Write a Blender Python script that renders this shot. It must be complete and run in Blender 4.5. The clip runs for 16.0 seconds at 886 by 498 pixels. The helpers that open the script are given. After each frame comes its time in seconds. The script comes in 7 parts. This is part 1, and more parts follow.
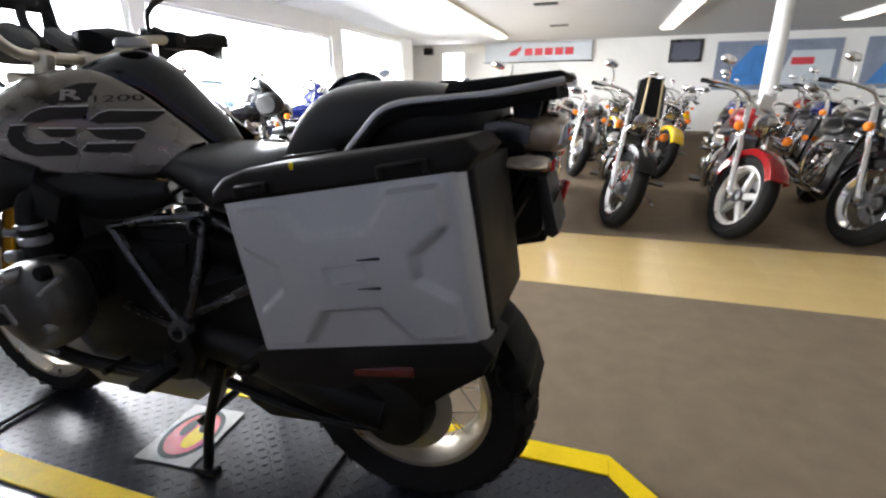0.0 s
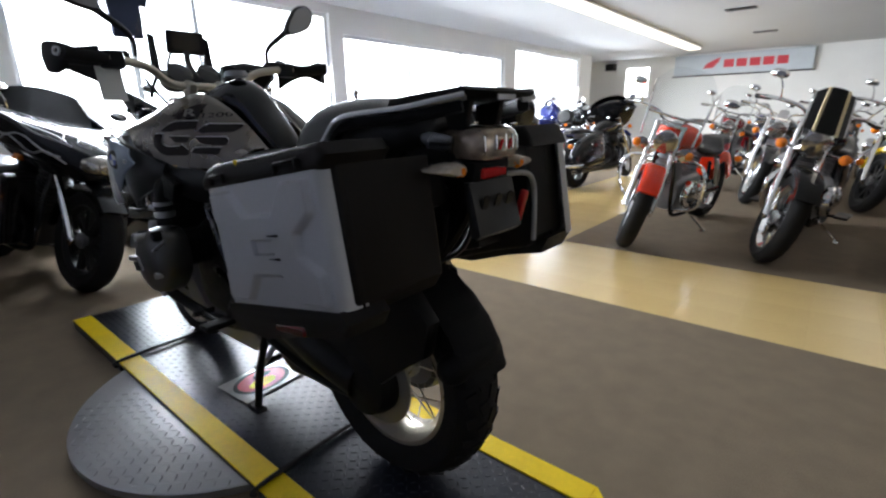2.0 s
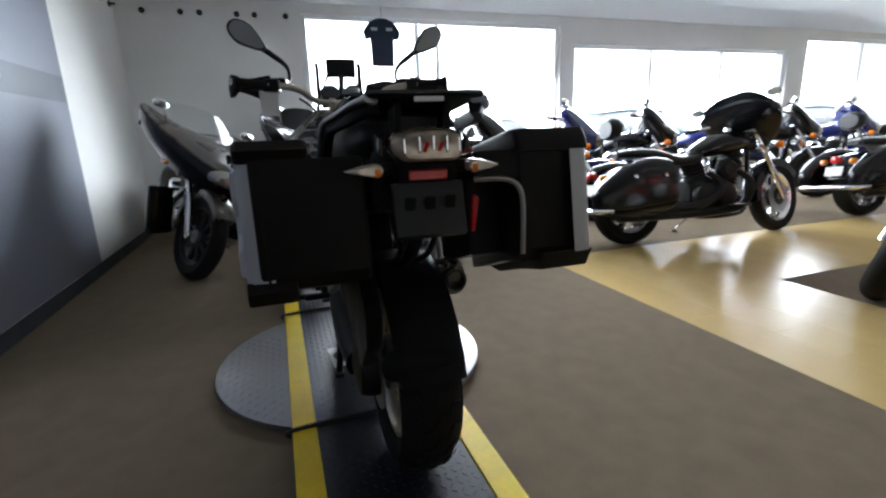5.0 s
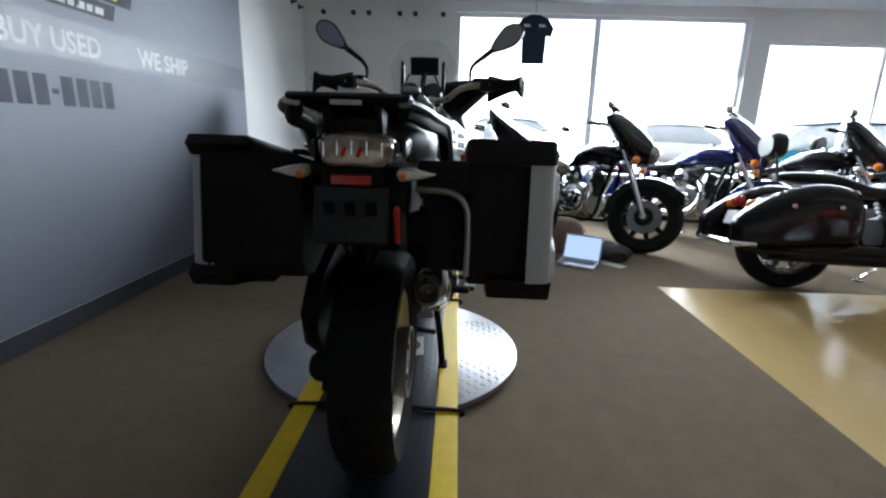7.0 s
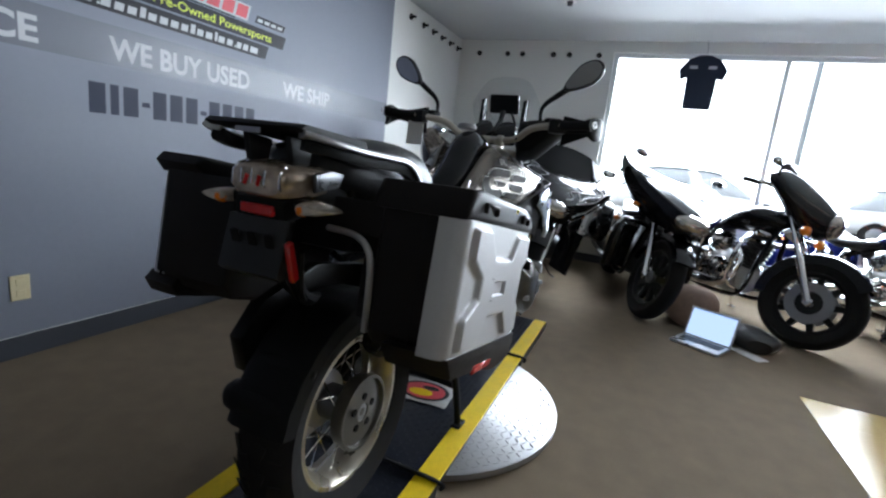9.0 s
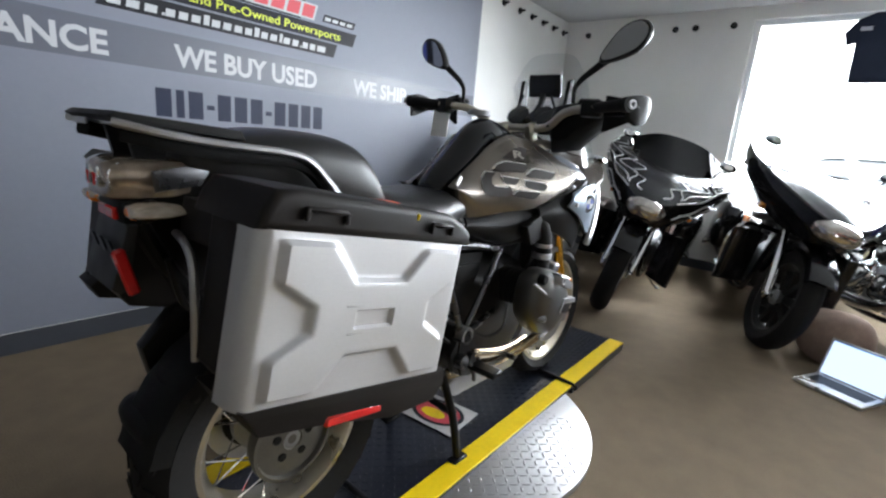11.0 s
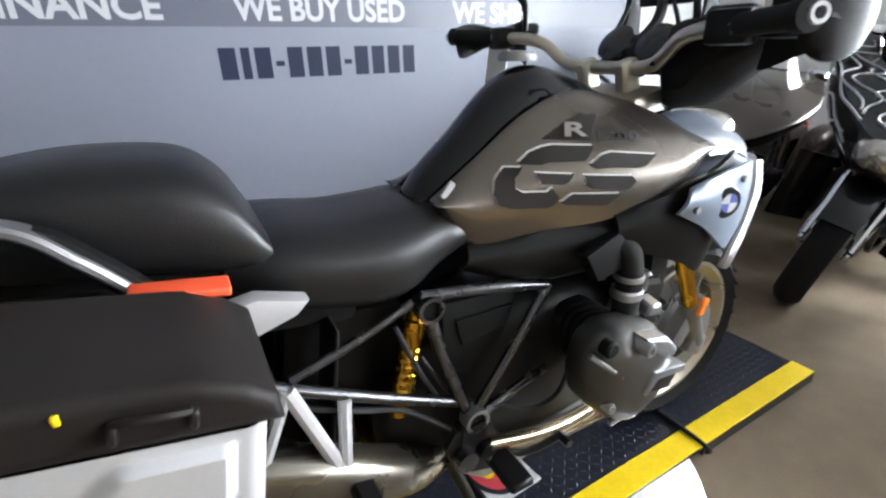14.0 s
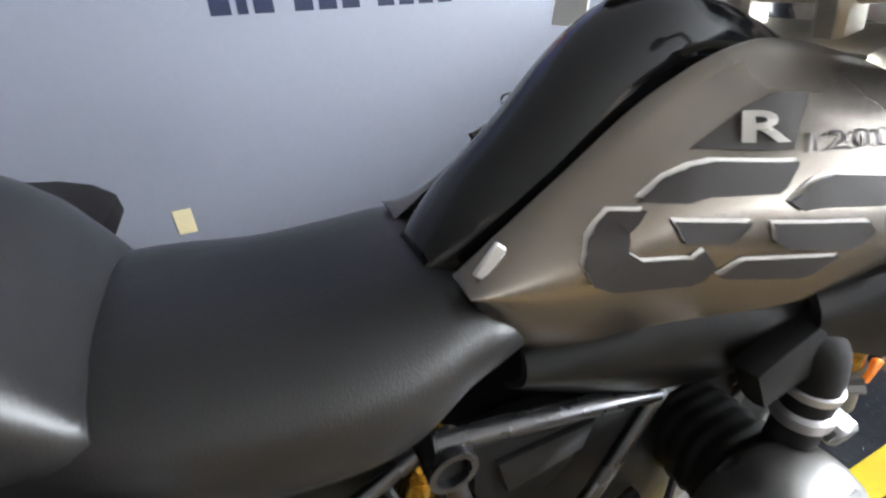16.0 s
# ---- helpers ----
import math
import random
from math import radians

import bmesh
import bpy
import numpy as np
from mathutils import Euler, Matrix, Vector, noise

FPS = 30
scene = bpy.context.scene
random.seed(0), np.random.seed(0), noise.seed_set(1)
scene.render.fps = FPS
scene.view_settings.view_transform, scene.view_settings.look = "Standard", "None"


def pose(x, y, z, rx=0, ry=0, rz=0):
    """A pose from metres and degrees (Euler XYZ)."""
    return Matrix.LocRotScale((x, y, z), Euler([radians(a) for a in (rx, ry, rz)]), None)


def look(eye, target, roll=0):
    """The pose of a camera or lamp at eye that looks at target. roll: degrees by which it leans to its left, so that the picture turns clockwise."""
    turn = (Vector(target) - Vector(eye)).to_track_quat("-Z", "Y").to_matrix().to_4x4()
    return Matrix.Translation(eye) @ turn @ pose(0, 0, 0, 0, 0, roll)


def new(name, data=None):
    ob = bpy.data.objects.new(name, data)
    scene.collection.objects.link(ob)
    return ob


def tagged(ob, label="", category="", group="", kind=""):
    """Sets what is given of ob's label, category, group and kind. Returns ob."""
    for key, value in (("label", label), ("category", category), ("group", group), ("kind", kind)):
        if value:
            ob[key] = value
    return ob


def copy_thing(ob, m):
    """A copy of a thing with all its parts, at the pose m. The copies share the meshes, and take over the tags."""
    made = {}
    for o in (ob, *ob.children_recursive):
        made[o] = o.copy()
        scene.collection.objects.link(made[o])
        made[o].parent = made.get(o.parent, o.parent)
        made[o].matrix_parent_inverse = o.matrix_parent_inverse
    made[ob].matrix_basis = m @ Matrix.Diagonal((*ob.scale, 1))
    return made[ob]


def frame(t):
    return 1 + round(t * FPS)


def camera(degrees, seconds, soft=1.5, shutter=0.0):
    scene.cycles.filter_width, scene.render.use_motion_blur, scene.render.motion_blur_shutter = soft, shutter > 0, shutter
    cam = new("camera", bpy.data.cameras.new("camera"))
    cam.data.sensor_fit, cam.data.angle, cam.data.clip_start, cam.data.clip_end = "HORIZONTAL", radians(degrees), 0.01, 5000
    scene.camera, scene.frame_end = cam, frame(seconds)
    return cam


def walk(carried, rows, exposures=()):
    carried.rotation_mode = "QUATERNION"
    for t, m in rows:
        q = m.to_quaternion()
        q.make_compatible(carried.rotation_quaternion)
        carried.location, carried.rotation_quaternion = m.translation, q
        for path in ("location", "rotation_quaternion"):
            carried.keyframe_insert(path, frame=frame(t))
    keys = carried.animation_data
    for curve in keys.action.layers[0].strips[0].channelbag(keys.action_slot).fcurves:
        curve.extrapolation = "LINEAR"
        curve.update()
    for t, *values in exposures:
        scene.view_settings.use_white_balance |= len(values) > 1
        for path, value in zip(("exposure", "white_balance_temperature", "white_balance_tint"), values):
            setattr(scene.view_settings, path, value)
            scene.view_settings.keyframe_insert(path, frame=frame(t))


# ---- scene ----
cam = camera(86.7, 16.0, 2.3, 0.4)
PATH = [
    (0, (-0.041, 0.124, 1.088), (-0.623, 1.931, 0.46), -0.5),
    (0.5, (0.099, 0.133, 1.094), (-0.628, 1.887, 0.469), -0.6),
    (1, (0.245, 0.125, 1.099), (-0.659, 1.799, 0.481), -0.8),
    (1.5, (0.344, 0.176, 1.095), (-0.731, 1.758, 0.51), -0.6),
    (2, (0.451, 0.254, 1.074), (-0.782, 1.728, 0.522), -1.0),
    (2.5, (0.518, 0.303, 1.059), (-0.829, 1.682, 0.527), -1.6),
    (3, (0.624, 0.369, 1.054), (-0.845, 1.628, 0.546), -2.8),
    (3.5, (0.732, 0.458, 1.043), (-0.853, 1.57, 0.543), -2.3),
    (4, (0.781, 0.564, 1.038), (-0.909, 1.515, 0.548), -2.0),
    (6.5, (0.914, 1.203, 1.041), (-1.022, 1.324, 0.554), -0.0),
    (7, (0.861, 1.332, 1.059), (-1.077, 1.282, 0.567), 1.7),
    (7.5, (0.812, 1.46, 1.078), (-1.123, 1.28, 0.603), 3.4),
    (8, (0.794, 1.611, 1.093), (-1.122, 1.234, 0.663), 4.8),
    (8.5, (0.733, 1.705, 1.088), (-1.141, 1.134, 0.685), 5.2),
    (9, (0.606, 1.81, 1.096), (-1.215, 1.079, 0.707), 6.2),
    (9.5, (0.495, 1.899, 1.105), (-1.267, 1.041, 0.708), 7.0),
    (12, (-0.127, 2.152, 1.174), (-1.47, 0.752, 0.687), 1.8),
    (12.5, (-0.28, 2.158, 1.207), (-1.514, 0.671, 0.691), 0.5),
    (13, (-0.388, 2.135, 1.209), (-1.481, 0.57, 0.61), -1.0),
    (13.5, (-0.48, 2.048, 1.221), (-1.473, 0.453, 0.535), -1.6),
    (14, (-0.559, 1.937, 1.234), (-1.476, 0.341, 0.453), -1.2),
    (14.5, (-0.622, 1.835, 1.231), (-1.465, 0.247, 0.355), -1.7),
    (15, (-0.701, 1.73, 1.228), (-1.474, 0.127, 0.317), -1.5),
    (15.5, (-0.757, 1.648, 1.214), (-1.443, 0.04, 0.242), -2.4),
    (16, (-0.79, 1.542, 1.217), (-1.506, -0.034, 0.216), -2.4),
]
EXPOSURES = [(0, 1.14, 6800, 15), (1.5, 0.72, 6450, 14), (3, 0.36, 6400, 12), (4.2, 0.36, 6350, 11), (6.5, -0.08, 6250, 10), (8, -0.18, 6100, 10), (9.5, 0.22, 6200, 10), (12, 0.64, 6650, 12), (13.5, 0.87, 6550, 12), (15, 1.4, 6480, 12), (16, 1.48, 6650, 12)]
walk(cam, [(t, look(eye, target, roll)) for t, eye, target, roll in PATH], EXPOSURES)
WIN, GLARE = 285.0, 7.0
COLX, COLY = 2.05, 7.6

# ---- world, sun, lamps ----
world = bpy.data.worlds.new("sky_world")
scene.world = world
world.use_nodes = True
wn = world.node_tree
sky = wn.nodes.new("ShaderNodeTexSky")
sky.sky_type, sky.sun_disc = "NISHITA", False
sky.sun_elevation, sky.sun_rotation = radians(48), radians(120)
wn.links.new(sky.outputs["Color"], wn.nodes["Background"].inputs["Color"])
wn.nodes["Background"].inputs["Strength"].default_value = 0.15
sun = new("sun", bpy.data.lights.new("sun", "SUN"))
sun.data.energy, sun.data.angle, sun.data.color = 4.0, radians(0.6), (1.0, 0.95, 0.88)
sun.matrix_world = look((8, -6, 12), (0, 0, 0))


def window_lamp(name, y0, y1, z0, z1, watts):
    lamp = new(name, bpy.data.lights.new(name, "AREA"))
    lamp.data.shape, lamp.data.size, lamp.data.size_y = "RECTANGLE", y1 - y0, z1 - z0
    lamp.data.energy, lamp.data.color = watts, (0.86, 0.93, 1.0)
    lamp.data.spread = radians(150)
    c = Vector((-5.56, (y0 + y1) / 2, (z0 + z1) / 2))
    lamp.matrix_world = look(c, c + Vector((1, 0, -0.62)))
    return lamp


window_lamp("window_light", 1.3, 4.78, 0.66, 2.44, WIN * 1.5)
window_lamp("window_light", 5.1, 9.36, 0.66, 2.2, WIN * 1.1)
window_lamp("window_light", 9.9, 13.15, 0.66, 2.44, WIN * 0.9)

# ---- materials ----


def lin(h):
    h = h.lstrip("#")
    out = []
    for i in (0, 2, 4):
        c = int(h[i:i + 2], 16) / 255
        out.append(c / 12.92 if c <= 0.04045 else ((c + 0.055) / 1.055) ** 2.4)
    return (*out, 1.0)


def mat(name, color, rough=0.5, metal=0.0, var=0.12, scale=8.0, bump=0.0, bump_scale=60.0, coat=0.0, spec=0.5, rvar=0.08, alpha=None, per_object=0.0, detail=5.0):
    """A surface with blotches at one scale and fine grain at another; bump gives relief."""
    m = bpy.data.materials.new(name)
    m.use_nodes = True
    nt = m.node_tree
    n, l = nt.nodes, nt.links
    b = n["Principled BSDF"]
    tc = n.new("ShaderNodeTexCoord")
    col = lin(color) if isinstance(color, str) else (*color, 1.0)
    big = n.new("ShaderNodeTexNoise")
    big.inputs["Scale"].default_value, big.inputs["Detail"].default_value = scale, detail
    fine = n.new("ShaderNodeTexNoise")
    fine.inputs["Scale"].default_value, fine.inputs["Detail"].default_value = bump_scale, 3.0
    l.new(tc.outputs["Object"], big.inputs["Vector"]), l.new(tc.outputs["Object"], fine.inputs["Vector"])
    mix = n.new("ShaderNodeMath")
    mix.operation = "MULTIPLY_ADD"
    l.new(fine.outputs["Fac"], mix.inputs[0])
    mix.inputs[1].default_value = 0.5
    l.new(big.outputs["Fac"], mix.inputs[2])
    ramp = n.new("ShaderNodeMapRange")
    ramp.inputs["From Min"].default_value, ramp.inputs["From Max"].default_value = 0.45, 1.05
    ramp.inputs["To Min"].default_value, ramp.inputs["To Max"].default_value = 1 - var, 1 + var
    l.new(mix.outputs[0], ramp.inputs["Value"])
    hsv = n.new("ShaderNodeHueSaturation")
    hsv.inputs["Color"].default_value = col
    if per_object:
        info = n.new("ShaderNodeObjectInfo")
        r2 = n.new("ShaderNodeMapRange")
        r2.inputs["To Min"].default_value, r2.inputs["To Max"].default_value = 1 - per_object, 1 + per_object
        l.new(info.outputs["Random"], r2.inputs["Value"])
        mm = n.new("ShaderNodeMath")
        mm.operation = "MULTIPLY"
        l.new(ramp.outputs[0], mm.inputs[0]), l.new(r2.outputs[0], mm.inputs[1])
        l.new(mm.outputs[0], hsv.inputs["Value"])
    else:
        l.new(ramp.outputs[0], hsv.inputs["Value"])
    l.new(hsv.outputs["Color"], b.inputs["Base Color"])
    rr = n.new("ShaderNodeMapRange")
    rr.inputs["From Min"].default_value, rr.inputs["From Max"].default_value = 0.3, 0.7
    rr.inputs["To Min"].default_value, rr.inputs["To Max"].default_value = max(0.02, rough - rvar), min(1, rough + rvar)
    l.new(big.outputs["Fac"], rr.inputs["Value"]), l.new(rr.outputs[0], b.inputs["Roughness"])
    b.inputs["Metallic"].default_value = metal
    b.inputs["Specular IOR Level"].default_value = spec
    b.inputs["Coat Weight"].default_value = coat
    b.inputs["Coat Roughness"].default_value = 0.06
    if bump:
        bp = n.new("ShaderNodeBump")
        bp.inputs["Strength"].default_value, bp.inputs["Distance"].default_value = bump, 0.002
        l.new(fine.outputs["Fac"], bp.inputs["Height"]), l.new(bp.outputs["Normal"], b.inputs["Normal"])
    if alpha is not None:
        b.inputs["Alpha"].default_value = alpha
    return m


def glass_mat(name, color=(1, 1, 1), rough=0.0, alpha=0.12, sheen=0.5):
    """Thin clear sheet: mostly see-through, with a mirror sheen."""
    m = bpy.data.materials.new(name)
    m.use_nodes = True
    n, l = m.node_tree.nodes, m.node_tree.links
    n.remove(n["Principled BSDF"])
    t, g, mx, lw = n.new("ShaderNodeBsdfTransparent"), n.new("ShaderNodeBsdfGlossy"), n.new("ShaderNodeMixShader"), n.new("ShaderNodeLayerWeight")
    t.inputs["Color"].default_value = (*color, 1)
    g.inputs["Roughness"].default_value = rough
    lw.inputs["Blend"].default_value = 0.5
    pw = n.new("ShaderNodeMath")
    pw.operation = "POWER"
    pw.inputs[1].default_value = 4.0
    l.new(lw.outputs["Facing"], pw.inputs[0])
    add = n.new("ShaderNodeMath")
    add.operation = "MULTIPLY_ADD"
    add.inputs[1].default_value, add.inputs[2].default_value = sheen, 0.03 + alpha
    l.new(pw.outputs[0], add.inputs[0]), l.new(add.outputs[0], mx.inputs["Fac"])
    l.new(t.outputs[0], mx.inputs[1]), l.new(g.outputs[0], mx.inputs[2])
    l.new(mx.outputs[0], n["Material Output"].inputs["Surface"])
    return m


def glow(name, color, strength):
    m = bpy.data.materials.new(name)
    m.use_nodes = True
    n, l = m.node_tree.nodes, m.node_tree.links
    n.remove(n["Principled BSDF"])
    e = n.new("ShaderNodeEmission")
    e.inputs["Color"].default_value, e.inputs["Strength"].default_value = (*color, 1), strength
    l.new(e.outputs[0], n["Material Output"].inputs["Surface"])
    return m


M_CARPET = mat("carpet_brown", (0.190, 0.148, 0.102), 0.95, var=0.13, scale=9, bump=0.9, bump_scale=170, spec=0.15)
M_CARPET2 = mat("carpet_dark", (0.16, 0.14, 0.11), 0.95, var=0.13, scale=9, bump=0.9, bump_scale=170, spec=0.15)
M_TILE = mat("vinyl_tile", (0.62, 0.45, 0.19), 0.24, var=0.05, scale=1.5, rvar=0.01, per_object=0.01)
M_WALL = mat("wall_white", (0.82, 0.82, 0.79), 0.75, var=0.06, scale=1.2, bump=0.12, bump_scale=120)
# ceiling colour greyed below its white paint, so dimmer light is painted in
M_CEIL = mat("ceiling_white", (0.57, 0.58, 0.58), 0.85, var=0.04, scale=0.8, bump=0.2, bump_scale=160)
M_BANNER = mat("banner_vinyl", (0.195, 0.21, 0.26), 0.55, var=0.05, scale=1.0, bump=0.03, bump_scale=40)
M_BAND = mat("banner_band", (0.108, 0.117, 0.15), 0.42, var=0.05, scale=1.0)
M_BWHITE = mat("print_white", (0.50, 0.51, 0.53), 0.45, var=0.04)
M_BNAVY = mat("print_navy", (0.022, 0.028, 0.055), 0.45, var=0.06, spec=0.15)
M_BBLACK = mat("print_black", (0.02, 0.02, 0.025), 0.45, var=0.06, spec=0.15)
M_BYELLOW = mat("print_yellow", (0.70, 0.78, 0.05), 0.45, var=0.05)
M_BRED = mat("print_red", (0.65, 0.06, 0.08), 0.45, var=0.05)
M_BBLUE = mat("print_blue", (0.07, 0.10, 0.35), 0.45, var=0.05)
M_BASE = mat("rubber_base", (0.045, 0.05, 0.062), 0.5, var=0.1, scale=5)
M_FRAME = mat("window_aluminium", (0.76, 0.77, 0.78), 0.4, 0.2, var=0.05)
M_GLASS = glass_mat("window_glass", (0.96, 0.98, 0.98), 0.0, 0.0)
M_TUBE = glow("fluorescent", (1.0, 0.94, 0.82), 1.3)
M_DPLATE = mat("tread_plate_black", (0.012, 0.0145, 0.023), 0.31, 0.0, var=0.2, scale=6, bump=0.1, bump_scale=90, spec=0.48, rvar=0.02)
M_YELLOW = mat("safety_yellow", (0.86, 0.60, 0.004), 0.5, var=0.12, scale=9, bump=0.15, bump_scale=60, spec=0.25)
M_STEEL = mat("scuffed_steel", (0.40, 0.40, 0.405), 0.37, 0.85, var=0.07, scale=4, bump=0.04, bump_scale=120, rvar=0.03)
M_CORD = mat("cord_black", (0.012, 0.012, 0.013), 0.7, var=0.1)

# ---- mesh helpers ----


def part(name, bm, material, parent=None, label="", smooth=40):
    me = bpy.data.meshes.new(name)
    bm.normal_update()
    bm.to_mesh(me)
    bm.free()
    me.materials.append(material)
    if smooth:
        me.shade_smooth()
        me.set_sharp_from_angle(angle=radians(smooth))
    ob = new(name, me)
    if parent is not None:
        ob.parent = parent
    if label:
        ob["label"] = label
    return ob


def empty(name, m=None):
    ob = new(name)
    ob.empty_display_size = 0.1
    if m is not None:
        ob.matrix_basis = m
    return ob


def box(bm, c, s, rot=None, bev=0.0, seg=1):
    """A box of size s round c, its edges rounded by bev."""
    r = bmesh.ops.create_cube(bm, size=1.0)
    vs = r["verts"]
    bmesh.ops.scale(bm, vec=s, verts=vs)
    if bev:
        es = list({e for v in vs for e in v.link_edges})
        g = bmesh.ops.bevel(bm, geom=es, offset=bev, segments=seg, profile=0.6, affect="EDGES")
        vs = list({v for f in g["faces"] for v in f.verts} | {v for v in vs if v.is_valid})
    m = Matrix.Translation(c)
    if rot:
        m = m @ Euler([radians(a) for a in rot]).to_matrix().to_4x4()
    bmesh.ops.transform(bm, matrix=m, verts=vs)
    return vs


def frame_of(d):
    d = Vector(d).normalized()
    a = Vector((0, 0, 1)) if abs(d.z) < 0.95 else Vector((1, 0, 0))
    x = a.cross(d).normalized()
    return x, d.cross(x).normalized(), d


def ring_verts(bm, c, x, y, r, n):
    return [bm.verts.new(Vector(c) + x * (r * math.cos(2 * math.pi * i / n)) + y * (r * math.sin(2 * math.pi * i / n))) for i in range(n)]


def skin(bm, rings, cap=True, closed=False):
    k = len(rings[0])
    pairs = list(zip(rings, rings[1:])) + ([(rings[-1], rings[0])] if closed else [])
    for a, b in pairs:
        for i in range(k):
            bm.faces.new((a[i], a[(i + 1) % k], b[(i + 1) % k], b[i]))
    if cap and not closed:
        bm.faces.new(rings[0][::-1]), bm.faces.new(rings[-1])


def cyl(bm, a, b, r, r2=None, n=14):
    x, y, _ = frame_of(Vector(b) - Vector(a))
    skin(bm, [ring_verts(bm, a, x, y, r, n), ring_verts(bm, b, x, y, r if r2 is None else r2, n)])


def spline(pts, k=6):
    p = [Vector(q) for q in pts]
    if len(p) < 3:
        return p
    out = []
    for i in range(len(p) - 1):
        a, b, c, d = p[max(i - 1, 0)], p[i], p[i + 1], p[min(i + 2, len(p) - 1)]
        for j in range(k):
            t = j / k
            out.append(0.5 * (2 * b + (c - a) * t + (2 * a - 5 * b + 4 * c - d) * t * t + (3 * b - a - 3 * c + d) * t ** 3))
    return out + [p[-1]]


def tube(bm, pts, r, n=10, k=6, flat=1.0):
    """A pipe swept along a smooth line; r may be one radius or one for each end."""
    ps = spline(pts, k)
    r0, r1 = r if isinstance(r, tuple) else (r, r)
    rings, x = [], None
    for i, p in enumerate(ps):
        d = (ps[min(i + 1, len(ps) - 1)] - ps[max(i - 1, 0)]).normalized()
        if x is None:
            x, y, _ = frame_of(d)
        else:
            x = (x - d * x.dot(d)).normalized()
            y = d.cross(x)
        t = i / max(1, len(ps) - 1)
        rad = r0 + (r1 - r0) * t
        rings.append([bm.verts.new(p + x * (rad * math.cos(2 * math.pi * j / n)) + y * (rad * flat * math.sin(2 * math.pi * j / n))) for j in range(n)])
    skin(bm, rings)


def lathe(bm, prof, c=(0, 0, 0), axis=(0, 1, 0), n=32, closed=False, cap=False):
    """Turns a profile of (radius, along) round an axis."""
    x, y, d = frame_of(axis)
    rings = [ring_verts(bm, Vector(c) + d * h, x, y, max(r, 1e-4), n) for r, h in prof]
    skin(bm, rings, cap=cap, closed=closed)


def sect(bm, u, y, z, hw, hh, n=20, p=2.4, tilt=0.0):
    """A rounded-box section across the bike at length u, leaning forward by tilt."""
    vs = []
    for i in range(n):
        a = 2 * math.pi * i / n
        c, s = math.cos(a), math.sin(a)
        dy = hw * math.copysign(abs(c) ** (2 / p), c)
        dz = hh * math.copysign(abs(s) ** (2 / p), s)
        vs.append(bm.verts.new((u + tilt * dz, y + dy, z + dz)))
    return vs


def loft(bm, secs, n=20, p=2.4, k=4):
    """Skins rounded sections (u, y, z, half width, half height, lean), with smooth steps between."""
    full = [tuple(s) + (0.0,) * (6 - len(s)) for s in secs]
    dense = []
    for i in range(len(full) - 1):
        a, b, c, d = full[max(i - 1, 0)], full[i], full[i + 1], full[min(i + 2, len(full) - 1)]
        for j in range(k):
            t = j / k
            dense.append(tuple(0.5 * (2 * q + (r - o) * t + (2 * o - 5 * q + 4 * r - s) * t * t + (3 * q - o - 3 * r + s) * t ** 3) for o, q, r, s in zip(a, b, c, d)))
    dense.append(full[-1])
    skin(bm, [sect(bm, s[0], s[1], s[2], max(s[3], 1e-3), max(s[4], 1e-3), n, p, s[5]) for s in dense])


def prism(bm, outline, y0, y1, bev=0.0, seg=2, warp=None):
    """A plate of the outline (u, z), from y0 to y1 across, its edges rounded."""
    a = [bm.verts.new((u, y0, z)) for u, z in outline]
    b = [bm.verts.new((u, y1, z)) for u, z in outline]
    k = len(outline)
    fs = [bm.faces.new(a[::-1]), bm.faces.new(b)] + [bm.faces.new((a[i], a[(i + 1) % k], b[(i + 1) % k], b[i])) for i in range(k)]
    bmesh.ops.recalc_face_normals(bm, faces=fs)
    if bev:
        es = list({e for f in fs[:2] for e in f.edges})
        g = bmesh.ops.bevel(bm, geom=es, offset=bev, segments=seg, profile=0.6, affect="EDGES")
    return a + b


def make(fn, *a, **k):
    bm = bmesh.new()
    fn(bm, *a, **k)
    return bm


def boxes(*items):
    bm = bmesh.new()
    for it in items:
        box(bm, *it)
    return bm


def slab(name, x0, x1, y0, y1, z0, z1, material, parent=None, label="", bev=0.0):
    return part(name, make(box, ((x0 + x1) / 2, (y0 + y1) / 2, (z0 + z1) / 2), (x1 - x0, y1 - y0, z1 - z0), None, bev), material, parent, label, smooth=30)


def text_mesh(body, size, stretch=1.0, bold=0.0, depth=0.0015):
    cu = bpy.data.curves.new("lettering", "FONT")
    cu.body, cu.size, cu.offset, cu.extrude = body, size, bold, depth
    cu.resolution_u = 3
    ob = new("lettering_curve", cu)
    bpy.context.view_layer.update()
    me = bpy.data.meshes.new_from_object(ob.evaluated_get(bpy.context.evaluated_depsgraph_get()))
    bpy.data.objects.remove(ob)
    xs = [v.co.x for v in me.vertices]
    me.transform(Matrix.Translation((-min(xs), 0, 0)))
    me.transform(Matrix.Diagonal((stretch, 1, 1, 1)))
    return me


def text_fit(name, body, width, height, m, material, parent, bold=0.0, label="", depth=0.0015):
    """Lettering scaled to fit a width and a capital height, laid into the pose m (x along, y up)."""
    me = text_mesh(body, 1.0, 1.0, bold, 0.0)
    xs, ys = [v.co.x for v in me.vertices], [v.co.y for v in me.vertices]
    sx, sy = width / (max(xs) - min(xs)), height / (max(ys) - min(ys))
    me.transform(Matrix.Translation((-min(xs), -min(ys), 0)))
    me.transform(Matrix.Diagonal((sx, sy, 1, 1)))
    me.materials.clear()
    me.materials.append(material)
    ob = new(name, me)
    ob.parent, ob.matrix_basis = parent, m
    if label:
        ob["label"] = label
    return ob


def struct(ob, label, category):
    return tagged(ob, label, category, kind="structure")

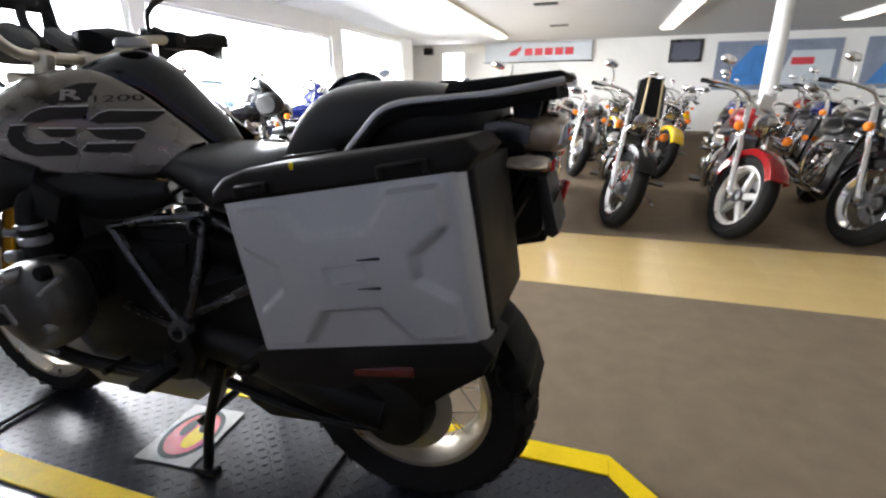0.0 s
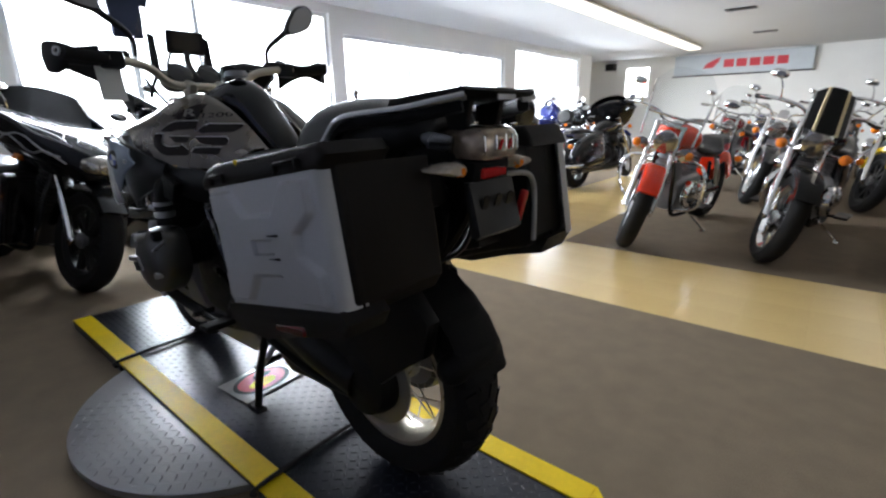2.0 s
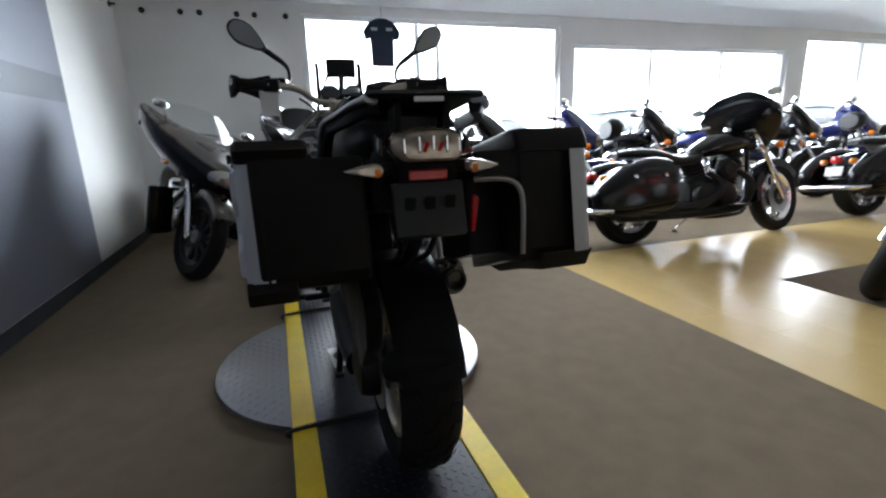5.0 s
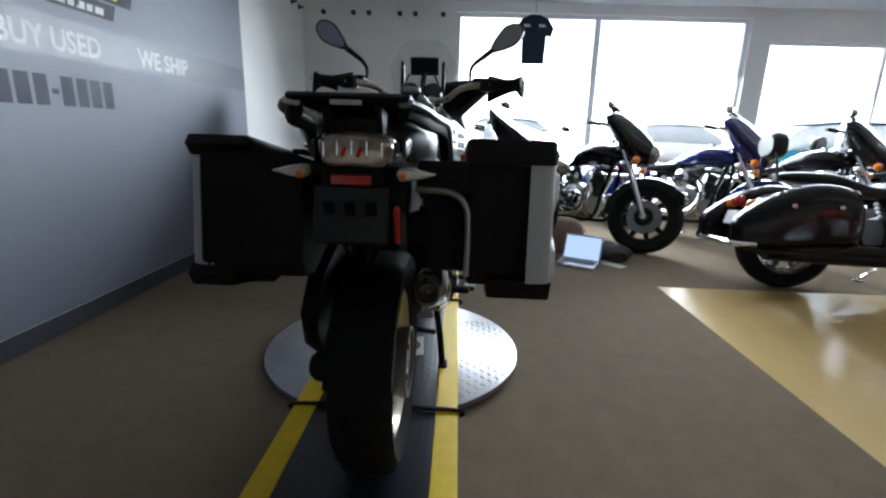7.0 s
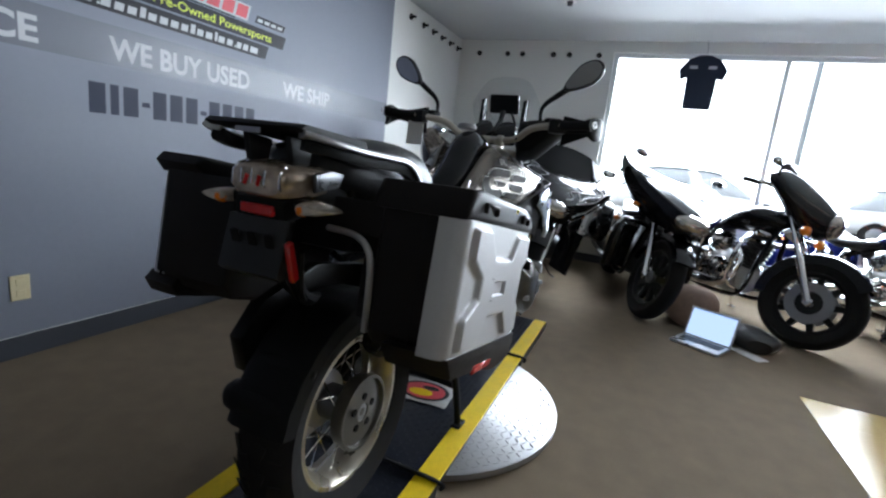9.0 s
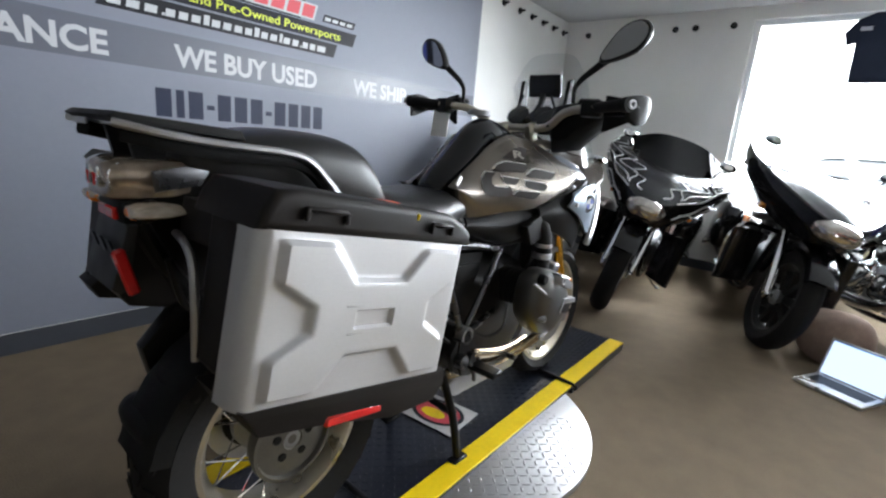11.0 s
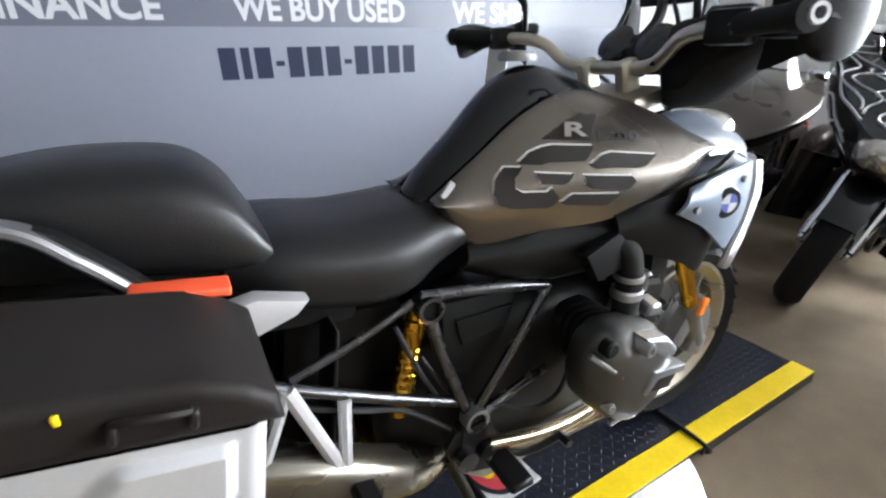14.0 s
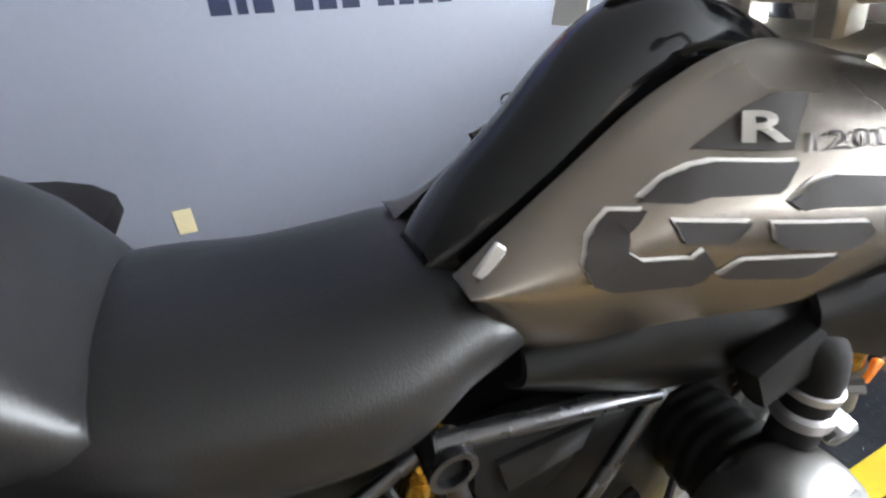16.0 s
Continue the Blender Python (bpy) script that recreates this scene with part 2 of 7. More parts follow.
# ---- the large structure ----
WX, BY, BACK, EAST, ZC = -5.38, -0.645, 15.72, 9.0, 2.58

# floor: carpet fields and tiled paths, all on one slab
base = struct(slab("floor_slab", WX - 0.3, EAST + 0.2, BY - 0.2, BACK + 0.2, -0.2, -0.02, M_CARPET2), "grey concrete floor slab beneath the flooring", "floor")
struct(slab("carpet", WX, EAST, BY, 2.81, -0.02, 0.0, M_CARPET), "brown looped commercial carpet, flat and worn", "carpet")
struct(slab("carpet", WX, -2.43, 2.81, BACK, -0.02, 0.0, M_CARPET), "brown looped carpet along the window row", "carpet")
struct(slab("carpet", -1.27, EAST, 3.95, BACK, -0.02, 0.0, M_CARPET), "brown carpet under the row of cruisers", "carpet")
tiles = struct(empty("tile_floor"), "glossy yellow-beige vinyl tile walkway", "floor")
tile_me = make(box, (0, 0, 0), (0.3046, 0.3046, 0.018), None, 0.0005)
tile_data = bpy.data.meshes.new("tile")
tile_me.to_mesh(tile_data), tile_me.free()
tile_data.materials.append(M_TILE)


def lay(nx, ny, x0, y0, dx, dy):
    for i in range(nx):
        for j in range(ny):
            o = new("tile", tile_data)
            o.parent, o.location = tiles, (x0 + (i + 0.5) * dx, y0 + (j + 0.5) * dy, -0.011)
            o.scale = (dx / 0.305, dy / 0.305, 1)


lay(24, 4, -2.43, 2.81, 0.29, 0.285)
lay(4, 22, -2.43, 3.95, 0.29, 0.30)
struct(slab("tile_bed", -2.43, EAST, 2.81, 3.95, -0.02, -0.008, M_TILE), "beige tile bed in the walkway", "floor")
struct(slab("tile_bed", -2.43, -1.27, 3.95, BACK, -0.02, -0.008, M_TILE), "beige tile bed in the cross walkway", "floor")

# walls
wall_banner = struct(slab("wall_south", WX - 0.2, EAST, BY - 0.18, BY, 0, ZC, M_WALL), "white painted wall behind the printed banner", "wall")
struct(slab("wall_north", -7.0, EAST, BACK, BACK + 0.2, 0, ZC + 0.2, M_WALL), "pale painted back wall with signs", "wall")
struct(slab("wall_east", EAST, EAST + 0.2, BY - 0.2, BACK + 0.2, 0, ZC + 0.2, M_WALL), "plain white side wall", "wall")
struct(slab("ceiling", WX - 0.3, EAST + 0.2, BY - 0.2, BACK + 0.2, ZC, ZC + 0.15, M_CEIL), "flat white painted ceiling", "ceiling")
SILL = 0.62
WINS = [(1.26, 4.81, 2.46, (2.976,)), (5.05, 9.40, 2.22, (6.5, 7.95)), (9.85, 13.2, 2.46, (11.4,))]
ys = [BY - 0.2] + [v for w in WINS for v in w[:2]] + [13.75]
ww = struct(empty("wall_west"), "white window wall with low sill and pillars", "wall")
for a, b in zip(ys[::2], ys[1::2]):
    slab("pier", WX - 0.22, WX, a, b, 0, ZC, M_WALL, ww)
for (y0, y1, top, mulls), k in zip(WINS, (1, 2, 3)):
    slab("sill_wall", WX - 0.2, WX - 0.004, y0, y1, 0, SILL, M_WALL, ww)
    slab("lintel", WX - 0.2, WX - 0.004, y0, y1, top, ZC, M_WALL, ww)
    win = struct(empty("window_%d" % k), "large aluminium-framed shop window facing a bright street", "window")
    bm = boxes(((WX - 0.09, y0 + 0.025, (SILL + top) / 2), (0.07, 0.05, top - SILL)), ((WX - 0.09, y1 - 0.025, (SILL + top) / 2), (0.07, 0.05, top - SILL)),
               ((WX - 0.09, (y0 + y1) / 2, SILL + 0.025), (0.07, y1 - y0 - 0.1, 0.05)), ((WX - 0.09, (y0 + y1) / 2, top - 0.02), (0.07, y1 - y0 - 0.1, 0.04)))
    part("window_frame", bm, M_FRAME, win, smooth=30)
    slab("window_sill", WX - 0.05, WX + 0.05, y0, y1, SILL, SILL + 0.03, M_WALL, win, bev=0.004)
    edges = [y0 + 0.05] + list(mulls) + [y1 - 0.05]
    for mm in mulls:
        slab("mullion", WX - 0.125, WX - 0.06, mm - 0.022, mm + 0.022, SILL + 0.05, top - 0.04, M_FRAME, win)
    for a, b in zip(edges, edges[1:]):
        g = slab("pane", WX - 0.094, WX - 0.088, a + 0.022 if a in mulls else a, b - 0.022 if b in mulls else b, SILL + 0.05, top - 0.04, M_GLASS, win)
        g.visible_shadow = False
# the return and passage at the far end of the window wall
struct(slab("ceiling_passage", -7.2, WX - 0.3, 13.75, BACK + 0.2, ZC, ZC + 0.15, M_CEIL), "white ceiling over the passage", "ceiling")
struct(slab("wall_return", -7.0, WX, 13.75, 13.95, 0, ZC, M_WALL), "short grey return wall past the last window", "wall")
struct(slab("wall_passage", -7.2, -7.0, 13.75, BACK + 0.2, 0, ZC, M_WALL), "plain passage wall in shade", "wall")
struct(slab("floor_passage", -7.2, WX - 0.3, 13.75, BACK, -0.2, 0.0, M_CARPET2), "dark carpet in the passage", "floor")
for nm, x0, x1 in (("baseboard", WX, EAST),):
    struct(slab(nm, x0, x1, BY, BY + 0.008, 0, 0.1, M_BASE, bev=0.002), "dark grey rubber baseboard along the wall", "baseboard")
for y0, y1 in zip(ys[::2], ys[1::2]):
    pass
struct(slab("baseboard", WX, WX + 0.008, BY + 0.01, 13.7, 0, 0.1, M_BASE, bev=0.002), "dark grey rubber baseboard under the windows", "baseboard")

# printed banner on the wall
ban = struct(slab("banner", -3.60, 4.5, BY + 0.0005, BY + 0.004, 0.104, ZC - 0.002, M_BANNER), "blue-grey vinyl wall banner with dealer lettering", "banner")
FACE = BY + 0.0055


def on_wall(x, z, y=FACE, turn=0.0):
    """A pose whose x runs along the wall to the reader's right."""
    return Matrix.Translation((x, y, z)) @ Matrix(((-1, 0, 0, 0), (0, 0, 1, 0), (0, 1, 0, 0), (0, 0, 0, 1))) @ pose(0, 0, 0, 0, 0, turn)


def bar(name, x, z, w, h, material, y=FACE, skew=0.0, parent=ban):
    """A flat printed bar that starts at x and runs to the reader's right."""
    bm = bmesh.new()
    vs = [bm.verts.new(p) for p in ((x, y, z), (x - w, y, z), (x - w - skew, y, z + h), (x - skew, y, z + h))]
    bm.faces.new(vs)
    return part(name, bm, material, parent, smooth=0)


bar("band", 4.5, 1.352, 8.1, 0.185, M_BAND, FACE - 0.0008)
for s, x, w in (("FINANCE", -0.03, 0.63), ("WE BUY USED", -0.95, 0.88), ("WE SHIP", -2.135, 0.545)):
    text_fit("lettering", s, w, 0.112, on_wall(x, 1.376), M_BWHITE, ban, 0.030)
x = -0.845
for i, w in enumerate((0.09, 0.055, 0.09, 0.05, 0.09, 0.09, 0.09, 0.05, 0.09, 0.085, 0.085, 0.085)):
    if w == 0.05:
        bar("bar", x - 0.004, 1.175, 0.042, 0.024, M_BNAVY)
    else:
        bar("bar", x - 0.006, 1.12, w - 0.014, 0.142, M_BNAVY)
    x -= w + 0.0082
# web address and emblem above the band, as plain shapes
bar("plate_shape", -0.62, 1.595, 1.34, 0.085, M_BBLACK, FACE - 0.0006, 0.03)
x = -0.665
for k, w in enumerate((0.075, 0.075, 0.075, 0.015, 0.06, 0.06, 0.06, 0.04, 0.06, 0.06, 0.06, 0.055, 0.04, 0.055, 0.06, 0.025, 0.06, 0.055, 0.015, 0.05, 0.055, 0.085)):
    if w < 0.02:
        bar("bar", x, 1.612, 0.012, 0.012, M_BWHITE, FACE + 0.0003, 0.003)
    else:
        bar("bar", x, 1.612, w * 0.74, 0.05 if k in (7, 12, 15) else 0.036, M_BWHITE, FACE + 0.0003, 0.006)
    x -= w * 1.045
bar("plate_shape", -0.80, 1.69, 1.32, 0.085, M_BBLACK, FACE - 0.0004, 0.03)
text_fit("lettering", "New and Pre-Owned Powersports", 1.16, 0.062, on_wall(-0.85, 1.695, FACE + 0.0004), M_BYELLOW, ban, 0.012)
bar("emblem_shape", -0.35, 1.78, 1.35, 0.20, M_BBLACK, FACE - 0.0002, 0.06)
for i in range(5):
    bar("emblem_shape", -0.42 - i * 0.19, 1.81, 0.15, 0.16, M_BBLUE, FACE + 0.0004, 0.05)
for i in range(4):
    bar("emblem_shape", -1.39 - i * 0.105, 1.80, 0.085, 0.075, M_BRED, FACE + 0.0004, 0.02)
bar("emblem_shape", -1.34, 1.79, 0.46, 0.095, M_BWHITE, FACE + 0.0001, 0.03)
bar("emblem_shape", -1.86, 1.80, 0.26, 0.045, M_BBLACK, FACE + 0.0002, 0.02)
for i in range(4):
    bar("bar", -1.88 - i * 0.06, 1.81, 0.045, 0.02, M_BWHITE, FACE + 0.0006, 0.008)
for i in range(5):
    bar("emblem_shape", -0.9 - i * 0.26, 2.03, 0.21, 0.20, M_BBLUE, FACE + 0.0004, 0.07)

# ceiling fluorescent strips
def strip(x, y0, y1, w=0.3, label="long bright fluorescent strip light on the ceiling"):
    s = tagged(empty("ceiling_light", pose(x, (y0 + y1) / 2, ZC)), label, "ceiling light", "ceiling strips")
    d = y1 - y0
    part("housing", boxes(((0, 0, -0.012), (w + 0.06, d + 0.06, 0.024))), M_FRAME, s, smooth=30)
    bm = bmesh.new()
    box(bm, (0, 0, -0.045), (w, d, 0.042), None, 0.012)
    part("diffuser", bm, M_TUBE, s, "glowing white acrylic diffuser")
    return s


for x, y0, y1 in ((-2.78, 4.6, 14.1), (1.35, 5.0, 13.6), (4.9, 5.0, 13.3), (7.6, 4.5, 12.0)):
    strip(x, y0, y1)

# ---- turntable and tread-plate platform ----
RX0, RX1, RY0, RY1, RZ = -2.55, 0.207, 0.755, 1.365, 0.05
tt = tagged(empty("turntable", pose(-1.26, 1.05, 0)), "round steel display turntable under the tread-plate ramp", "turntable")
bm = bmesh.new()
lathe(bm, [(0.0, 0.034), (0.594, 0.034), (0.6, 0.03), (0.6, 0.006), (0.57, 0.0), (0.0, 0.0)], axis=(0, 0, 1), n=72)
part("disc", bm, M_STEEL, tt, "bright scuffed steel disc")
ramp = tagged(empty("ramp"), "black tread-plate motorcycle ramp with yellow safety edges", "ramp")
secs = [(RX0, -1.845), (-1.835, -0.685), (-0.675, RX1)]
ch = 0.13
for x0, x1 in secs:
    out = [(x0, RY0), (x1, RY0), (x1, RY1), (x0, RY1)] if x1 < 0 else [(x0, RY0), (x1 - ch, RY0), (x1, RY0 + ch), (x1, RY1 - ch), (x1 - ch, RY1), (x0, RY1)]
    bm = bmesh.new()
    lo, hi = [bm.verts.new((a, b, 0.034 if x1 < 0 and x0 > -1.9 else 0.002)) for a, b in out], [bm.verts.new((a, b, RZ - 0.004)) for a, b in out]
    skin(bm, [lo, hi])
    bmesh.ops.recalc_face_normals(bm, faces=bm.faces)
    part("plate", bm, M_DPLATE, ramp, smooth=30)
    for side in (0, 1):
        y0, y1 = (RY0, RY0 + 0.082) if side == 0 else (RY1 - 0.082, RY1)
        bm = bmesh.new()
        xe = x1 if x1 < 0 else x1 - ch
        box(bm, ((x0 + xe) / 2, (y0 + y1) / 2, RZ - 0.003), (xe - x0, y1 - y0, 0.009), None, 0.002)
        if x1 > 0:
            yo, s = (RY0, 1) if side == 0 else (RY1, -1)
            q = [(xe, yo), (x1, yo + s * ch), (x1 - 0.06, yo + s * (ch + 0.03)), (xe, yo + s * 0.082)]
            lo, hi = [bm.verts.new((a, b, RZ - 0.007)) for a, b in q], [bm.verts.new((a, b, RZ + 0.0015)) for a, b in q]
            skin(bm, [lo, hi])
            bmesh.ops.recalc_face_normals(bm, faces=bm.faces)
        part("yellow_edge", bm, M_YELLOW, ramp, "worn yellow safety strip", smooth=30)


def lugs(name, inside, x0, x1, y0, y1, z, material, parent, pitch=0.026, k=1.0):
    """Raised tread lugs in two crossed directions, as one mesh."""
    vs, fs = [], []
    i = 0
    x = x0
    while x < x1:
        j, y = 0, y0
        while y < y1:
            if inside(x, y):
                a = 0.5 * math.pi * ((i + j) % 2) + 0.785
                c, s = math.cos(a), math.sin(a)
                n0 = len(vs)
                for u, v, w in ((-0.0115, 0, 0), (0, -0.0035, 0), (0.0115, 0, 0), (0, 0.0035, 0), (-0.006, 0, 0.0022), (0.006, 0, 0.0022)):
                    vs.append((x + k * (u * c - v * s), y + k * (u * s + v * c), z + k * w))
                fs += [tuple(n0 + q for q in f) for f in ((0, 1, 4), (4, 1, 5), (1, 2, 5), (2, 3, 5), (5, 3, 4), (3, 0, 4))]
            y += pitch
            j += 1
        x += pitch
        i += 1
    me = bpy.data.meshes.new(name)
    me.from_pydata(vs, [], fs)
    me.materials.append(material)
    o = new(name, me)
    o.parent = parent
    o["kind"] = "stuff"
    return o


lugs("tread", lambda x, y: y > RY0 + 0.085 and y < RY1 - 0.085 and (x < RX1 - ch or abs(y - 1.055) < 0.2), RX0 + 0.02, RX1 - 0.02, RY0 + 0.09, RY1 - 0.085, RZ - 0.0045, M_DPLATE, ramp)
lugs("disc_tread", lambda x, y: x * x + y * y < 0.34 and (y > 0.325 or y < -0.315) and x > -0.3, -0.6, 0.6, -0.6, 0.6, 0.0335, M_STEEL, tt, 0.030, 1.35)
for x in (-1.84, -0.68):
    bm = bmesh.new()
    tube(bm, [(x, RY0 - 0.01, 0.03), (x + 0.004, RY0 + 0.01, RZ + 0.006), (x - 0.006, 1.05, RZ + 0.008), (x + 0.004, RY1 - 0.01, RZ + 0.006), (x, RY1 + 0.012, 0.03)], 0.0075, 8)
    tagged(part("strap", bm, M_CORD), "thin black strap drawn across the ramp joint", "strap", "ramp straps")

# ---- materials for vehicles ----
M_TYRE = mat("tyre_rubber", (0.013, 0.0125, 0.0125), 0.75, var=0.2, scale=20, bump=0.3, bump_scale=90, spec=0.18)
M_BLACKP = mat("black_textured_plastic", (0.0078, 0.0078, 0.0078), 0.56, var=0.2, scale=9, bump=0.3, bump_scale=420, spec=0.12)
M_SATIN = mat("black_satin", (0.0068, 0.0068, 0.0070), 0.38, var=0.15, scale=9, bump=0.1, bump_scale=160, spec=0.19)
M_GLOSSB = mat("black_gloss_paint", (0.006, 0.006, 0.007), 0.16, var=0.1, scale=4, coat=0.12, spec=0.32)
M_CASEB = mat("case_black", (0.0125, 0.0105, 0.0095), 0.5, var=0.28, scale=7, bump=0.2, bump_scale=500, spec=0.16)
M_ALU = mat("case_aluminium", (0.485, 0.485, 0.49), 0.48, 0.45, var=0.06, scale=5, bump=0.05, bump_scale=200)
M_TANK = mat("tank_grey_metallic", (0.168, 0.148, 0.127), 0.27, 0.92, var=0.06, scale=5, bump=0.02, bump_scale=500, coat=0.15, rvar=0.02)
M_STENCIL = mat("stencil_brown", (0.020, 0.016, 0.014), 0.6, var=0.1, scale=9, spec=0.2)
M_MARK = mat("badge_beige", (0.27, 0.25, 0.225), 0.45, 0.2, var=0.04)
M_LINE = mat("stencil_edge", (0.60, 0.58, 0.55), 0.5, var=0.03)
M_SEAT = mat("seat_vinyl", (0.0076, 0.0073, 0.0076), 0.36, var=0.25, scale=6, bump=0.3, bump_scale=420, spec=0.46)
M_CHROME = mat("chrome", (0.80, 0.80, 0.80), 0.09, 1.0, var=0.05, scale=12, rvar=0.04)
M_RAIL = mat("satin_rail", (0.44, 0.44, 0.445), 0.36, 0.9, var=0.08, scale=12)
M_HANGER = mat("cast_aluminium", (0.66, 0.66, 0.67), 0.38, 0.5, var=0.08, scale=14)
M_TUBEG = mat("frame_grey", (0.105, 0.105, 0.11), 0.27, 0.92, var=0.15, scale=14)
M_CASTING = mat("engine_casting", (0.27, 0.27, 0.275), 0.36, 0.7, var=0.12, scale=12, bump=0.2, bump_scale=300)
M_CASTD = mat("engine_dark", (0.010, 0.0098, 0.0095), 0.45, 0.0, var=0.25, scale=14, bump=0.25, bump_scale=250, spec=0.22)
# shade painted near-black on barrels, bores and holes; plain black on the cockpit cover
M_DEEPBLACK = mat("black_fins", (0.008, 0.008, 0.008), 0.6, var=0.2, scale=14, spec=0.1)
M_HEAD = mat("head_cover_grey", (0.112, 0.109, 0.103), 0.34, 0.8, var=0.14, scale=12, bump=0.1, bump_scale=300)
M_HUB = mat("cast_hub_grey", (0.12, 0.113, 0.10), 0.42, 0.6, var=0.2, scale=18, bump=0.2, bump_scale=260)
M_SPOKERIM = mat("satin_wheel_rim", (0.50, 0.455, 0.37), 0.32, 0.85, var=0.1, scale=12)
M_STEELW = mat("warm_brushed_steel", (0.20, 0.182, 0.15), 0.28, 0.9, var=0.12, scale=7, bump=0.04, bump_scale=200)
M_HOLDER = mat("grey_black_plastic", (0.0085, 0.0082, 0.0078), 0.5, var=0.15, scale=12, bump=0.1, bump_scale=200)
M_WING = mat("wing_silver_blue", (0.20, 0.238, 0.29), 0.42, 0.4, var=0.06, scale=6, spec=0.25)
M_GOLD = mat("gold_anodised", (0.70, 0.38, 0.045), 0.22, 1.0, var=0.1, scale=16)
M_PIPE = mat("heat_tinted_steel", (0.40, 0.32, 0.21), 0.2, 0.95, var=0.22, scale=9)
M_AMBER = mat("amber_lens", (0.85, 0.22, 0.02), 0.15, var=0.08, scale=30, coat=0.5)
M_REDL = mat("red_lens", (0.55, 0.02, 0.02), 0.14, var=0.1, scale=40, coat=0.6)
# shaded copy of the red lens, for the left case
M_REDSHADE = mat("dark_red_lens", (0.10, 0.008, 0.008), 0.2, var=0.1, scale=40, coat=0.3)
M_WINGD = mat("dark_wing_grey", (0.055, 0.068, 0.090), 0.42, 0.1, var=0.08, scale=6, spec=0.2)
M_YOKE = mat("warm_cast_yoke", (0.58, 0.53, 0.44), 0.36, 0.8, var=0.1, scale=14)
M_ORANGE = mat("orange_tab", (0.80, 0.09, 0.03), 0.5, var=0.06)
M_FROST = mat("frosted_lens", (0.46, 0.37, 0.29), 0.14, 0.6, var=0.45, scale=34, coat=0.6)
M_SIGNAL = mat("amber_clear_lens", (0.74, 0.64, 0.52), 0.14, 0.4, var=0.35, scale=40, coat=0.6)
M_CLEAR = mat("clear_lens", (0.40, 0.375, 0.34), 0.10, 0.75, var=0.35, scale=45, coat=1.0)
M_PAPER = mat("paper_tag", (0.75, 0.75, 0.73), 0.7, var=0.05)
M_SCREEN = mat("dark_screen", (0.02, 0.021, 0.024), 0.18, var=0.05)
M_MIRROR = mat("mirror_glass", (0.42, 0.43, 0.45), 0.03, 1.0, var=0.02, rvar=0.01)
M_WSCREEN = glass_mat("clear_windscreen", (0.95, 0.96, 0.965), 0.02, 0.0, 0.12)
M_SMOKE = glass_mat("smoked_windscreen", (0.045, 0.045, 0.05), 0.04, 0.01, 0.2)
M_WHITE = mat("white_gloss_paint", (0.75, 0.76, 0.77), 0.15, var=0.04, coat=0.5)


def finned(bm, c, axis, length, hx, hy, n, core=0.8):
    """A finned barrel: rounded sections along an axis, swelling and shrinking."""
    x, y, d = frame_of(axis)
    rings = []
    for i in range(n * 4 + 1):
        k = 1.0 if i % 4 in (1, 2) else core
        p = Vector(c) + d * (length * i / (n * 4))
        ring = []
        for j in range(12):
            a = 2 * math.pi * (j + 0.5) / 12
            ca, sa = math.cos(a), math.sin(a)
            ring.append(bm.verts.new(p + x * (hx * k * math.copysign(abs(ca) ** 0.6, ca)) + y * (hy * k * math.copysign(abs(sa) ** 0.6, sa))))
        rings.append(ring)
    skin(bm, rings)
    bmesh.ops.recalc_face_normals(bm, faces=bm.faces)


def both(fn):
    for s in (1, -1):
        fn(s)


def mirror_pts(pts, s):
    return [(u, l * s, z) for u, l, z in pts]


def patch(bm, low, top, bulge=0.0, n=24, m=10, thick=0.006, s=1):
    """A curved panel between a low and a top edge line (u, l, z), bulging outwards, with thickness."""
    a, b = spline(low, 8), spline(top, 8)
    grid = []
    for i in range(n + 1):
        t = i / n
        pa, pb = a[min(int(t * (len(a) - 1)), len(a) - 1)], b[min(int(t * (len(b) - 1)), len(b) - 1)]
        fa, fb = t * (len(a) - 1) % 1, t * (len(b) - 1) % 1
        ia, ib = min(int(t * (len(a) - 1)), len(a) - 2), min(int(t * (len(b) - 1)), len(b) - 2)
        pa = a[ia].lerp(a[ia + 1], t * (len(a) - 1) - ia)
        pb = b[ib].lerp(b[ib + 1], t * (len(b) - 1) - ib)
        grid.append([(pa.lerp(pb, j / m) + Vector((0, bulge * math.sin(math.pi * j / m), 0))) for j in range(m + 1)])
    out = [[bm.verts.new((p.x, p.y * s, p.z)) for p in row] for row in grid]
    inn = [[bm.verts.new((p.x, (p.y - thick) * s, p.z)) for p in row] for row in grid]
    for i in range(n):
        for j in range(m):
            bm.faces.new((out[i][j], out[i + 1][j], out[i + 1][j + 1], out[i][j + 1]))
            bm.faces.new((inn[i][j], inn[i][j + 1], inn[i + 1][j + 1], inn[i + 1][j]))
    for i in range(n):
        bm.faces.new((out[i][0], inn[i][0], inn[i + 1][0], out[i + 1][0]))
        bm.faces.new((out[i][m], out[i + 1][m], inn[i + 1][m], inn[i][m]))
    for j in range(m):
        bm.faces.new((out[0][j], out[0][j + 1], inn[0][j + 1], inn[0][j]))
        bm.faces.new((out[n][j], inn[n][j], inn[n][j + 1], out[n][j + 1]))
    bmesh.ops.recalc_face_normals(bm, faces=bm.faces)
    return grid


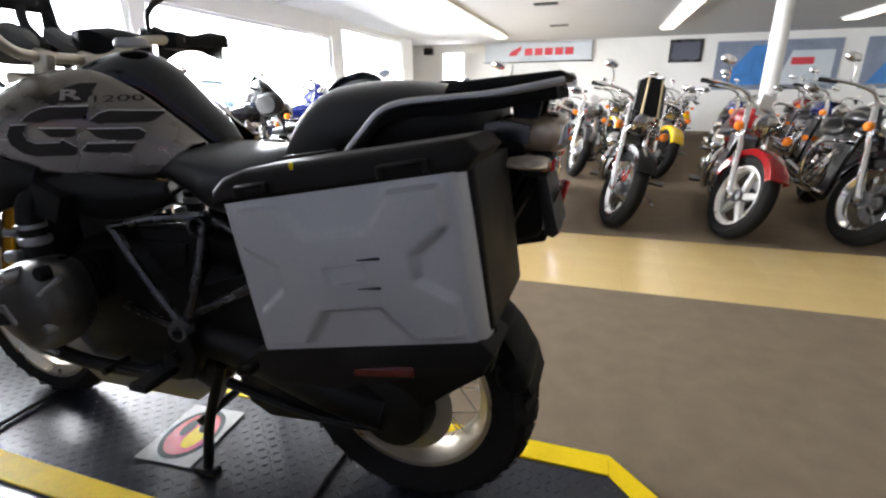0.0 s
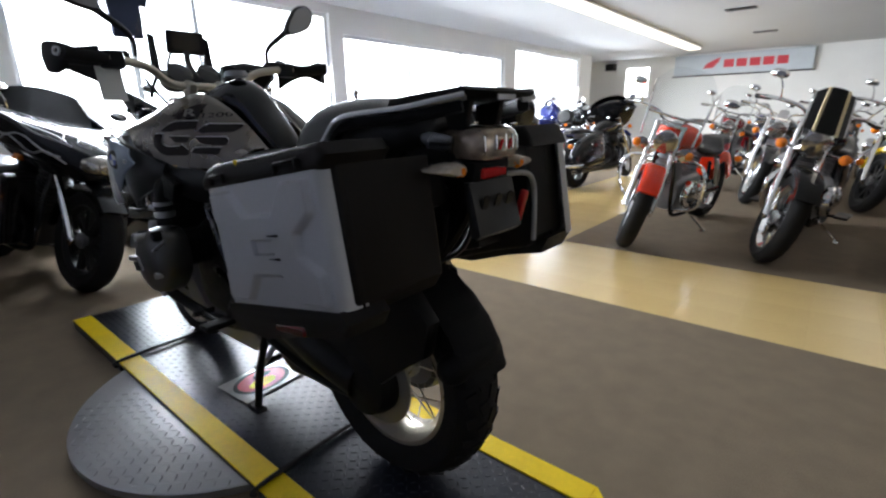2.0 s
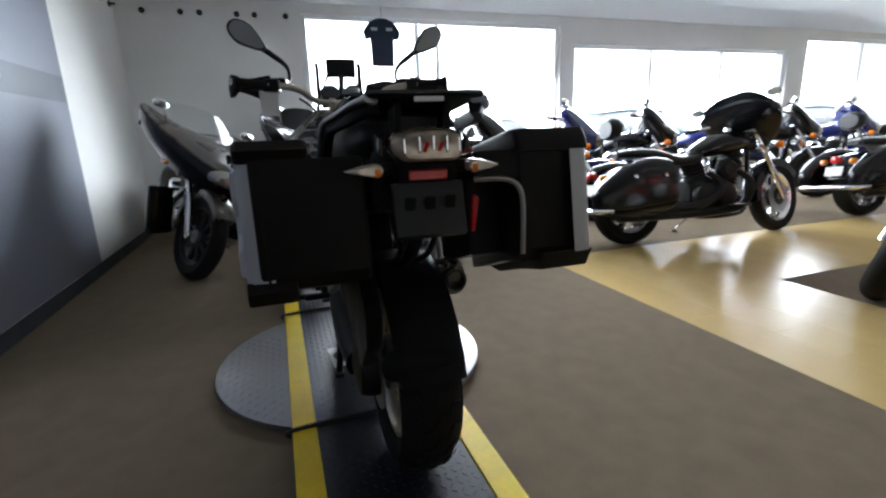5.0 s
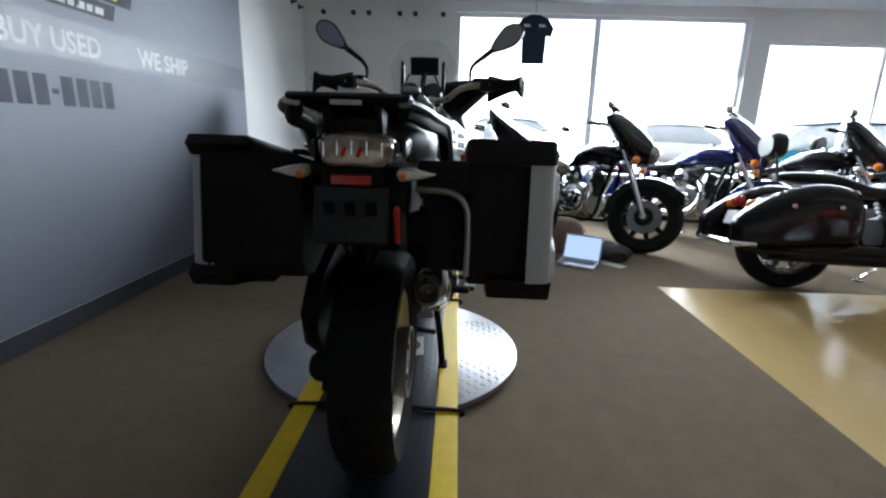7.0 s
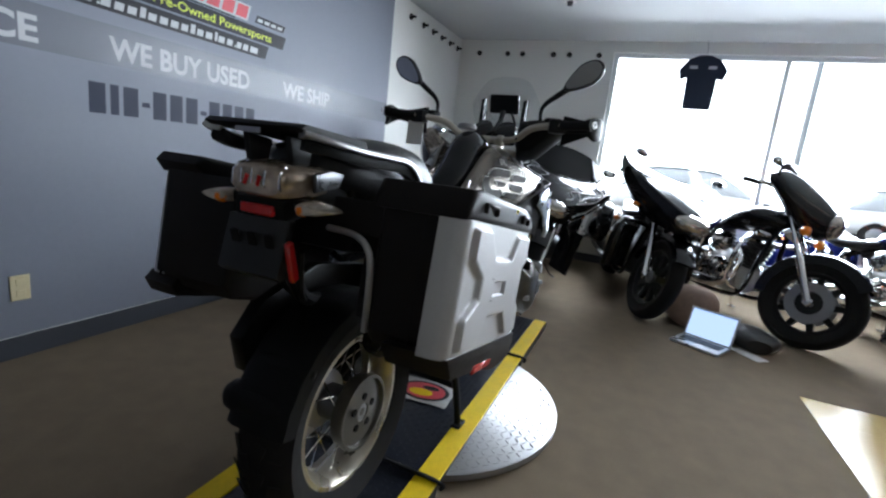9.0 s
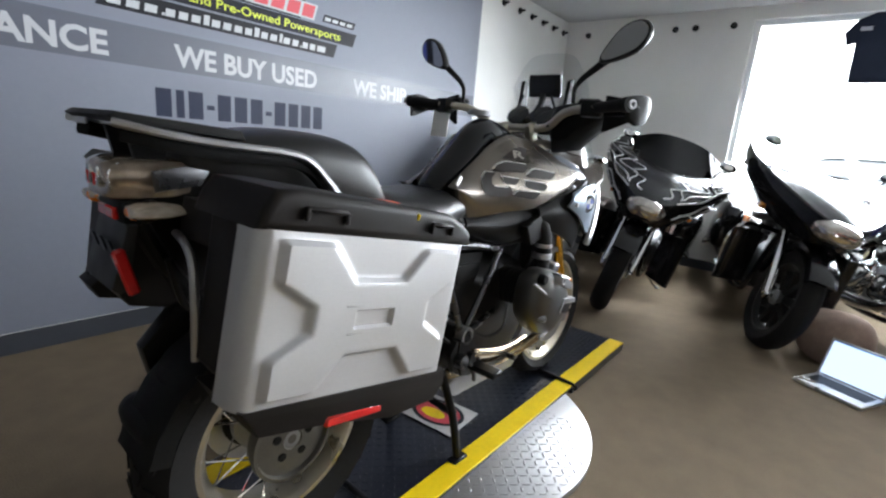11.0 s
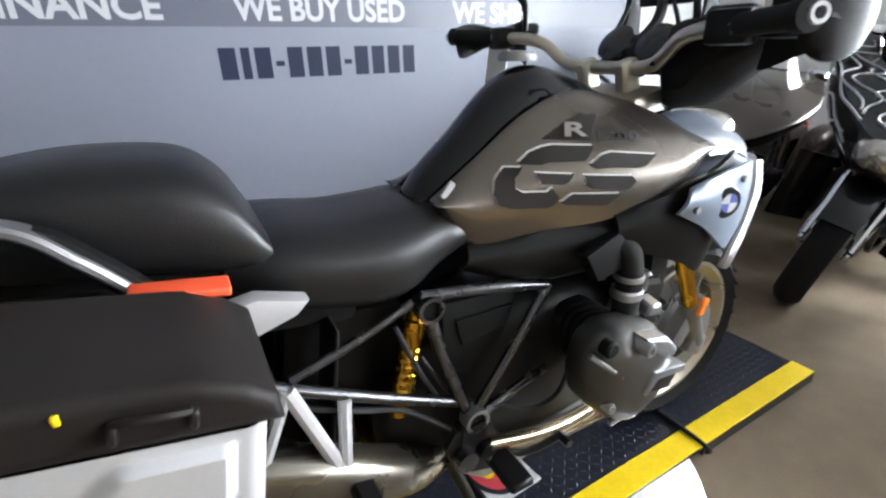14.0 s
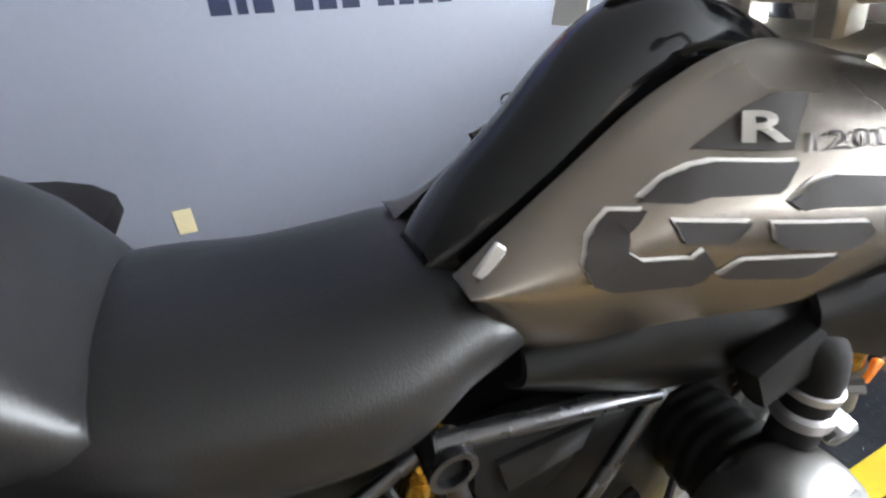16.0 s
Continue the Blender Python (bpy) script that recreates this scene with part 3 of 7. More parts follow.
def wheel(parent, name, c, R, W, rim_r, spokes, tread=0, discs=0, star=0, rim_mat=None, hub_r=0.05, m=None):
    """A motorcycle wheel: tyre with tread blocks, rim, hub, brake discs, wire or cast spokes."""
    w = new(name)
    w.parent = parent
    w.matrix_basis = m if m is not None else Matrix.Translation(c)
    rim_mat = rim_mat or M_CHROME
    bm = bmesh.new()
    h = W / 2
    prof = [(rim_r, -h * 0.72), (rim_r + 0.012, -h * 0.82), (R - 0.06 * R * 2, -h), (R - 0.035, -h * 0.93), (R - 0.012, -h * 0.68), (R, -h * 0.25), (R, h * 0.25),
            (R - 0.012, h * 0.68), (R - 0.035, h * 0.93), (R - 0.06 * R * 2, h), (rim_r + 0.012, h * 0.82), (rim_r, h * 0.72)]
    lathe(bm, prof, n=56, closed=True)
    part("tyre", bm, M_TYRE, w, "black rubber tyre")
    if tread:
        bm = bmesh.new()
        for i in range(tread):
            a = 2 * math.pi * i / tread
            for row, off in ((-0.62, 0), (-0.2, 0.5), (0.22, 0), (0.64, 0.5)):
                b = a + off * 2 * math.pi / tread
                rr = R - (0.010 if abs(row) > 0.5 else 0.0)
                vs = box(bm, (0, 0, 0), (0.036, W * 0.18, 0.004), None, 0.0)
                mm = Matrix.Translation((rr * math.cos(b), h * row, rr * math.sin(b))) @ Matrix.Rotation(math.pi / 2 - b, 4, "Y") @ Matrix.Rotation(0.35 * (1 if row > 0 else -1), 4, "Z") @ Matrix.Rotation(-row * 0.75, 4, "X")
                bmesh.ops.transform(bm, matrix=mm, verts=vs)
        o = part("tread", bm, M_TYRE, w, "blocky dual-sport tread")
        o["kind"] = "stuff"
    bm = bmesh.new()
    k = h * 0.72
    lathe(bm, [(rim_r + 0.004, -k), (rim_r + 0.006, -k + 0.006), (rim_r - 0.012, -k + 0.010), (rim_r - 0.026, -k * 0.4), (rim_r - 0.026, k * 0.4), (rim_r - 0.012, k - 0.010), (rim_r + 0.006, k - 0.006), (rim_r + 0.004, k),
               (rim_r - 0.012, k), (rim_r - 0.036, k * 0.45), (rim_r - 0.036, -k * 0.45), (rim_r - 0.012, -k)], n=48, closed=True)
    part("rim", bm, rim_mat, w, "bright metal wheel rim")
    bm = bmesh.new()
    lathe(bm, [(0.012, -h * 1.0), (hub_r * 0.6, -h), (hub_r, -h * 0.8), (hub_r, -h * 0.55), (hub_r * 0.6, -h * 0.4), (hub_r * 0.6, h * 0.4), (hub_r, h * 0.55), (hub_r, h * 0.8), (hub_r * 0.6, h), (0.012, h)], n=28)
    part("hub", bm, M_CASTING, w)
    if star:
        bm = bmesh.new()
        for i in range(star):
            a = 2 * math.pi * (i + 0.25) / star
            vs = []
            r0, r1 = hub_r * 0.9, rim_r - 0.02
            for (r, wd, y) in ((r0, 0.026, h * 0.5), (r1, 0.019, h * 0.45)):
                for sx, sy in ((-1, -1), (1, -1), (1, 1), (-1, 1)):
                    vs.append(bm.verts.new((r * math.cos(a) - sx * wd * math.sin(a), sy * y * 0.6, r * math.sin(a) + sx * wd * math.cos(a))))
            skin(bm, [vs[:4], vs[4:]])
        bmesh.ops.recalc_face_normals(bm, faces=bm.faces)
        part("cast_spokes", bm, rim_mat, w, "polished cast star spokes")
    elif spokes:
        bm = bmesh.new()
        cyl(bm, (0, 0, 0), (1, 0, 0), 0.0023, n=5)
        me = bpy.data.meshes.new("spoke")
        bm.to_mesh(me), bm.free()
        me.materials.append(M_CHROME)
        for i in range(spokes):
            o = new("spoke", me)
            o.parent = w
            a, side, turn = 2 * math.pi * i / spokes, 1 if i % 2 else -1, 0.55 if (i // 2) % 2 else -0.55
            p0 = Vector((hub_r * 0.9 * math.cos(a + turn), side * h * 0.62, hub_r * 0.9 * math.sin(a + turn)))
            p1 = Vector(((rim_r - 0.028) * math.cos(a), side * h * 0.22, (rim_r - 0.028) * math.sin(a)))
            o.matrix_basis = Matrix.Translation(p0) @ (p1 - p0).to_track_quat("X", "Z").to_matrix().to_4x4() @ Matrix.Diagonal(((p1 - p0).length, 1, 1, 1))
    for s in ((1, -1) if discs == 2 else (discs,) if discs else ()):
        bm = bmesh.new()
        y = s * h * 0.95
        lathe(bm, [(0.085, y - 0.0025), (0.15, y - 0.0025), (0.15, y + 0.0025), (0.085, y + 0.0025)], n=40, closed=True)
        part("brake_disc", bm, M_CASTING, w, "drilled steel brake disc")
        bm = bmesh.new()
        lathe(bm, [(0.03, y - 0.003), (0.088, y - 0.002), (0.088, y + 0.002), (0.03, y + 0.003)], n=24, closed=True)
        part("disc_carrier", bm, M_CASTD, w)
    return w


# ---- the adventure tourer on the ramp ----
hero = tagged(empty("motorcycle", pose(-0.355, 1.115, RZ + 0.011, 0, 0, 178.8)), "grey and black adventure motorcycle with silver side cases on a ramp", "motorcycle")
RA, FA = Vector((0.087, 0, 0.310)), Vector((1.50, 0, 0.309))
wheel(hero, "rear_wheel", RA, 0.320, 0.165, 0.222, 28, tread=30, discs=0, rim_mat=M_SPOKERIM, hub_r=0.085)
wheel(hero, "front_wheel", FA, 0.318, 0.118, 0.250, 28, tread=32, discs=2, rim_mat=M_SPOKERIM, hub_r=0.05)
bm = bmesh.new()
lathe(bm, [(0.0, -0.080), (0.022, -0.080), (0.026, -0.086), (0.060, -0.084), (0.094, -0.080), (0.098, -0.092), (0.106, -0.092), (0.108, -0.078), (0.10, -0.05), (0.06, -0.04)], c=RA, n=40)
hub_face = part("hub_cover", bm, M_HUB, hero, "cast hub face with bolt holes painted on as black discs")
for i in range(5):
    a = 2 * math.pi * (i + 0.2) / 5
    q = RA + Vector((0.046 * math.cos(a), -0.084, 0.046 * math.sin(a)))
    # black disc on the hub face stands in for a hole's shade
    part("bolt_hole", make(cyl, q, q + Vector((0, -0.0035, 0)), 0.011, None, 12), M_DEEPBLACK, hub_face)
bm = bmesh.new()
lathe(bm, [(0.09, 0.092), (0.135, 0.092), (0.135, 0.097), (0.09, 0.097)], c=RA, n=40, closed=True)
part("rear_disc", bm, M_STEEL, hero)

# swingarm and final drive on the left
bm = bmesh.new()
tube(bm, [(0.60, 0.13, 0.42), (0.45, 0.135, 0.40), (0.25, 0.135, 0.345), (0.11, 0.12, 0.312)], (0.055, 0.062), 14)
part("swingarm", bm, M_SATIN, hero)
bm = bmesh.new()
lathe(bm, [(0.0, 0.165), (0.05, 0.16), (0.085, 0.15), (0.095, 0.12), (0.095, 0.085), (0.05, 0.08)], c=RA, n=28)
part("final_drive", bm, M_CASTD, hero, "dark cast final drive housing")
bm = bmesh.new()
tube(bm, [(0.56, 0.15, 0.30), (0.30, 0.15, 0.26), (0.13, 0.14, 0.26)], 0.014, 8)
part("torque_arm", bm, M_SATIN, hero)
# rear mudguard that hugs the tyre
def arc_guard(bm, c, r, a0, a1, w, n=22, thick=0.008, side=0.04, steps=0.0):
    rings = []
    for i in range(n + 1):
        a = radians(a0 + (a1 - a0) * i / n)
        rr = r + steps * (0.5 + 0.5 * math.sin(i * 1.9))
        ring = []
        for y, dr in ((-w / 2, -side), (-w / 2, 0), (-w * 0.35, 0.012), (w * 0.35, 0.012), (w / 2, 0), (w / 2, -side), (w / 2 - thick, -side), (w / 2 - thick, -thick), (-w / 2 + thick, -thick), (-w / 2 + thick, -side)):
            ring.append(bm.verts.new((c[0] + (rr + dr) * math.cos(a), c[1] + y, c[2] + (rr + dr) * math.sin(a))))
        rings.append(ring)
    skin(bm, rings)
    bmesh.ops.recalc_face_normals(bm, faces=bm.faces)


bm = bmesh.new()
arc_guard(bm, RA, 0.322, 50, 166, 0.166, n=30, steps=0.003, side=0.040)
part("rear_mudguard", bm, M_BLACKP, hero, "black moulded rear mudguard")
for a, w2, l, r in ((138, 0.172, 0.0, 0.036), (156, 0.206, 0.020, 0.040)):
    bm = bmesh.new()
    c = RA + Vector((0.300 * math.cos(radians(a)), l, 0.300 * math.sin(radians(a))))
    lathe(bm, [(0.0, -w2 / 2), (r * 0.62, -w2 / 2 + 0.006), (r * 0.9, -w2 / 2 + 0.020), (r, -w2 * 0.28), (r * 1.06, 0.0), (r, w2 * 0.28), (r * 0.9, w2 / 2 - 0.020), (r * 0.62, w2 / 2 - 0.006), (0.0, w2 / 2)], c=c, axis=(0, 1, 0), n=20)
    part("mudguard_flap", bm, M_BLACKP, hero)
bm = bmesh.new()
prism(bm, [(0.62, 0.56), (0.34, 0.66), (0.10, 0.70), (-0.10, 0.64), (-0.17, 0.56), (-0.15, 0.47), (-0.06, 0.40), (0.02, 0.33), (0.10, 0.27), (0.24, 0.24), (0.44, 0.22), (0.50, 0.25)], 0.105, 0.150, 0.012)
part("inner_guard", bm, M_SATIN, hero, "black inner splash guard")


def drawn_forward(p):
    """Where a point of the upper frame sits once the frame is drawn forward and up over the wheels."""
    u, y, z = p
    t = min(1.0, max(0.0, (u + 0.15) / 0.30))
    w = t * t * (3 - 2 * t)
    side = 0.03 * u * min(1.0, -y / 0.15) if y < 0 else 0.0
    return Vector((u + w * 0.062 * u, y + w * side, z + w * (0.023 - 0.0237 * u + 0.0338 * (z - 0.75))))


def draw_forward(obs):
    for ob in obs:
        if ob.type == "MESH" and ob.matrix_basis == Matrix():
            for v in ob.data.vertices:
                v.co = drawn_forward(v.co)
            draw_forward(ob.children)
        else:
            ob.location = drawn_forward(ob.location)


low_parts = set(hero.children)
# engine, gearbox and boxer cylinders
bm = bmesh.new()
loft(bm, [(0.52, 0, 0.47, 0.10, 0.13), (0.60, 0, 0.47, 0.14, 0.17), (0.78, 0, 0.47, 0.16, 0.20), (0.98, 0, 0.46, 0.15, 0.20), (1.10, 0, 0.46, 0.11, 0.15)], p=3.5)
part("engine_block", bm, M_CASTD, hero, "black crankcase")
bm = bmesh.new()
prism(bm, [(0.60, 0.26), (0.66, 0.21), (1.02, 0.20), (1.16, 0.30), (1.22, 0.44), (1.17, 0.46), (1.02, 0.30), (0.66, 0.29)], -0.14, 0.14, 0.012)
part("bash_plate", bm, M_CASTING, hero)


def cylinder(s):
    bm = bmesh.new()
    finned(bm, (0.895, s * 0.11, 0.572), (0, s, 0), 0.168, 0.062, 0.062, 8, 0.965)
    # barrel painted near-black for the shade it sits in
    part("cylinder_barrel", bm, M_DEEPBLACK, hero, "finned cylinder barrel")
    # domed cover: one closed outline, drawn in towards the crown
    bm = bmesh.new()
    rim = spline([(-0.126, 0, 0.018), (-0.112, 0, 0.090), (-0.070, 0, 0.126), (0.0, 0, 0.124), (0.072, 0, 0.100), (0.104, 0, 0.045), (0.128, 0, -0.012), (0.098, 0, -0.066), (0.042, 0, -0.106), (-0.020, 0, -0.122), (-0.080, 0, -0.078), (-0.114, 0, -0.035), (-0.126, 0, 0.018)], 4)[:-1]
    secs = [[bm.verts.new((0.884 + p.x * 0.95 * k + du, s * l, 0.549 + p.z * 0.95 * k)) for p in rim] for l, k, du in ((0.250, 0.86, 0.0), (0.262, 0.93, 0.0), (0.300, 0.96, 0.0), (0.318, 0.95, 0.0), (0.340, 0.89, 0.0), (0.355, 0.80, 0.002), (0.364, 0.66, 0.004), (0.369, 0.46, 0.006), (0.371, 0.2, 0.008))]
    skin(bm, secs)
    bmesh.ops.recalc_face_normals(bm, faces=bm.faces)
    head = part("cylinder_head", bm, M_HEAD, hero, "grey domed cylinder head cover", smooth=40)
    bm = bmesh.new()
    prism(bm, [(0.864, 0.660), (0.925, 0.646), (0.962, 0.610), (0.955, 0.592), (0.905, 0.606), (0.872, 0.632)], s * 0.330, s * 0.376, 0.012, 3)
    part("plug_cover", bm, M_CASTING, head, "bright cast plug cover")
    bm = bmesh.new()
    prism(bm, [(0.905, 0.572), (0.998, 0.558), (1.000, 0.540), (0.915, 0.552), (0.886, 0.522), (0.878, 0.530)], s * 0.330, s * 0.377, 0.006, 2)
    part("cover_rib", bm, M_CASTING, head)
    # dark plate set on the dome for the shade of a notch
    bm = bmesh.new()
    prism(bm, [(0.918, 0.551), (0.982, 0.538), (0.962, 0.508), (0.896, 0.522)], s * 0.335, s * 0.371, 0.006, 2)
    part("cover_recess", bm, M_CASTD, head, "dark plate standing in for the shaded recess of the cover")
    for u, z, r, l in ((0.866, 0.640, 0.014, 0.374), (0.802, 0.520, 0.011, 0.356)):
        bm = bmesh.new()
        lathe(bm, [(0.0, 0.004), (r * 0.5, 0.004), (r * 0.55, 0.010), (r * 0.9, 0.010), (r, 0.006), (r, -0.03)], c=(u, s * l, z), axis=(0, s, 0), n=14)
        part("head_bolt", bm, M_STEEL, head)
    # black disc in place of the plug hole's shade
    bm = bmesh.new()
    lathe(bm, [(0.0, 0.004), (0.013, 0.004), (0.017, 0.0), (0.017, -0.02)], c=(0.797, s * 0.350, 0.648), axis=(0, s, 0), n=16)
    part("plug_hole", bm, M_DEEPBLACK, head, "black disc standing in for the shaded plug hole")
    for a, c in (((0.764, 0.330, 0.636), (0.806, 0.356, 0.600)), ((0.846, 0.330, 0.437), (0.916, 0.336, 0.452))):
        bm = bmesh.new()
        tube(bm, [(a[0], s * a[1], a[2]), (c[0], s * c[1], c[2])], 0.006, 8)
        part("cover_edge", bm, M_CASTING, head)
    bm = bmesh.new()
    tube(bm, [(0.925, s * 0.262, 0.64), (0.928, s * 0.258, 0.745), (0.905, s * 0.24, 0.80), (0.84, s * 0.16, 0.82)], 0.028, 14)
    part("intake_pipe", bm, M_TYRE, hero)
    bm = bmesh.new()
    lathe(bm, [(0.028, 0.0), (0.034, 0.004), (0.034, 0.018), (0.028, 0.022)], c=(0.926, s * 0.260, 0.682), axis=(0, 0, 1), n=18)
    lathe(bm, [(0.028, 0.0), (0.031, 0.002), (0.031, 0.011), (0.028, 0.013)], c=(0.928, s * 0.259, 0.722), axis=(0, 0, 1), n=18)
    part("intake_clamp", bm, M_RAIL, hero, "metal hose clamp")
    bm = bmesh.new()
    box(bm, (0.985, s * 0.270, 0.650), (0.045, 0.05, 0.030), (10, 10, 0), 0.006)
    box(bm, (0.985, s * 0.250, 0.700), (0.022, 0.030, 0.050), (5, 10, 0), 0.006)
    cyl(bm, (0.985, s * 0.265, 0.705), (1.000, s * 0.280, 0.712), 0.010, n=8)
    part("throttle_body", bm, M_CASTING, hero)
    bm = bmesh.new()
    tube(bm, [(0.95, s * 0.29, 0.53), (1.01, s * 0.28, 0.43), (0.96, s * 0.21, 0.33), (0.80, s * 0.17, 0.30), (0.62, s * 0.12, 0.30)], 0.019, 12)
    # same pipe each side; the left one is painted dark for the shade there
    part("exhaust_header", bm, M_PIPE if s < 0 else M_CASTD, hero, "gold heat-tinted exhaust header" if s < 0 else "")


both(cylinder)
bm = bmesh.new()
loft(bm, [(0.425, 0, 0.40, 0.075, 0.085), (0.46, 0, 0.40, 0.105, 0.115), (0.56, 0, 0.41, 0.12, 0.13), (0.64, 0, 0.43, 0.12, 0.14)], p=4)
part("gearbox", bm, M_CASTD, hero, "black gearbox housing")
bm = bmesh.new()
tube(bm, [(0.98, -0.20, 0.35), (0.80, -0.22, 0.365), (0.62, -0.215, 0.405)], 0.018, 12)
part("exhaust_shield", bm, M_PIPE, hero, "polished collector pipe")
bm = bmesh.new()
loft(bm, [(0.56, -0.12, 0.32, 0.03, 0.03), (0.46, -0.15, 0.37, 0.05, 0.05), (0.34, -0.165, 0.44, 0.048, 0.058), (0.20, -0.158, 0.505, 0.046, 0.060), (0.08, -0.150, 0.540, 0.044, 0.058), (0.03, -0.145, 0.550, 0.034, 0.046)], n=24)
part("silencer", bm, M_STEELW, hero, "satin steel silencer tucked under the right case")
bm = bmesh.new()
lathe(bm, [(0.03, 0.0), (0.03, 0.02), (0.024, 0.02), (0.024, -0.03)], c=(0.028, -0.145, 0.550), axis=(-0.95, 0, 0.2), n=18)
part("silencer_outlet", bm, M_CASTD, hero)

# bolted grey frame tubes each side
def frame_side(s):
    T = lambda name, pts, r, m=M_TUBEG, n=10: part(name, make(tube, mirror_pts(pts, s), r, n), m, hero)
    T("frame_tube", [(0.515, 0.145, 0.745), (0.66, 0.165, 0.735), (0.785, 0.175, 0.712)], 0.012)
    T("frame_tube", [(0.785, 0.175, 0.715), (0.70, 0.185, 0.60), (0.605, 0.19, 0.48)], 0.0105)
    T("frame_tube", [(0.53, 0.145, 0.72), (0.545, 0.165, 0.62), (0.59, 0.185, 0.48)], 0.0125)
    T("frame_tube", [(0.50, 0.14, 0.735), (0.40, 0.15, 0.70), (0.28, 0.155, 0.665)], 0.009)
    T("frame_tube", [(0.585, 0.175, 0.50), (0.42, 0.17, 0.58), (0.20, 0.165, 0.70), (0.02, 0.14, 0.80)], 0.011)
    T("frame_tube", [(0.60, 0.19, 0.46), (0.80, 0.17, 0.50)], 0.010)
    for c, r, w2 in (((0.527, 0.150, 0.724), 0.026, 0.02), ((0.600, 0.196, 0.468), 0.027, 0.016)):
        bm = bmesh.new()
        lathe(bm, [(r * 0.72, -w2), (r, -w2), (r, w2), (r * 0.72, w2)], c=(c[0], c[1] * s, c[2]), n=24, closed=True)
        boss = part("frame_boss", bm, M_TUBEG if c[2] > 0.6 else M_CASTING, hero, "round hollow frame boss")
        # black disc inside the boss paints the shade of its hollow
        part("bore", make(lathe, [(0.0, -w2 * 0.5), (r * 0.73, -w2 * 0.5), (r * 0.73, 0.0)], (c[0], c[1] * s, c[2]), (0, 1, 0), 20), M_DEEPBLACK, boss)
    bm = bmesh.new()
    prism(bm, [(0.56, 0.715), (0.74, 0.705), (0.70, 0.60), (0.64, 0.52), (0.585, 0.55), (0.56, 0.63)], s * 0.10, s * 0.142, 0.01)
    part("side_cover", bm, M_BLACKP, hero, "dark plastic side cover behind the frame")
    bm = bmesh.new()
    prism(bm, [(0.585, 0.675), (0.72, 0.675), (0.705, 0.63), (0.60, 0.615)], s * 0.138, s * 0.152, 0.006)
    part("side_emblem", bm, M_SATIN, hero)
    # cast passenger-peg hanger; painted brighter right, darker left, for each side's light
    H = lambda pts, r: part("peg_hanger", make(tube, mirror_pts(pts, s), r, 8), M_HANGER if s < 0 else M_CASTING, hero, "cast aluminium passenger peg hanger")
    H([(0.27, 0.178, 0.665), (0.335, 0.188, 0.47)], 0.013)
    H([(0.355, 0.178, 0.61), (0.34, 0.188, 0.46)], 0.012)
    H([(0.21, 0.178, 0.52), (0.335, 0.188, 0.462)], 0.012)
    H([(0.27, 0.178, 0.665), (0.21, 0.178, 0.52)], 0.011)
    bm = bmesh.new()
    box(bm, (0.36, s * 0.235, 0.44), (0.045, 0.085, 0.022), (0, 20, 0), 0.006)
    part("passenger_peg", bm, M_SATIN, hero)
    bm = bmesh.new()
    box(bm, (0.645, s * 0.255, 0.36), (0.055, 0.11, 0.020), (0, 0, 0), 0.005)
    tube(bm, [(0.61, s * 0.15, 0.40), (0.63, s * 0.20, 0.365)], 0.014, 8)
    part("rider_peg", bm, M_SATIN, hero)
    bm = bmesh.new()
    prism(bm, [(0.565, 0.46), (0.625, 0.465), (0.660, 0.40), (0.668, 0.345), (0.63, 0.325), (0.585, 0.34), (0.556, 0.40)], s * 0.170, s * 0.212, 0.008)
    cyl(bm, (0.612, s * 0.205, 0.40), (0.612, s * 0.232, 0.40), 0.017, n=12)
    part("peg_bracket", bm, M_SATIN, hero, "black rider peg bracket")
    bm = bmesh.new()
    tube(bm, [(0.61, s * 0.19, 0.40), (0.70, s * 0.225, 0.345), (0.80, s * 0.24, 0.355)], 0.008, 8)
    cyl(bm, (0.80, s * 0.20, 0.355), (0.80, s * 0.27, 0.355), 0.010, n=8)
    part("foot_lever", bm, M_SATIN, hero)
    # centre-stand leg
    bm = bmesh.new()
    tube(bm, [(0.60, s * 0.13, 0.33), (0.655, s * 0.15, 0.16), (0.68, s * 0.165, 0.000)], 0.014, 10)
    box(bm, (0.682, s * 0.168, -0.012), (0.075, 0.04, 0.02), (0, 0, 0), 0.006)
    part("centre_stand_leg", bm, M_SATIN, hero)


both(frame_side)
bm = bmesh.new()
tube(bm, [(0.655, 0.15, 0.15), (0.645, 0, 0.165), (0.655, -0.15, 0.15)], 0.012, 8)
part("stand_crossbar", bm, M_SATIN, hero)
bm = bmesh.new()
tube(bm, [(0.63, -0.10, 0.30), (0.62, 0.06, 0.24), (0.655, 0.15, 0.12)], 0.010, 8)
part("stand_spring", bm, M_STEEL, hero)
bm = bmesh.new()
prof = [(0.0, 0.0), (0.020, 0.0), (0.020, 0.03), (0.026, 0.035)]
for i in range(6):
    prof += [(0.021, 0.050 + 0.018 * i), (0.025, 0.054 + 0.018 * i), (0.025, 0.061 + 0.018 * i), (0.021, 0.065 + 0.018 * i)]
prof += [(0.023, 0.165), (0.023, 0.21), (0.018, 0.215), (0.016, 0.25), (0.0, 0.25)]
lathe(bm, prof, c=(0.472, -0.105, 0.475), axis=(0.22, 0, 0.97), n=20)
part("rear_shock", bm, M_GOLD, hero, "gold rear shock absorber")
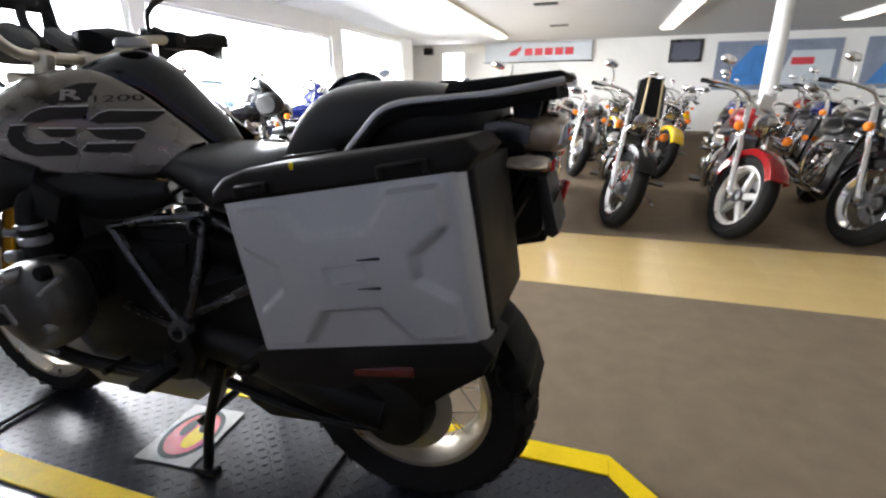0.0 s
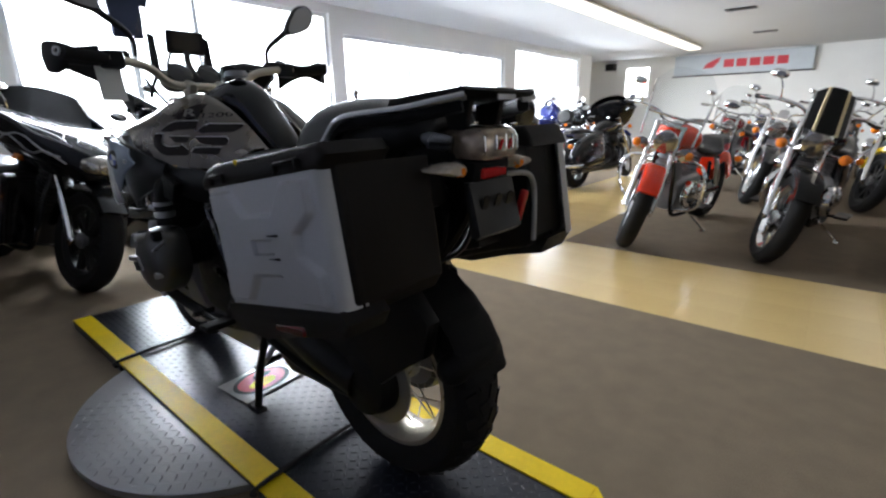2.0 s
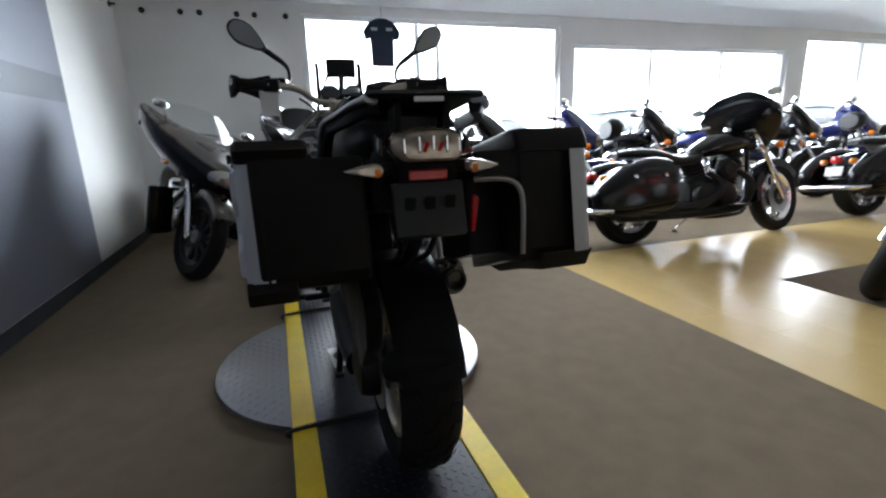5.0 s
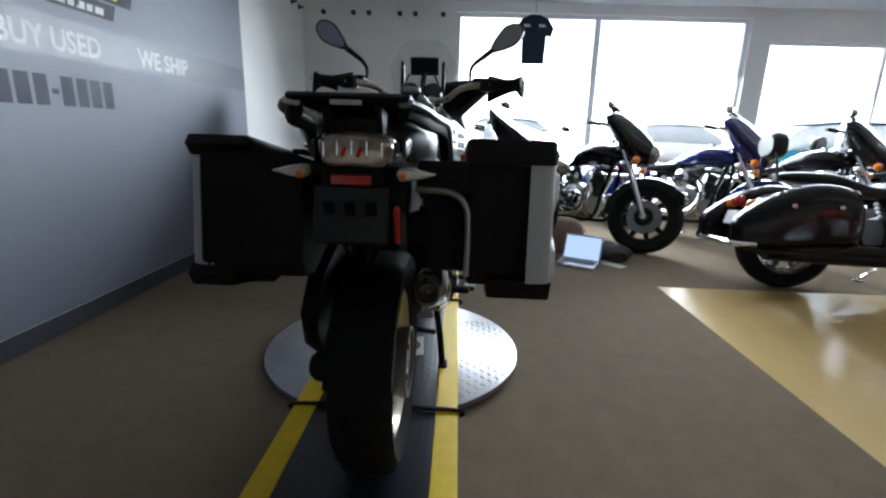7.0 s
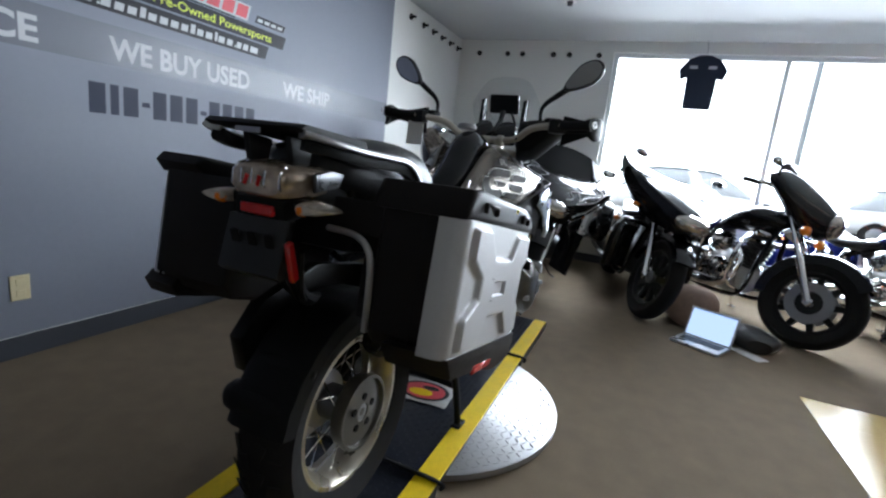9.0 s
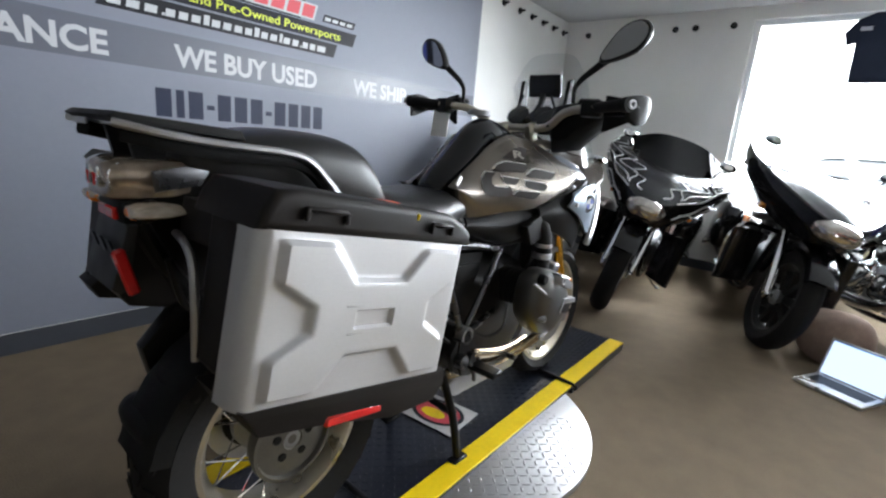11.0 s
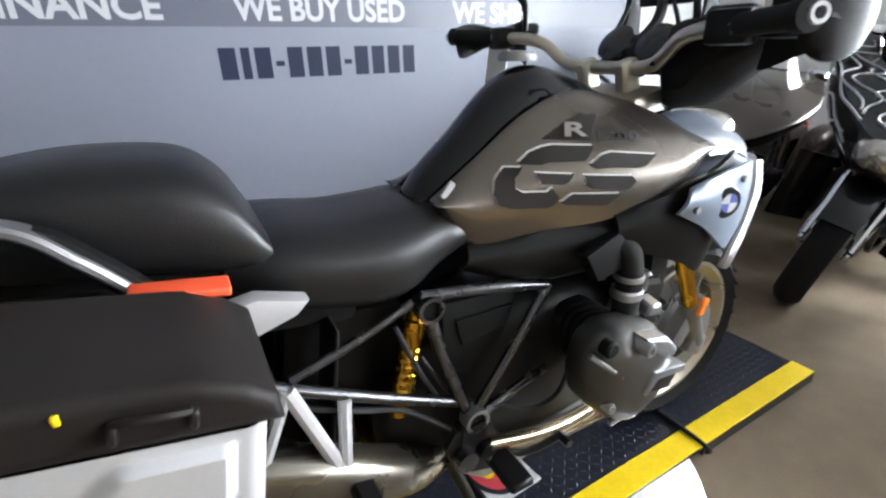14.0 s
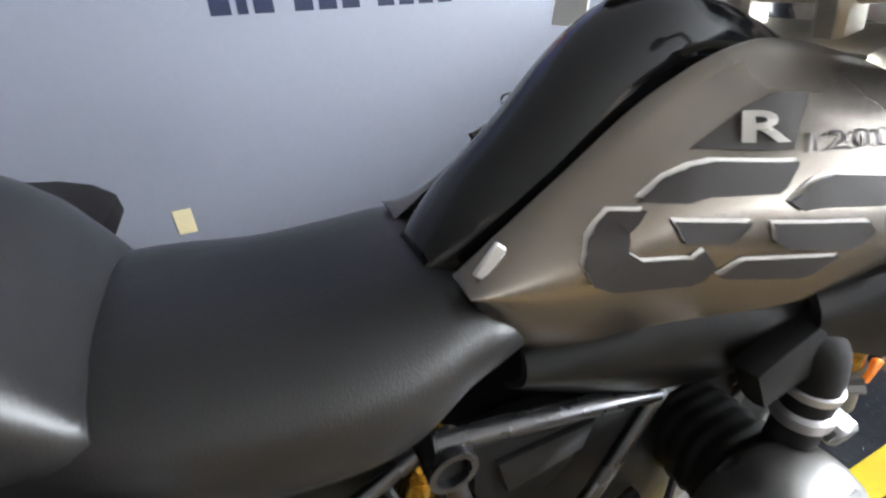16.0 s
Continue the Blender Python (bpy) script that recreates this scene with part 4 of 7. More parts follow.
for pts, r in (([(0.52, -0.12, 0.60), (0.56, -0.16, 0.53), (0.63, -0.15, 0.45), (0.60, -0.13, 0.36)], 0.006), ([(0.47, -0.13, 0.69), (0.50, -0.16, 0.60), (0.55, -0.15, 0.50)], 0.005), ([(0.80, -0.16, 0.72), (0.92, -0.22, 0.74), (1.0, -0.18, 0.66), (1.02, -0.12, 0.52)], 0.007),
               ([(0.30, -0.155, 0.60), (0.38, -0.17, 0.57), (0.47, -0.16, 0.52), (0.56, -0.18, 0.44)], 0.006), ([(0.66, -0.16, 0.46), (0.74, -0.19, 0.42), (0.82, -0.20, 0.44), (0.88, -0.17, 0.50)], 0.006), ([(0.56, -0.19, 0.42), (0.62, -0.22, 0.37), (0.66, -0.21, 0.30)], 0.007)):
    part("cable", make(tube, pts, r, 6), M_CORD, hero)
bm = bmesh.new()
box(bm, (0.40, 0.02, 0.60), (0.24, 0.10, 0.20), (0, 10, 0), 0.03, 2)
part("battery_box", bm, M_SATIN, hero)
bm = bmesh.new()
box(bm, (0.20, 0, 0.80), (0.46, 0.19, 0.13), (0, 9, 0), 0.03, 2)
part("subframe_box", bm, M_SATIN, hero)
bm = bmesh.new()
box(bm, (0.345, -0.105, 0.60), (0.008, 0.10, 0.26), (0, 8, 0), 0.003)
part("splash_plate", bm, M_SATIN, hero)
# brake pedal bracket and heel plate
bm = bmesh.new()
prism(bm, [(0.555, 0.46), (0.61, 0.445), (0.635, 0.385), (0.60, 0.33), (0.55, 0.36), (0.53, 0.42)], -0.205, -0.185, 0.005)
part("heel_plate", bm, M_CASTD, hero)
bm = bmesh.new()
cyl(bm, (0.565, -0.195, 0.40), (0.565, -0.235, 0.40), 0.022, n=16)
part("brake_reservoir", bm, M_TUBEG, hero)

# seats
bm = bmesh.new()
loft(bm, [(0.225, 0, 0.855, 0.13, 0.045), (0.30, 0, 0.835, 0.160, 0.072), (0.41, 0, 0.816, 0.172, 0.078), (0.49, 0, 0.818, 0.172, 0.078), (0.555, 0, 0.840, 0.160, 0.060), (0.595, 0, 0.846, 0.155, 0.042), (0.635, 0, 0.842, 0.140, 0.018)], n=32, p=2.9, k=6)
part("rider_seat", bm, M_SEAT, hero, "low dished black vinyl rider seat")
bm = bmesh.new()
loft(bm, [(-0.13, 0, 0.985, 0.07, 0.03), (-0.09, 0, 0.978, 0.115, 0.050), (0.02, 0, 0.958, 0.140, 0.074), (0.12, 0, 0.945, 0.150, 0.080), (0.20, 0, 0.932, 0.154, 0.082), (0.246, 0, 0.912, 0.153, 0.070), (0.272, 0, 0.892, 0.150, 0.048), (0.290, 0, 0.878, 0.143, 0.024)], n=32, p=3.3, k=6)
part("passenger_seat", bm, M_SEAT, hero, "raised black vinyl passenger seat")

def blade(bm, pts, w, h, k=7):
    """A flat bar of width w across and height h, swept along a smooth line with rounded corners."""
    ps = spline(pts, k)
    rings = []
    for i, p in enumerate(ps):
        d = (ps[min(i + 1, len(ps) - 1)] - ps[max(i - 1, 0)]).normalized()
        side = (Vector((0, 1, 0)) - d * d.y).normalized()
        up = d.cross(side)
        rings.append([bm.verts.new(p + side * (w / 2 * a) + up * (h / 2 * b)) for a, b in ((1, 0.4), (0.75, 1), (-0.75, 1), (-1, 0.4), (-1, -0.4), (-0.75, -1), (0.75, -1), (1, -0.4))])
    skin(bm, rings)
    bmesh.ops.recalc_face_normals(bm, faces=bm.faces)


def rail(s):
    line = [(0.125, 0.188, 0.890), (0.088, 0.186, 0.935), (0.035, 0.180, 0.986), (-0.07, 0.166, 1.014), (-0.19, 0.146, 1.034), (-0.25, 0.115, 1.046)]
    part("grab_rail", make(blade, mirror_pts(line, s), 0.036, 0.013), M_RAIL, hero, "satin silver grab rail")
    # black bar added below the rail to paint its underside in shade
    part("rail_web", make(blade, mirror_pts([(u + 0.012, l - 0.006, z - 0.016) for u, l, z in line], s), 0.028, 0.026), M_BLACKP, hero, "black bar standing in for the shaded underside of the grab rail")
    bm = bmesh.new()
    prism(bm, [(0.205, 0.838), (0.252, 0.846), (0.318, 0.826), (0.300, 0.808), (0.228, 0.785), (0.203, 0.798)], s * 0.175, s * 0.215, 0.008)
    part("rail_mount_cover", bm, M_ALU, hero, "silver triangular mount cover")


both(rail)
bm = bmesh.new()
prism(bm, [(-0.04, 1.018), (-0.25, 1.048), (-0.262, 1.056), (-0.25, 1.064), (-0.05, 1.038)], -0.125, 0.125, 0.006)
part("rack_plate", bm, M_BLACKP, hero, "black luggage rack plate")
bm = bmesh.new()
box(bm, (-0.266, 0, 1.045), (0.004, 0.062, 0.010), None, 0.0)
part("rack_slot", bm, M_RAIL, hero)
for s in (1, -1):
    part("rack_strut", make(prism, [(-0.15, 1.03), (-0.22, 1.04), (-0.205, 0.97), (-0.17, 0.95)], s * 0.055 - 0.008, s * 0.055 + 0.008, 0.003), M_SATIN, hero)
    part("rack_brace", make(tube, [(-0.02, s * 0.12, 1.0), (-0.06, s * 0.10, 0.95), (-0.05, s * 0.09, 0.92)], 0.013, 8), M_SATIN, hero)
draw_forward([o for o in hero.children if o not in low_parts and not o.name.startswith("centre_stand")])
# tail section, lights and plate hanger
bm = bmesh.new()
loft(bm, [(0.14, 0, 0.90, 0.10, 0.045), (-0.05, 0, 0.925, 0.095, 0.045), (-0.15, 0, 0.930, 0.082, 0.036), (-0.185, 0, 0.934, 0.070, 0.028)], p=3.2)
part("tail_cowl", bm, M_BLACKP, hero)
bm = bmesh.new()
loft(bm, [(-0.15, -0.008, 0.957, 0.084, 0.034), (-0.19, -0.008, 0.957, 0.085, 0.036), (-0.232, -0.008, 0.956, 0.082, 0.036), (-0.254, -0.008, 0.953, 0.074, 0.032), (-0.262, -0.008, 0.951, 0.062, 0.024)], n=28, p=4.5)
for v in bm.verts:
    k, e = (0.956 - v.co.z) / 0.036, (v.co.y + 0.008) / 0.084
    v.co.y = -0.008 + 0.084 * e * (1 - 0.16 * max(0.0, k))
    v.co.x += 0.020 * e * e
    v.co.z -= 0.010 * e * e
tail = part("tail_light", bm, M_FROST, hero, "clear-lens tail light with red reflectors inside")
for i in range(5):
    bm = bmesh.new()
    y = -0.068 + 0.030 * i
    d, g = 0.020 * ((y + 0.008) / 0.084) ** 2, 0.010 * ((y + 0.008) / 0.084) ** 2
    prism(bm, [(-0.250 + d, 0.929 - g), (-0.264 + d, 0.944 - g), (-0.262 + d, 0.972 - g), (-0.246 + d, 0.987 - g), (-0.240 + d, 0.929 - g)], y - 0.002, y + 0.002, 0.001)
    part("lens_rib", bm, M_CHROME, tail)
for y in (-0.024, 0.008):
    bm = bmesh.new()
    box(bm, (-0.2605, y, 0.950), (0.004, 0.008, 0.022), (25, -8, 0), 0.001)
    part("tail_reflector", bm, M_REDL, tail, "red reflector")
for s in (1, -1):
    bm = bmesh.new()
    prism(bm, [(-0.195, 0.935), (-0.20, 0.970), (-0.15, 0.980), (-0.105, 0.972), (-0.12, 0.945)], s * 0.094 - 0.008, s * 0.104 - 0.008, 0.004)
    part("tail_panel", bm, M_TUBEG, hero, "grey tail side panel")
bm = bmesh.new()
box(bm, (-0.236, 0, 0.891), (0.012, 0.086, 0.022), None, 0.003)
part("red_reflector", bm, M_REDL, hero, "red rear reflector bar")
bm = bmesh.new()
box(bm, (-0.205, 0, 0.895), (0.06, 0.13, 0.05), (0, -8, 0), 0.012, 2)
part("light_bracket", bm, M_BLACKP, hero)


def indicator(s):
    bm = bmesh.new()
    tube(bm, [(-0.19, s * 0.05, 0.905), (-0.20, s * 0.10, 0.905)], 0.014, 10)
    part("indicator_stem", bm, M_BLACKP, hero)
    bm = make(loft, [(-0.165, s * 0.126, 0.905, 0.024, 0.014), (-0.195, s * 0.130, 0.905, 0.037, 0.020), (-0.225, s * 0.129, 0.905, 0.035, 0.019), (-0.24, s * 0.122, 0.905, 0.024, 0.012)], 22, 2.2)
    for v in bm.verts:
        k = max(0.0, (abs(v.co.y) - 0.10) / 0.075)
        v.co.z = 0.905 + (v.co.z - 0.905) * max(0.12, 1 - 0.9 * k)
        v.co.y *= 1.0 + 0.06 * k
    ind = part("indicator", bm, M_SIGNAL, hero, "clear turn signal with amber bulb")
    bm = bmesh.new()
    lathe(bm, [(0.0, -0.014), (0.013, -0.006), (0.013, 0.006), (0.0, 0.014)], c=(-0.229, s * 0.108, 0.903), axis=(0, 1, 0), n=12)
    part("bulb", bm, M_AMBER, ind)


both(indicator)
bm = bmesh.new()
prism(bm, [(-0.215, 0.875), (-0.232, 0.875), (-0.262, 0.765), (-0.25, 0.755), (-0.235, 0.76)], -0.080, 0.080, 0.004)
part("plate_holder", bm, M_HOLDER, hero, "empty black number-plate holder with slots")
for y, z in ((-0.045, 0.825), (0.0, 0.825), (0.045, 0.825)):
    bm = bmesh.new()
    box(bm, (-0.2475, y, z), (0.004, 0.024, 0.046), (0, -15, 0), 0.002)
    part("holder_slot", bm, M_SATIN, hero)
bm = bmesh.new()
box(bm, (-0.245, -0.10, 0.80), (0.02, 0.014, 0.085), (0, -15, 0), 0.004)
part("side_reflector", bm, M_REDL, hero, "narrow red side reflector")
bm = bmesh.new()
tube(bm, [(-0.20, 0, 0.88), (-0.14, 0, 0.76), (-0.06, 0.02, 0.66), (0.06, 0.06, 0.62)], 0.018, 8)
tube(bm, [(-0.16, -0.05, 0.80), (-0.13, -0.03, 0.70), (-0.08, 0.0, 0.66)], 0.008, 6)
tube(bm, [(-0.15, 0.06, 0.80), (-0.11, 0.04, 0.70), (-0.02, 0.05, 0.64)], 0.008, 6)
part("plate_arm", bm, M_SATIN, hero)
bm = bmesh.new()
tube(bm, [(-0.175, -0.13, 0.868), (-0.19, -0.205, 0.866), (-0.194, -0.240, 0.842), (-0.196, -0.249, 0.79), (-0.198, -0.248, 0.68)], 0.007, 8)
part("heat_guard_trim", bm, M_RAIL, hero, "bright looped trim on the inner case")


# side cases
def relief(x, y):
    """Height of the embossed cross on a case face, x and y from -1 to 1."""
    ax, ay = abs(x), abs(y)

    def sm(a, b, v):
        t = min(1, max(0, (v - a) / (b - a)))
        return t * t * (3 - 2 * t)
    field = (1 - sm(0.82, 0.88, ax)) * (1 - sm(0.86, 0.93, ay))
    over = min(ay - 0.44, (0.26 + 0.52 * (ay - 0.44) - ax) * 0.9)
    beside = min(ax - 0.55, (0.17 + 1.0 * (ax - 0.55) - ay) * 0.75)
    h = field * (1 - sm(-0.01, 0.075, max(over, beside)))
    slot = (1 - sm(0.17, 0.19, abs(x + 0.02))) * (1 - sm(0.10, 0.12, abs(y + 0.02)))
    return 0.012 * h - 0.007 * slot


def side_case(s):
    case = new("side_case")
    case.parent = hero
    case["label"] = "black side case with embossed silver aluminium cover"
    # side outline of the case; toes out forwards
    if s > 0:
        TF, TR, BR, BF = Vector((0.240, 0.863)), Vector((-0.154, 0.930)), Vector((-0.194, 0.680)), Vector((0.198, 0.608))
    else:
        TF, TR, BR, BF = Vector((0.240, 0.862)), Vector((-0.184, 0.932)), Vector((-0.226, 0.678)), Vector((0.195, 0.606))
    toe = 0.05 if s > 0 else 0.03
    lat = lambda u: (0.379 if s > 0 else 0.423) + toe * (u + 0.17)
    mid, inner = lat(0), 0.135 if s > 0 else 0.252
    shear = Matrix(((1, 0, 0, 0), (toe * s, 1, 0, 0), (0, 0, 1, 0), (0, 0, 0, 1)))
    # black body
    bm = bmesh.new()
    df = TF.x - 0.245
    shell = [(TF.x - 0.01, 0.87), (-0.165, 0.935), (-0.20, 0.69), (-0.178, 0.655), (-0.06, 0.622), (0.10, 0.565), (BF.x - 0.025, 0.545), (BF.x - 0.003, BF.y)]
    prism(bm, shell, s * inner, s * (mid - 0.014), 0.012, 3)
    bmesh.ops.transform(bm, matrix=shear, verts=bm.verts)
    part("body", bm, M_CASEB, case)
    if s < 0:
        # upper half reaches inboard; a pocket below it clears the silencer
        bm = bmesh.new()
        prism(bm, [(0.20, 0.862), (-0.172, 0.866), (-0.162, 0.932), (0.19, 0.885)], -0.130, -0.258, 0.010, 2)
        part("upper_body", bm, M_CASEB, case)
        bm = bmesh.new()
        prism(bm, [(0.17, 0.865), (-0.06, 0.868), (-0.09, 0.66), (0.10, 0.60), (0.16, 0.60)], -0.150, -0.258, 0.010, 2)
        part("pocket_wall", bm, M_CASEB, case)
    bm = bmesh.new()
    lid = [(TF.x + 0.015, TF.y - 0.004), (TF.x + 0.012, 0.885), (TF.x - 0.012, 0.906), (TF.x - 0.05, 0.920 if s > 0 else 0.926), (-0.12, 0.968 if s > 0 else 0.980), (-0.160, 0.974 if s > 0 else 0.982), (-0.180, 0.955), (TR.x - 0.006, TR.y - 0.002)]
    prism(bm, lid, s * (0.25 if s > 0 else inner - 0.01), s * (mid + 0.013), 0.014, 3)
    bmesh.ops.transform(bm, matrix=shear, verts=bm.verts)
    part("lid", bm, M_CASEB, case, "black moulded case lid")
    part("seam", make(box, (-0.1815, s * 0.345, 0.80), (0.006, 0.006, 0.25), (0, 8, 0), 0.002), M_SATIN, case)
    # embossed cover: face grid plus rear and front returns
    bm = bmesh.new()
    nx, ny = 112, 72
    grid = []
    for i in range(nx + 1):
        col = []
        for j in range(ny + 1):
            x, y = i / nx, j / ny
            a, b = BR.lerp(BF, x), TR.lerp(TF, x)
            q = a.lerp(b, y)
            ex = min(x, 1 - x) * 0.42
            rnd = 0.016 * (1 - min(1, ex / 0.018)) ** 2
            col.append(bm.verts.new((q.x, s * (lat(q.x) + 0.012 - rnd + relief(2 * x - 1, 2 * y - 1)), q.y)))
        grid.append(col)
    for i in range(nx):
        for j in range(ny):
            bm.faces.new((grid[i][j], grid[i + 1][j], grid[i + 1][j + 1], grid[i][j + 1]))
    for col, du in ((grid[0], -0.004), (grid[nx], 0.004)):
        prev = col
        for dl, dd in ((0.012, du * 0.6), (0.040, du)):
            nxt = [bm.verts.new((v.co.x + dd, v.co.y - s * dl, v.co.z)) for v in col]
            for j in range(ny):
                bm.faces.new((prev[j], prev[j + 1], nxt[j + 1], nxt[j]))
            prev = nxt
    bmesh.ops.recalc_face_normals(bm, faces=bm.faces)
    part("aluminium_cover", bm, M_ALU, case, "silver aluminium cover embossed with a cross", smooth=28)
    bm = bmesh.new()
    q = TR.lerp(BF, 0.5)
    for dz, w2 in ((0.024, 0.100), (-0.022, 0.100)):
        box(bm, (q.x - 0.012, s * (lat(q.x - 0.012) + 0.0215), q.y + dz), (w2, 0.004, 0.005), (0, 9.6, 0), 0.0015)
    part("name_plate_edge", bm, M_TUBEG if s > 0 else M_RAIL, case)
    bm = bmesh.new()
    tray = [(BF.x + 0.01, BF.y), (BR.x + 0.006, BR.y + 0.002), (-0.210, 0.662), (-0.194, 0.630), (-0.08, 0.602), (0.06, 0.555), (BF.x - 0.02, BF.y - 0.058), (BF.x + 0.008, BF.y - 0.032)]
    prism(bm, tray, s * 0.30, s * (mid + 0.016), 0.008, 2)
    bmesh.ops.transform(bm, matrix=shear, verts=bm.verts)
    part("bottom_tray", bm, M_CASEB, case)
    bm = bmesh.new()
    box(bm, (0.0, s * (lat(0) + 0.012), 0.594 if s < 0 else 0.600), (0.17, 0.010, 0.020), (0, 10, 0), 0.004)
    # left reflector takes the darkened red: shade put into its colour
    part("case_reflector", bm, M_REDL if s < 0 else M_REDSHADE, case, "red strip reflector, painted darker on the shaded left case")
    for u, w2 in ((-0.075, 0.075), (0.175 + df * 0.8, 0.06)):
        u -= 0.0 if s > 0 else 0.014
        z = (0.942 if s > 0 else 0.952) - 0.165 * (u + 0.1)
        y = lat(u) + 0.018
        bm = bmesh.new()
        box(bm, (u, s * y, z), (w2, 0.010, 0.007), (0, 9.6, 0), 0.003)
        for e in (-1, 1):
            box(bm, (u + e * w2 * 0.46, s * y, z - 0.008 - e * w2 * 0.075), (0.007, 0.010, 0.018), (0, 9.6, 0), 0.002)
        part("latch", bm, M_CASEB, case, "black lid latch bracket")
    bm = bmesh.new()
    box(bm, (0.186, s * 0.240, 0.920), (0.106, 0.040, 0.012), (0, 8, 0), 0.004, 3)
    part("release_tab", bm, M_ORANGE if s < 0 else M_CASEB, case, "orange release tab" if s < 0 else "")
    bm = bmesh.new()
    box(bm, (0.099, s * (lat(0.099) + 0.012), 0.928), (0.005, 0.006, 0.010), (-s * 20, 0, 0), 0.001)
    part("lock_mark", bm, M_YELLOW, case)


both(side_case)

rear_parts = set(hero.children)
# tank cover, side panels, wings and beak
bm = bmesh.new()
loft(bm, [(0.545, -0.022, 0.880, 0.045, 0.03), (0.585, -0.026, 0.906, 0.062, 0.054), (0.65, -0.028, 0.936, 0.074, 0.084), (0.72, -0.026, 0.968, 0.082, 0.122), (0.79, -0.020, 0.980, 0.095, 0.144), (0.87, -0.012, 0.973, 0.108, 0.145), (0.98, 0, 0.955, 0.125, 0.123), (1.10, 0, 0.92, 0.12, 0.10), (1.20, 0, 0.90, 0.09, 0.07)], n=32, p=2.35, k=6)
part("tank", bm, M_GLOSSB, hero, "gloss black tank cover")
bm = bmesh.new()
lathe(bm, [(0.0, 0.016), (0.034, 0.014), (0.040, 0.006), (0.040, -0.004)], c=(0.80, 0, 1.136), axis=(0, 0, 1), n=28)
part("fuel_cap", bm, M_CASTING, hero, "round fuel filler cap")


def tank_side(s):
    low = [(0.552, 0.124, 0.906), (0.612, 0.146, 0.826), (0.74, 0.190, 0.840), (0.87, 0.240, 0.856), (0.99, 0.272, 0.898), (1.06, 0.276, 0.936), (1.125, 0.250, 0.970)]
    top = [(0.554, 0.120, 0.911), (0.650, 0.122, 0.980), (0.745, 0.128, 1.048), (0.845, 0.140, 1.083), (0.955, 0.160, 1.064), (1.05, 0.192, 1.026), (1.127, 0.243, 0.978)]
    if s > 0:
        low = [(u, l - 0.045 * max(0.0, min(1.0, (0.95 - u) / 0.3)), z) for u, l, z in low]
        top = [(u, l - 0.055 * max(0.0, min(1.0, (0.95 - u) / 0.3)), z - 0.012 * max(0.0, min(1.0, (0.95 - u) / 0.3))) for u, l, z in top]
    bm = bmesh.new()
    grid = patch(bm, low, top, 0.032, 44, 16, 0.008, s)
    panel = part("tank_panel", bm, M_TANK, hero, "brushed grey metallic tank side panel", smooth=60)

    def lateral(u, z):
        best = min((abs(p.x - u) + abs(p.z - z), p.y) for row in grid for p in row)
        return best[1]

    def decal(name, outline, material, lift, parent):
        """A thin plate of a slanted outline laid on the curved panel."""
        bm = bmesh.new()
        vs = [bm.verts.new((u, 0, z)) for u, z in outline]
        bm.faces.new(vs)
        bm.normal_update()
        bmesh.ops.triangulate(bm, faces=bm.faces)
        bmesh.ops.subdivide_edges(bm, edges=bm.edges[:], cuts=3, use_grid_fill=False)
        for v in bm.verts:
            near = sorted(((p.x - v.co.x) ** 2 + (p.z - v.co.z) ** 2, p.y) for row in grid for p in row)[:4]
            wsum = sum(1 / (d + 1e-6) for d, _ in near)
            v.co.y = s * (sum(y / (d + 1e-6) for d, y in near) / wsum + lift)
        return part(name, bm, material, parent, smooth=60)

    # two stencilled figures, drawn as slanted bars; x along, y up in the figure's own frame
    def place(x, y):
        if s < 0:
            return (0.640 + 0.275 * x + 0.036 * y, 0.886 + 0.112 * y - 0.006 * x)
        return (0.640 + 0.275 * (1 - x) + 0.036 * y, 0.886 + 0.112 * y - 0.006 * (1 - x))
    bars = [[(0.13, 0.74), (0.20, 0.90), (0.27, 0.97), (0.33, 1.0), (0.60, 0.98), (0.57, 0.80), (0.55, 0.76), (0.34, 0.76), (0.28, 0.72)],
            [(0.05, 0.68), (0.16, 0.68), (0.12, 0.52), (0.13, 0.38), (0.18, 0.31), (0.34, 0.30), (0.37, 0.36), (0.44, 0.20), (0.42, 0.08), (0.39, 0.04), (0.13, 0.06), (0.05, 0.14), (0.0, 0.30), (0.0, 0.50)],
            [(0.24, 0.60), (0.49, 0.56), (0.47, 0.44), (0.44, 0.40), (0.30, 0.42)],
            [(0.59, 0.70), (0.66, 0.84), (0.72, 0.88), (1.06, 0.82), (0.98, 0.64), (0.94, 0.62), (0.70, 0.64), (0.65, 0.62)],
            [(0.56, 0.54), (0.90, 0.50), (0.94, 0.42), (0.92, 0.30), (0.88, 0.27), (0.66, 0.32), (0.60, 0.38)],
            [(0.46, 0.12), (0.52, 0.25), (0.86, 0.22), (0.80, 0.06), (0.76, 0.03), (0.50, 0.08)]]
    for b in bars:
        cx, cy = sum(p[0] for p in b) / len(b), sum(p[1] for p in b) / len(b)
        big = [place(cx + (x - cx) * 1.0 - 0.006, y + 0.020) for x, y in b]
        decal("stencil_edge", big if s < 0 else big[::-1], M_LINE, 0.0012, panel)
        o = [place(x, y) for x, y in b]
        decal("stencil_bar", o if s < 0 else o[::-1], M_STENCIL, 0.0040, panel)
    tri = [place(0.27, 1.08), (place(0.58, 1.06)), place(0.64, 1.44), place(0.52, 1.44), place(0.43, 1.36)]
    decal("stencil_bar", tri if s < 0 else tri[::-1], M_STENCIL, 0.0022, panel)
